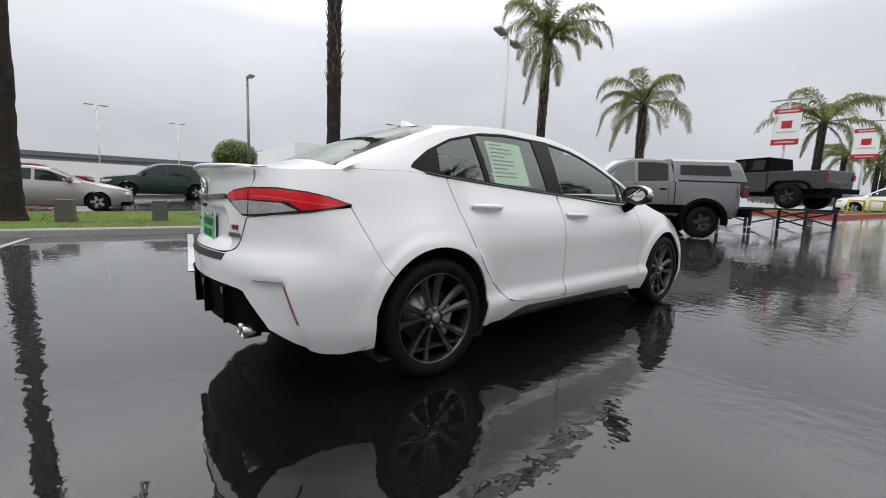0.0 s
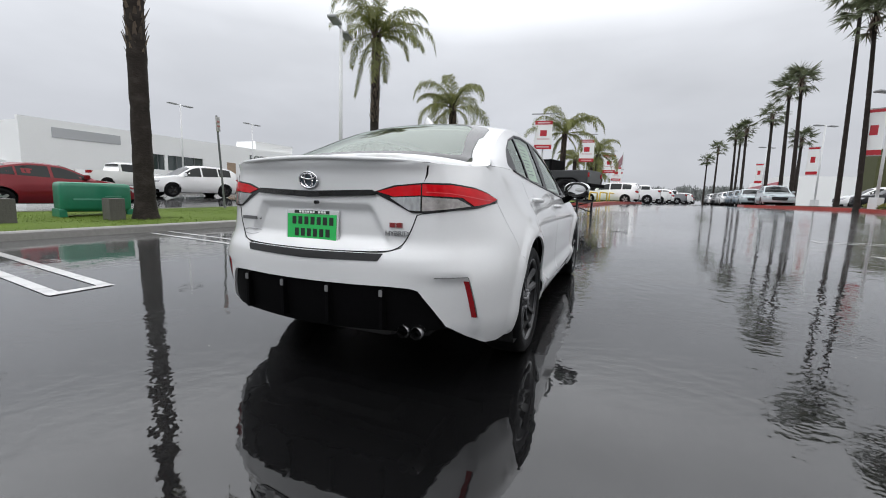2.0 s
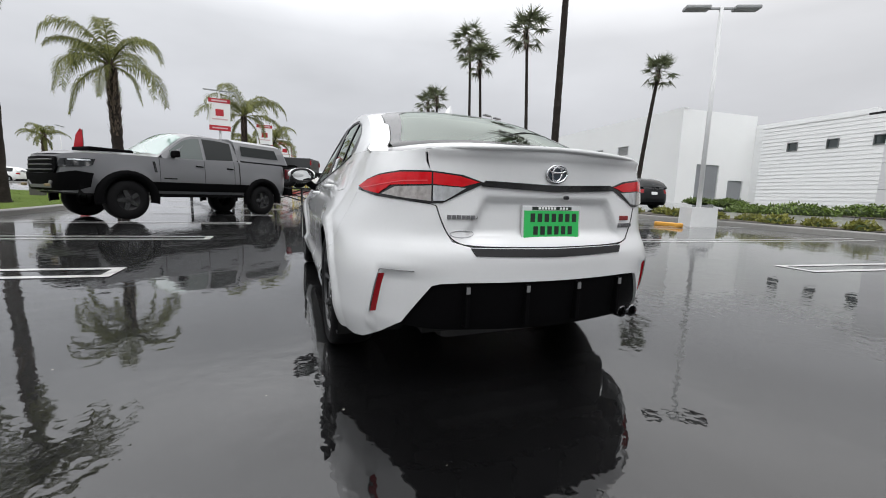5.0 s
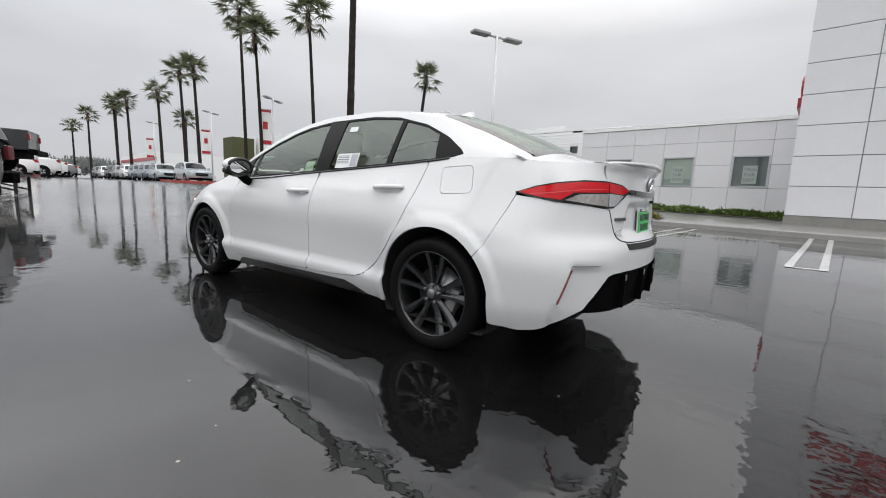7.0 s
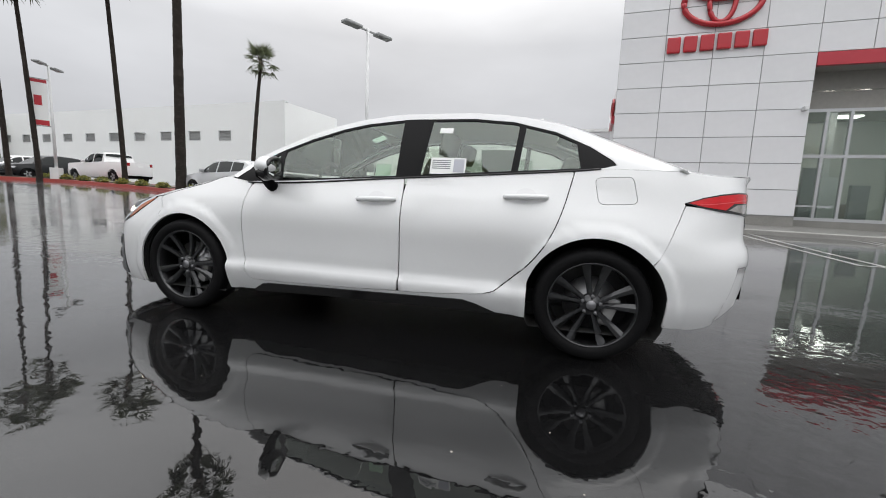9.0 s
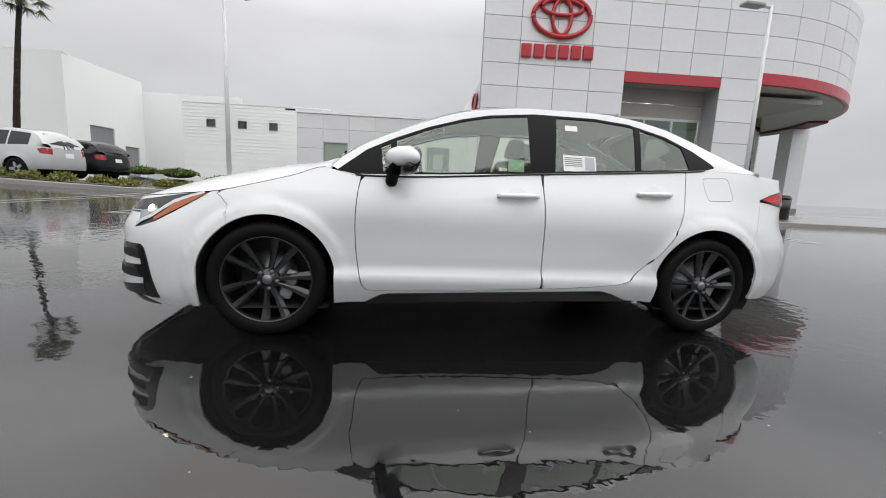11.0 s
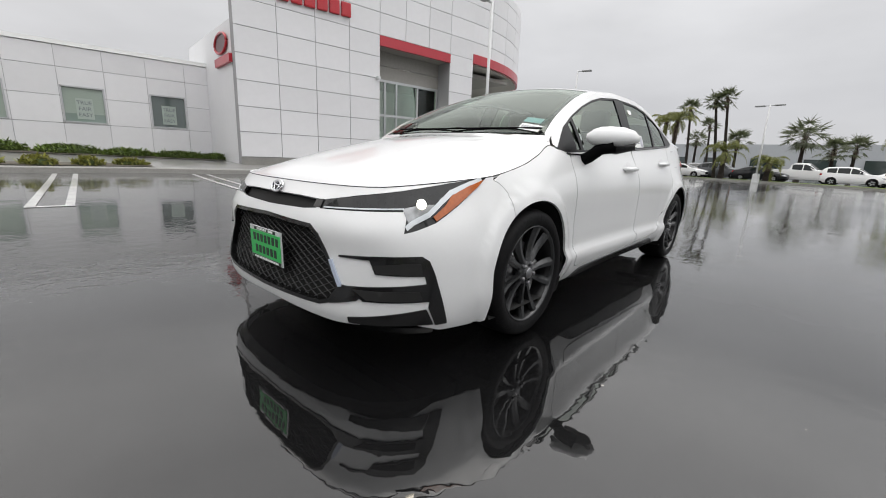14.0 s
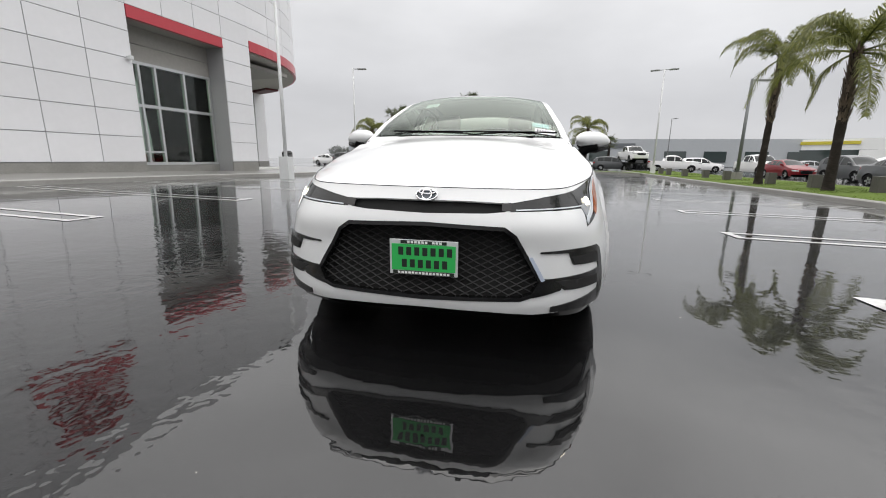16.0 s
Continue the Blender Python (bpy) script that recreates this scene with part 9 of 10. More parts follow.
for i in range(cols):
    for j in range(rws):
        a0, a1 = wx0 + i * pw_ + 0.006, wx0 + (i + 1) * pw_ - 0.006
        b0, b1 = wing_z[j] + 0.008, wing_z[j + 1] - 0.008
        bits = [(a0, a1, b0, b1)]
        for h in wins:
            nxt = []
            for p0, p1, q0, q1 in bits:
                if p1 <= h[0] or p0 >= h[1] or q1 <= h[2] or q0 >= h[3]:
                    nxt.append((p0, p1, q0, q1))
                    continue
                if p0 < h[0]:
                    nxt.append((p0, h[0], q0, q1))
                if p1 > h[1]:
                    nxt.append((h[1], p1, q0, q1))
                m0, m1 = max(p0, h[0]), min(p1, h[1])
                if q0 < h[2]:
                    nxt.append((m0, m1, q0, h[2]))
                if q1 > h[3]:
                    nxt.append((m0, m1, h[3], q1))
            bits = nxt
        if bits:
            part("panel", boxes([(p0, p1, WY - 0.035, WY, q0, q1) for p0, p1, q0, q1 in bits]), M_PANEL, wing)
for k, (a0, a1, b0, b1) in enumerate(wins):
    w_ob = part("window", boxes([(a0, a1, WY - 0.12, WY + 0.02, b0, b0 + 0.05), (a0, a1, WY - 0.12, WY + 0.02, b1 - 0.05, b1), (a0, a0 + 0.05, WY - 0.12, WY + 0.02, b0, b1), (a1 - 0.05, a1, WY - 0.12, WY + 0.02, b0, b1)]), M_MULLION, wing, "square window in a silver surround")
    part("pane", boxes([(a0 + 0.05, a1 - 0.05, WY - 0.09, WY - 0.07, b0 + 0.05, b1 - 0.05)]), M_WINGREEN if k < 2 else M_WINMID, w_ob)
    part("blind", boxes([(a0 + 0.06, a1 - 0.06, WY - 0.069, WY - 0.064, b0 + (0.05 if k == 0 else 0.34), b1 - 0.06)]), M_BLIND if k < 2 else M_WINMID, w_ob, "pale blind behind the glass")
    if k:
        sx0 = a0 + 0.38
        part("window_poster", boxes([(sx0, sx0 + 0.5, WY - 0.060, WY - 0.055, b0 + 0.15, b0 + 0.90)]), M_POSTER, w_ob, "pale window poster with dark words")
        for j, wd in enumerate(("TRUE", "FAIR", "EASY")):
            place("poster_words", text_mesh(wd, 0.19, 0.003), M_INK, w_ob, "", pose(sx0 + 0.25, WY - 0.049, b0 + 0.74 - 0.22 * j, 90, 0, 180))
block("plinth", wing, wx0, wx1, WY - 0.034, WY - 0.01, -0.3, 0.618, M_PANEL)
block("wing_roof", wing, wx0, wx1, WY - 5, WY - 0.45, 4.30, 4.42, M_STUCCO)
block("roof_cap", wing, wx0, wx1, WY - 0.4, WY + 0.04, 4.352, 4.50, M_STUCCO)
block("wing_end", wing, wx1 - 0.3, wx1, WY - 5.3, WY - 0.36, -0.3, 4.29, M_STUCCO)
part("wall_lamp", boxes([(wx1 + 0.05, wx1 + 0.55, WY + 0.0, WY + 0.12, 4.42, 4.5)], 0.02), M_BLACK, wing)

# white boarded building
BY = -24.2
shed = thing("white_boarded_building", lot_pose(0, 0, 0), "white lap-sided building with three small windows", "building")
bx0, bx1, bz1 = 6.2, 15.3, 5.4
sw = [(13.30, 13.85, 3.97, 4.45), (11.38, 11.93, 3.95, 4.43), (9.47, 10.0, 3.93, 4.41)]
wall_with_holes("wall", shed, bx0, bx1, -0.3, bz1, BY - 0.3, BY - 0.02, sw, M_STUCCO)
nb = 24
for i in range(nb):
    z0, z1 = 0.4 + i * (bz1 - 0.4) / nb, 0.4 + (i + 1) * (bz1 - 0.4) / nb
    segs = [(bx0, bx1)]
    for h in sw:
        if not (z1 <= h[2] or z0 >= h[3]):
            segs = [s2 for p, q in segs for s2 in ((p, min(q, h[0])), (max(p, h[1]), q)) if s2[1] > s2[0]]
    v, f = [], []
    for p, q in segs:
        o = len(v)
        v += [(p, BY - 0.018, z0), (q, BY - 0.018, z0), (q, BY + 0.012, z0), (p, BY + 0.012, z0), (p, BY - 0.012, z1), (q, BY - 0.012, z1)]
        f += [(o + 3, o + 2, o + 5, o + 4), (o, o + 1, o + 2, o + 3)]
    place("board", mesh_from("board", v, f, False), M_BOARD, shed)
for a0, a1, b0, b1 in sw:
    w_ob = part("window", boxes([(a0, a1, BY - 0.1, BY + 0.03, b0, b0 + 0.04), (a0, a1, BY - 0.1, BY + 0.03, b1 - 0.04, b1), (a0, a0 + 0.04, BY - 0.1, BY + 0.03, b0, b1), (a1 - 0.04, a1, BY - 0.1, BY + 0.03, b0, b1)]), M_POLE_GREY, shed)
    part("pane", boxes([(a0 + 0.04, a1 - 0.04, BY - 0.08, BY - 0.06, b0 + 0.04, b1 - 0.04)]), M_WINDARK, w_ob)
block("side_wall", shed, bx1 - 0.3, bx1, BY - 9, BY - 0.3, -0.3, bz1 - 0.2, M_STUCCO)
block("shed_roof", shed, bx0, bx1 - 0.31, BY - 9, BY - 0.31, bz1 - 0.2, bz1 - 0.1, M_STUCCO)
block("roof_cap", shed, bx0, bx1, BY - 0.31, BY + 0.02, bz1 + 0.002, bz1 + 0.06, M_STUCCO)

# long white warehouse
WX, WFY, WTOP = 25.1, -27.9, 8.8
house = thing("warehouse_building", lot_pose(0, 0, 0), "long plain white warehouse with a row of small high windows", "building")
hw = [(WX + 6.3 + 3.95 * i, WX + 7.9 + 3.95 * i, 5.45, 6.40) for i in range(10)]
wall_with_holes("wall", house, WX, WX + 44, -0.3, WTOP, WFY - 0.4, WFY, hw, M_STUCCO)
for a0, a1, b0, b1 in hw:
    w_ob = part("window", boxes([(a0, a1, WFY - 0.2, WFY + 0.03, b0, b0 + 0.06), (a0, a1, WFY - 0.2, WFY + 0.03, b1 - 0.06, b1), (a0, a0 + 0.06, WFY - 0.2, WFY + 0.03, b0, b1), (a1 - 0.06, a1, WFY - 0.2, WFY + 0.03, b0, b1)]), M_POLE, house)
    part("pane", boxes([(a0 + 0.06, a1 - 0.06, WFY - 0.15, WFY - 0.1, b0 + 0.06, b1 - 0.06)]), mat("louvre_grey", (0.38, 0.38, 0.37), rough=0.5), w_ob)
    for k in range(5):
        part("slat", boxes([(a0 + 0.06, a1 - 0.06, WFY - 0.10, WFY - 0.05, b0 + 0.1 + k * 0.15, b0 + 0.14 + k * 0.15)]), M_LAMPHEAD, w_ob)
# end wall with its doors, seen along x
ey0, ey1 = -36.1, WFY - 0.4
block("end_wall", house, WX, WX + 0.4, ey0, ey1, 4.3, WTOP, M_STUCCO)
block("end_wall", house, WX, WX + 0.4, -29.9, ey1, -0.3, 4.3, M_STUCCO)
block("end_wall", house, WX, WX + 0.4, -33.55, -32.4, -0.3, 4.3, M_STUCCO)
block("end_wall", house, WX, WX + 0.4, -35.3, -33.55, 3.05, 4.3, M_STUCCO)
block("end_wall", house, WX, WX + 0.4, ey0, -35.3, -0.3, 4.3, M_STUCCO)
gd = block("roller_door", house, WX + 0.12, WX + 0.18, -32.4, -29.9, -0.3, 4.3, M_GREYDOOR, "grey roller door")
for k in range(16):
    block("door_rib", gd, WX + 0.09, WX + 0.12, -32.38, -29.92, 0.4 + k * 0.245, 0.43 + k * 0.245, M_GREYDOOR)
block("steel_door", house, WX + 0.12, WX + 0.18, -35.3, -33.55, -0.3, 3.05, M_GREYDOOR, "grey double door")
block("back_wall", house, WX - 8.5, WX, ey0 - 0.4, ey0, -0.3, 8.0, M_STUCCO)
block("warehouse_roof", house, WX + 0.4, WX + 44, ey0, WFY - 0.4, WTOP - 0.25, WTOP - 0.1, M_STUCCO)
block("roof_cap", house, WX - 0.05, WX + 44, WFY - 0.45, WFY + 0.004, WTOP, WTOP + 0.09, M_STUCCO)
part("flood_lamp", boxes([(43, 43.3, WFY, WFY + 0.9, 6.2, 6.3)], 0.02), M_POLE, house)
block("ivy_panel", house, 68.2, 72.5, WFY + 0.6, WFY + 4.0, 0.0, 8.6, mat("ivy_green", (0.07, 0.075, 0.03), rough=0.9, grain=0.5, scale=9, bump=0.8), "ivy-clad block")
far_shop = thing("far_showroom", pose(96, -30, 0, 0, 0, -6), "distant white showroom with a red band", "building")
block("wall", far_shop, 0, 34, -14, 0, -0.3, 7.0, M_STUCCO)
block("red_band", far_shop, -0.1, 34.1, -0.2, 0.12, 5.2, 5.9, M_REDBAND)
for i in range(8):
    block("shop_window", far_shop, 1 + i * 4.1, 4.2 + i * 4.1, 0.005, 0.06, 0.6, 4.6, M_WINDARK)

# body shop across the street
shop = thing("body_shop_building", pose(0, 0, 0), "long white body shop with dark bay windows", "building")
SY = 41.5
wall_with_holes("wall", shop, 13.0, 74.0, -0.3, 6.0, SY, SY + 0.4, [(21.5, 24.0, 2.6, 4.1), (24.3, 28.2, 2.6, 4.1), (40.5, 47.0, 0.8, 3.0)], M_STUCCO)
for a0, a1, b0, b1 in ((21.5, 24.0, 2.6, 4.1), (24.3, 28.2, 2.6, 4.1), (40.5, 47.0, 0.8, 3.0)):
    w_ob = block("window", shop, a0, a1, SY + 0.15, SY + 0.2, b0, b1, M_WINDARK)
    for k in range(3):
        block("mullion", w_ob, a0 + (a1 - a0) * (k + 1) / 4 - 0.03, a0 + (a1 - a0) * (k + 1) / 4 + 0.03, SY + 0.1, SY + 0.15, b0, b1, M_POLE_GREY)
block("end_wall", shop, 13.0, 13.4, SY + 0.4, SY + 30, -0.3, 5.6, M_STUCCO)
block("shop_roof", shop, 13.0, 74.0, SY + 0.4, SY + 30, 5.6, 5.7, M_STUCCO)
block("parapet", shop, 36.0, 42.5, SY + 0.6, SY + 4, 5.9, 7.1, M_STUCCO)
place("shop_sign", text_mesh("BODY SHOP", 1.15, 0.06), M_POLE_GREY, shop, "grey wall lettering", pose(37.6, SY - 0.06, 4.75, 90, 0, 0))
block("side_door", shop, 31.2, 32.4, SY - 0.02, SY + 0.02, 2.2, 4.0, mat("wood_board_tan", (0.35, 0.26, 0.18), rough=0.7, grain=0.2, scale=5))
block("wall_sign", shop, 15.0, 20.0, SY - 0.05, SY - 0.005, 4.6, 5.4, mat("sign_grey_pale", (0.42, 0.43, 0.44), rough=0.5))
low_b = thing("low_grey_building", pose(-14, 84, 0, 0, 0, -3), "long low grey building far behind the lots", "building")
block("wall", low_b, 0, 32, 0, 14, -0.3, 4.6, mat("far_grey_wall", (0.22, 0.24, 0.26), rough=0.8, grain=0.05, scale=3))
block("roof", low_b, -0.4, 32.4, -0.4, 14.4, 4.6, 5.3, mat("far_grey_roof", (0.14, 0.155, 0.17), rough=0.8, grain=0.05, scale=3))
yard = thing("yard_wall", pose(0, 0, 0), "long white boundary wall across the street", "wall", kind="structure")
block("wall", yard, -60, 13, 44, 44.3, -0.3, 2.6, M_STUCCO)
# far west shops
west = thing("far_store", pose(-112, -20, 0, 0, 0, 88), "long pale grey store building across the road", "building")
block("wall", west, -30, 110, 0, 30, -0.3, 6.4, mat("pale_grey_wall", (0.40, 0.42, 0.44), rough=0.8, grain=0.05, scale=2))
block("store_sign", west, 40, 49, -0.25, -0.01, 4.2, 5.3, mat("store_sign_dark", (0.12, 0.13, 0.14), rough=0.5))
for i in range(14):
    block("store_window", west, -25 + i * 9, -20 + i * 9, -0.2, -0.01, 0.8, 3.4, M_WINDARK)
west2 = thing("far_showroom", pose(-118, 58, 0, 0, 0, 40), "white showroom with dark glass across the street", "building")
block("wall", west2, -20, 40, 0, 18, -0.3, 6.2, M_STUCCO)
block("shop_window", west2, -8, 30, -0.2, -0.01, 0.4, 3.8, M_WINDARK)
block("yellow_band", west2, 10, 22, -0.25, -0.01, 5.0, 5.7, mat("yellow_band", (0.55, 0.48, 0.05), rough=0.5))

# south walk: kerb, paving, beds
kerb("kerb", [from_lot(x, south(x)) for x in np.arange(15.2, -26.1, -0.6)], M_CURB, 0.16)
v, f = [], []
xs = np.arange(-26, 9.6, 0.7)
ysl = [0.0, 0.12, 0.25, 0.4, 0.6, 0.8, 1.0]
for x in xs:
    for k in ysl:
        y = south(x) - 0.14 + (-24.2 - south(x)) * k
        wx, wy = from_lot(x, y)
        v.append((wx, wy, zg(wx, wy) + 0.155 + 0.05 * min(1, k * 3)))
kk = len(ysl)
f = [(i * kk + j, i * kk + j + 1, (i + 1) * kk + j + 1, (i + 1) * kk + j) for i in range(len(xs) - 1) for j in range(kk - 1)]
walk_ob = place("sidewalk", mesh_from("sidewalk", v, f), M_SIDEWALK)
tagged(walk_ob, "wet grey concrete walk before the showroom", "sidewalk", kind="structure")


def lot_bed(name, x0, x1, y0, y1, lift, material, label):
    xs2 = np.arange(x0, x1 + 0.01, 0.8)
    v = []
    for x in xs2:
        for y in (y0(x), (y0(x) + y1(x)) / 2, y1(x)) if callable(y0) else (y0, (y0 + y1) / 2, y1):
            wx, wy = from_lot(x, y)
            v.append((wx, wy, zg(wx, wy) + lift))
    f = [(i * 3 + j, i * 3 + j + 1, (i + 1) * 3 + j + 1, (i + 1) * 3 + j) for i in range(len(xs2) - 1) for j in range(2)]
    tagged(place(name, mesh_from(name, v, f), material), label, "planting bed", kind="structure")


lot_bed("planting_bed", -2.0, 9.2, -18.75, -16.6, 0.235, M_SOIL, "wet soil bed below the office windows")
lot_bed("planting_bed", 1.0, 15.2, lambda x: south(x) - 1.35, lambda x: south(x) - 0.15, 0.18, M_SOIL, "wet soil bed behind the kerb")

# ---- poles, signs, street furniture ----
def lamp_pole(x, y, h, heads=2, turn=0.0, base=True, r=0.075, white=True, base_h=0.75, base_r=0.3, name="lamp_pole", lift=0.0, drop=False):
    ob = thing(name, stand(x, y, turn, lift), "tall white car-park lamp on a concrete footing" if white else "tall grey street lamp", "street lamp", "lamp poles")
    if base:
        part("footing", cyl(base_r, -0.15, base_h, 4, base_r * 0.95, Matrix.Rotation(radians(45), 4, "Z")), M_POLE if white else M_CONC, ob, "painted concrete footing")
    part("pole", cyl(r, 0.0, h, 14, r * 0.75), M_POLE if white else M_POLE_GREY, ob, "", True)
    for i in range(heads):
        s = 1 if i == 0 else -1
        part("arm", boxes([(min(0, s * 0.5), max(0, s * 0.5), -0.025, 0.025, h - 0.10, h - 0.05)]), M_LAMPHEAD, ob)
        part("lamp_head", boxes([(min(s * 0.35, s * 1.05), max(s * 0.35, s * 1.05), -0.16, 0.16, h - 0.12, h - 0.02)], 0.03), M_LAMPHEAD, ob)
    return ob


lamp_pole(9.15, 8.45, 6.7, 2, 20, base=False, lift=0.135)
for m_, (bx, by) in ((0, (9.15, 8.45)),):
    ob = part("lamp_footing", boxes([(-0.3, 0.3, -0.3, 0.3, -0.05, 0.5)], 0.015), M_BOX)
    ob.matrix_basis = pose(bx, by, at_verge(bx, by), 0, 0, -5)
    tagged(ob, "square dark concrete lamp footing on the lawn", "footing")
lamp_pole(5.35, -11.05, 6.5, 2, 64, base_h=0.58, base_r=0.56)
lamp_pole(-11.8, -9.15, 7.2, 1, 0, base_h=0.9)
lamp_pole(-28.6, -13.0, 7.9, 1, 100)
lamp_pole(-34.7, 11.7, 8.6, 2, 75)
lamp_pole(-41.5, -1.8, 6.4, 2, 75)
lamp_pole(-43.3, -12.9, 5.8, 2, 75)
lamp_pole(-66.0, 10.8, 4.7, 2, 75)
lamp_pole(24.3, -13.5, 6.0, 2, -60)
lamp_pole(41.2, -16.9, 7.0, 2, -60)
lamp_pole(58.0, -17.5, 7.2, 2, -60)
for x, y, h in ((20.0, 33.0, 7.2), (30.0, 36.0, 7.4), (45, 35, 7.0), (55, 38, 7.5), (-10, 50, 9.0), (-3, 60, 9.5), (6, 70, 9.5), (70, 30, 8.0)):
    lamp_pole(x, y, h, 2, 0, base=True)
lamp_pole(4.1, 24.2, 7.0, 1, -90, base=False, white=False, r=0.09)
lamp_pole(-23.7, 13.2, 5.8, 1, 100, base=True, white=False, r=0.10, base_h=0.55)
lamp_pole(-70, 24, 8, 1, 30, base=False, white=False)

# sign on its own post by the verge
ob = thing("street_sign", stand(6.9, 11.9, 5, 0.1), "small weathered street sign on a leaning steel post", "street sign")
part("post", cyl(0.035, -0.1, 3.3, 10, m=Matrix.Rotation(radians(-4), 4, "Y")), M_POLE_GREY, ob)
part("sign_plate", boxes([(-0.16, 0.16, -0.012, 0.012, -0.25, 0.25)], 0.008), mat("faded_sign", (0.45, 0.44, 0.43), rough=0.5, grain=0.2, scale=12), ob, m=pose(-0.22, -0.05, 3.0, 0, -4, 25))
part("sign_bars", boxes([(-0.11, 0.11, -0.016, -0.012, 0.05, 0.12), (-0.11, 0.11, -0.016, -0.012, -0.1, -0.04)]), mat("sign_red_faded", (0.35, 0.12, 0.11), rough=0.5), ob, m=pose(-0.22, -0.05, 3.0, 0, -4, 25))


def banner_sign(x, y, w, h, top, turn, label="red and white banner board on a lamp pole"):
    ob = thing("banner_sign", stand(x, y, turn), label, "sign", "banner signs")
    part("pole", cyl(0.12, -0.1, top + 0.9, 12, 0.09), M_POLE, ob, "", True)
    part("arm", boxes([(-0.05, 0.05, -1.4, 1.4, top + 0.75, top + 0.88)], 0.03), M_LAMPHEAD, ob)
    bd = part("board", boxes([(-0.32, -0.16, -w / 2, w / 2, top - h, top)], 0.03), M_PAPER, ob)
    for za, zb in ((top - h * 0.13, top), (top - h, top - h * 0.84)):
        part("band", boxes([(-0.335, -0.321, -w / 2, w / 2, za, zb)]), M_REDSIGN, bd)
    part("emblem", boxes([(-0.335, -0.321, -w * 0.19, w * 0.19, top - h * 0.54, top - h * 0.33)]), M_REDSIGN, bd)
    for b in ((-0.333, -0.321, -w * 0.36, w * 0.36, top - h * 0.66, top - h * 0.62), (-0.341, -0.334, -w * 0.36, w * 0.36, top - h * 0.09, top - h * 0.04), (-0.341, -0.334, -w * 0.36, w * 0.36, top - h * 0.94, top - h * 0.90)):
        part("bar", boxes([b]), mat("banner_bars", (0.60, 0.42, 0.42), rough=0.5), bd)
    return ob


banner_sign(44.1, 7.0, 1.9, 3.1, 8.9, 8)
banner_sign(62.8, 3.6, 2.1, 3.3, 9.3, 6)
banner_sign(85.0, 0.8, 2.3, 3.5, 9.3, 4)
banner_sign(104.0, -0.5, 2.1, 3.2, 8.4, 4)
banner_sign(122.0, -1.0, 2.1, 3.2, 8.4, 4)
for x, y in ((24.3, -13.5), (41.2, -16.9), (58.0, -17.5)):
    ob = thing("pole_banner", stand(x, y, -25), "hanging red and white cloth banner", "banner", "pole banners")
    w, z0, z1 = 0.75, 2.9, 5.2
    part("cloth", boxes([(-0.02, 0.02, 0.12, 0.12 + w, z0, z1)], 0.005), M_PAPER, ob)
    for za, zb in ((z1 - 0.16, z1 - 0.004), (z0 + 0.004, z0 + 0.26)):
        part("stripe", boxes([(-0.024, 0.024, 0.12, 0.12 + w, za, zb)]), M_REDSIGN, ob)
    part("emblem", boxes([(-0.024, 0.024, 0.12 + w * 0.3, 0.12 + w * 0.7, z0 + 1.0, z0 + 1.5)]), M_REDSIGN, ob)
    for za in (z1 + 0.01, z0 - 0.05):
        part("bracket", boxes([(-0.02, 0.02, 0.0, 0.9, za, za + 0.04)]), M_LAMPHEAD, ob)

# feather flag
ob = thing("feather_flag", stand(25.1, 11.4, 115), "tall red feather flag with pale bars", "flag")
part("staff", cyl(0.018, -0.1, 3.15, 8), M_POLE_GREY, ob)
fo = [(0.0, 0.7), (0.36, 0.75), (0.40, 2.2), (0.28, 2.85), (0.08, 3.2), (0.0, 3.1)]
uv, fs = fill(sample(fo, 0.2), [], 0.25)
place("cloth", mesh_from("cloth", [(a + 0.02, 0.04 * math.sin(b * 3 + a * 4), b) for a, b in uv], [tuple(q) for q in fs]), M_REDSIGN, ob)
for i in range(5):
    part("bar", boxes([(0.13, 0.28, -0.06, -0.045, 1.0 + 0.34 * i, 1.18 + 0.34 * i)]), M_PAPER, ob)
ob = thing("flagpole", stand(150, -2, 0), "tall flagpole with a limp flag", "flag")
part("staff", cyl(0.15, 0, 17, 8), M_POLE, ob)
uv, fs = fill(sample([(0.0, 16.5), (1.2, 14.5), (3.0, 11.0), (1.6, 10.6), (0.1, 13)], 0.8), [], 0.9)
place("cloth", mesh_from("cloth", [(0.1, a, b) for a, b in uv], [tuple(q) for q in fs]), mat("flag_cloth", (0.30, 0.16, 0.18), rough=0.8), ob)

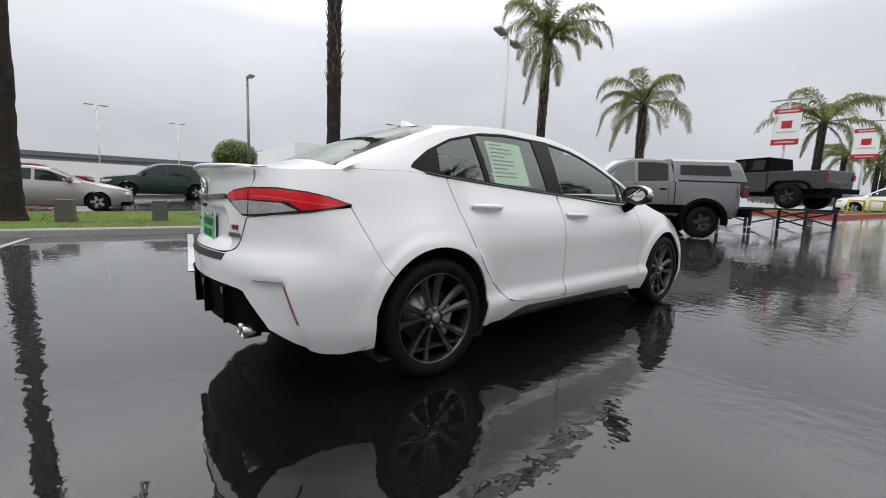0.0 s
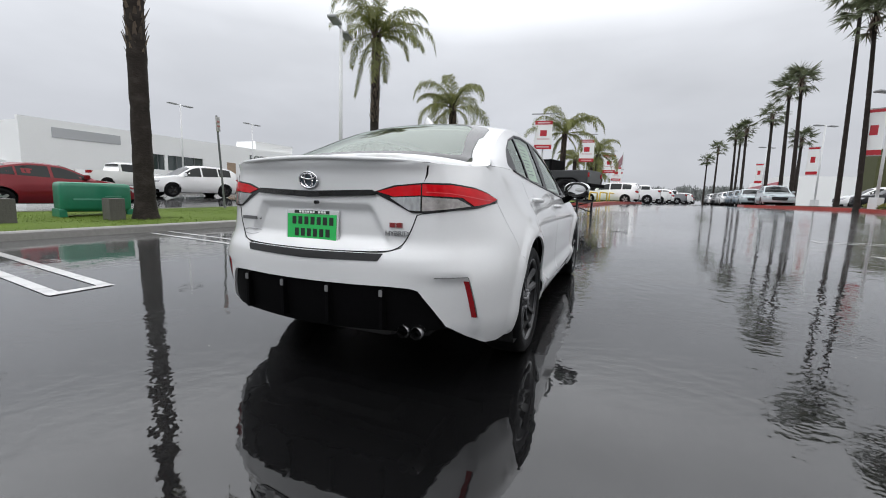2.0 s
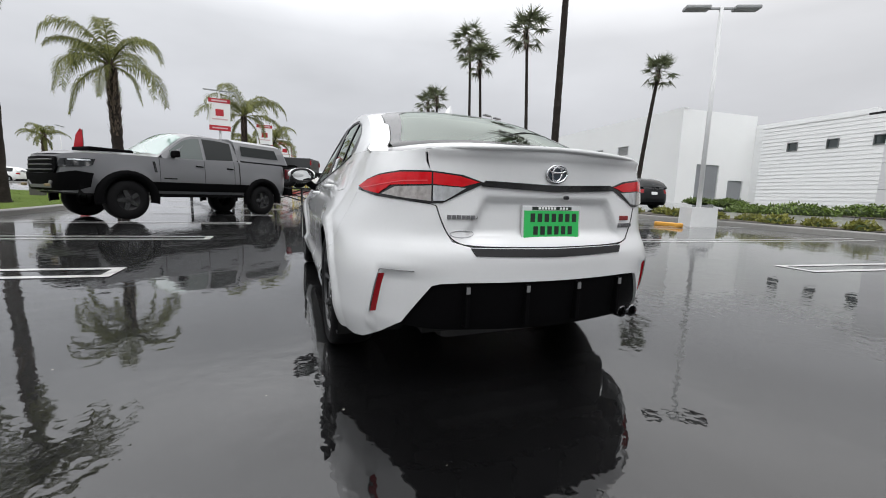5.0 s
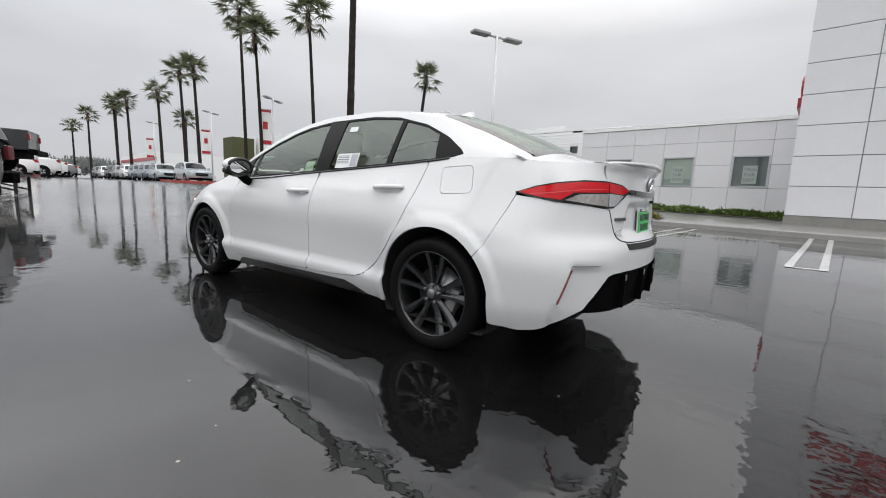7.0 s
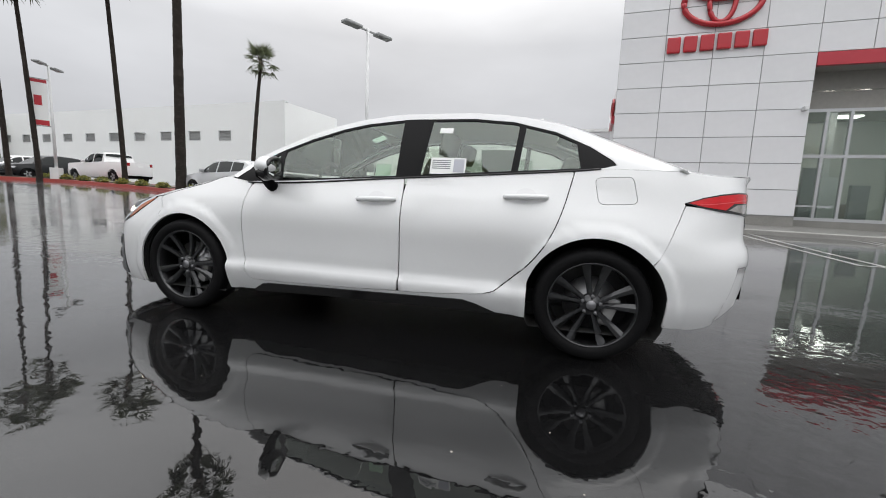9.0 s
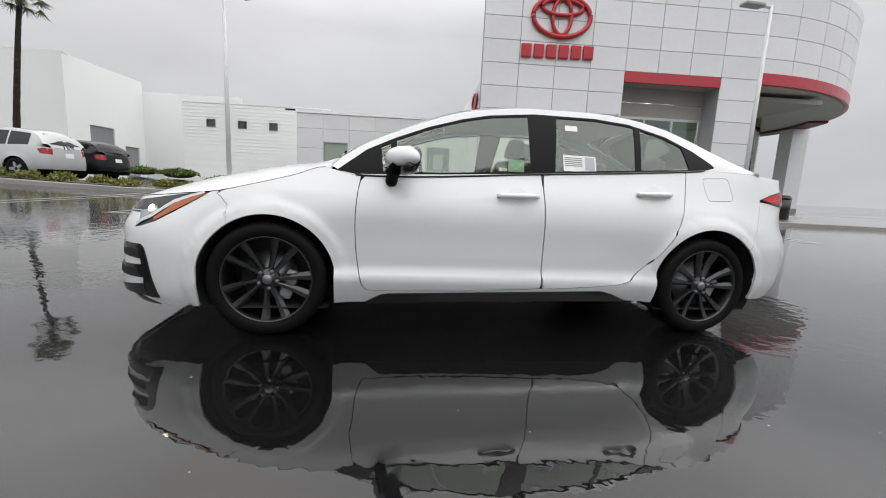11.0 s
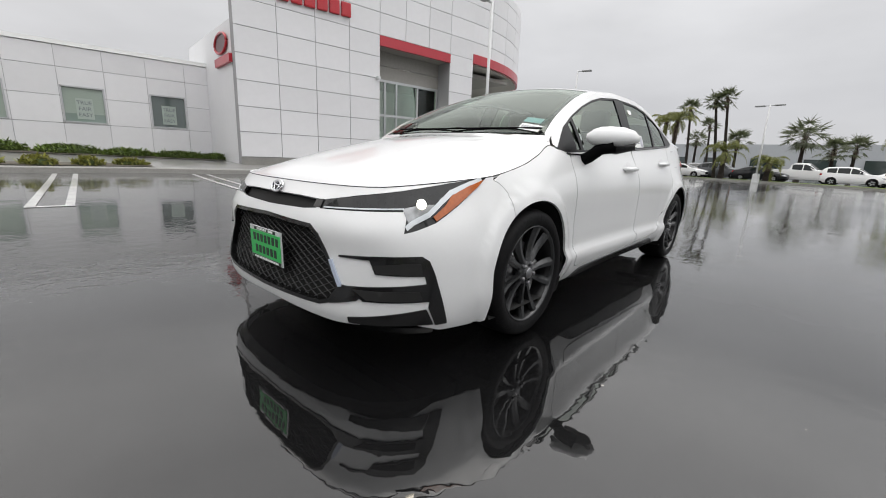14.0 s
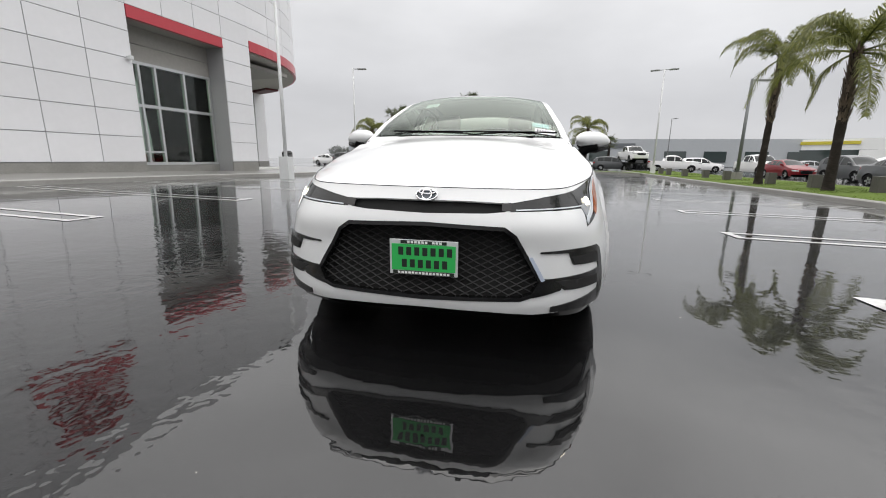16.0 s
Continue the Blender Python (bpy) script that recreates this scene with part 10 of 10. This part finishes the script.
# green street box
ob = thing("green_bench_box", stand(2.55, 11.3, -8, 0.12), "green moulded plastic bench box on the lawn", "bench")
M_GREENBOX = mat("green_plastic", (0.012, 0.17, 0.095), rough=0.4, grain=0.1, scale=8, coat=0.3)
part("shell", boxes([(-0.75, 0.75, -0.28, 0.28, 0.12, 0.86)], 0.11), M_GREENBOX, ob, "", True)
for s in (-0.70, 0.70):
    part("foot", boxes([(s - 0.08, s + 0.08, -0.26, 0.26, -0.03, 0.2)], 0.03), M_GREENBOX, ob)
part("pale_bars", boxes([(-0.5, 0.1, -0.292, -0.281, 0.42, 0.46), (0.15, 0.5, -0.292, -0.281, 0.50, 0.53)]), mat("green_faded_print", (0.10, 0.30, 0.22), rough=0.5), ob)
# yellow wheel stop
ob = part("wheel_stop", boxes([(-0.45, 0.45, -0.075, 0.075, -0.01, 0.12)], 0.035), mat("yellow_stop_paint", (0.62, 0.30, 0.03), rough=0.45, grain=0.15, scale=14, coat=0.4), None, "", True)
ob.matrix_basis = stand(5.45, -9.95, 3)
tagged(ob, "yellow painted concrete wheel stop", "wheel stop")
# bin by the entrance
ob = thing("litter_bin", lot_pose(-16.0, -14.2, 0.15), "black cylindrical litter bin by the showroom", "bin")
part("drum", cyl(0.28, 0, 0.95, 20), M_BLACK, ob, "", True)
part("lid", cyl(0.3, 0.95, 1.08, 20, 0.2), M_BLACK, ob)
# white sign block far west, red disc on it
ob = thing("block_sign", stand(-44.3, -16.0, 80), "white block sign with a red disc", "sign")
part("block", boxes([(-1.3, 1.3, -0.2, 0.2, -0.1, 1.5)], 0.05), M_PAPER, ob)
part("disc", cyl(0.45, 0.2, 0.23, 20, m=pose(0.2, 0, 0.8, -90, 0, 0) @ Matrix.Rotation(math.pi, 4, "X")), M_REDSIGN, ob)
# yellow pipe rails by the east island
for i in range(3):
    ob = thing("pipe_rail", stand(27.2 + i * 2.2, 0.3 - 0.6 * i, -14), "yellow steel pipe guard rail", "guard rail", "guard rails")
    v, f = tube([(-0.9, 0, -0.1), (-0.9, 0, 0.75), (-0.85, 0, 0.8), (0.85, 0, 0.8), (0.9, 0, 0.75), (0.9, 0, -0.1)], 0.05, 8)
    place("rail", mesh_from("rail", v, f), mat("yellow_rail_paint", (0.60, 0.42, 0.04), rough=0.4, grain=0.1, scale=10), ob)
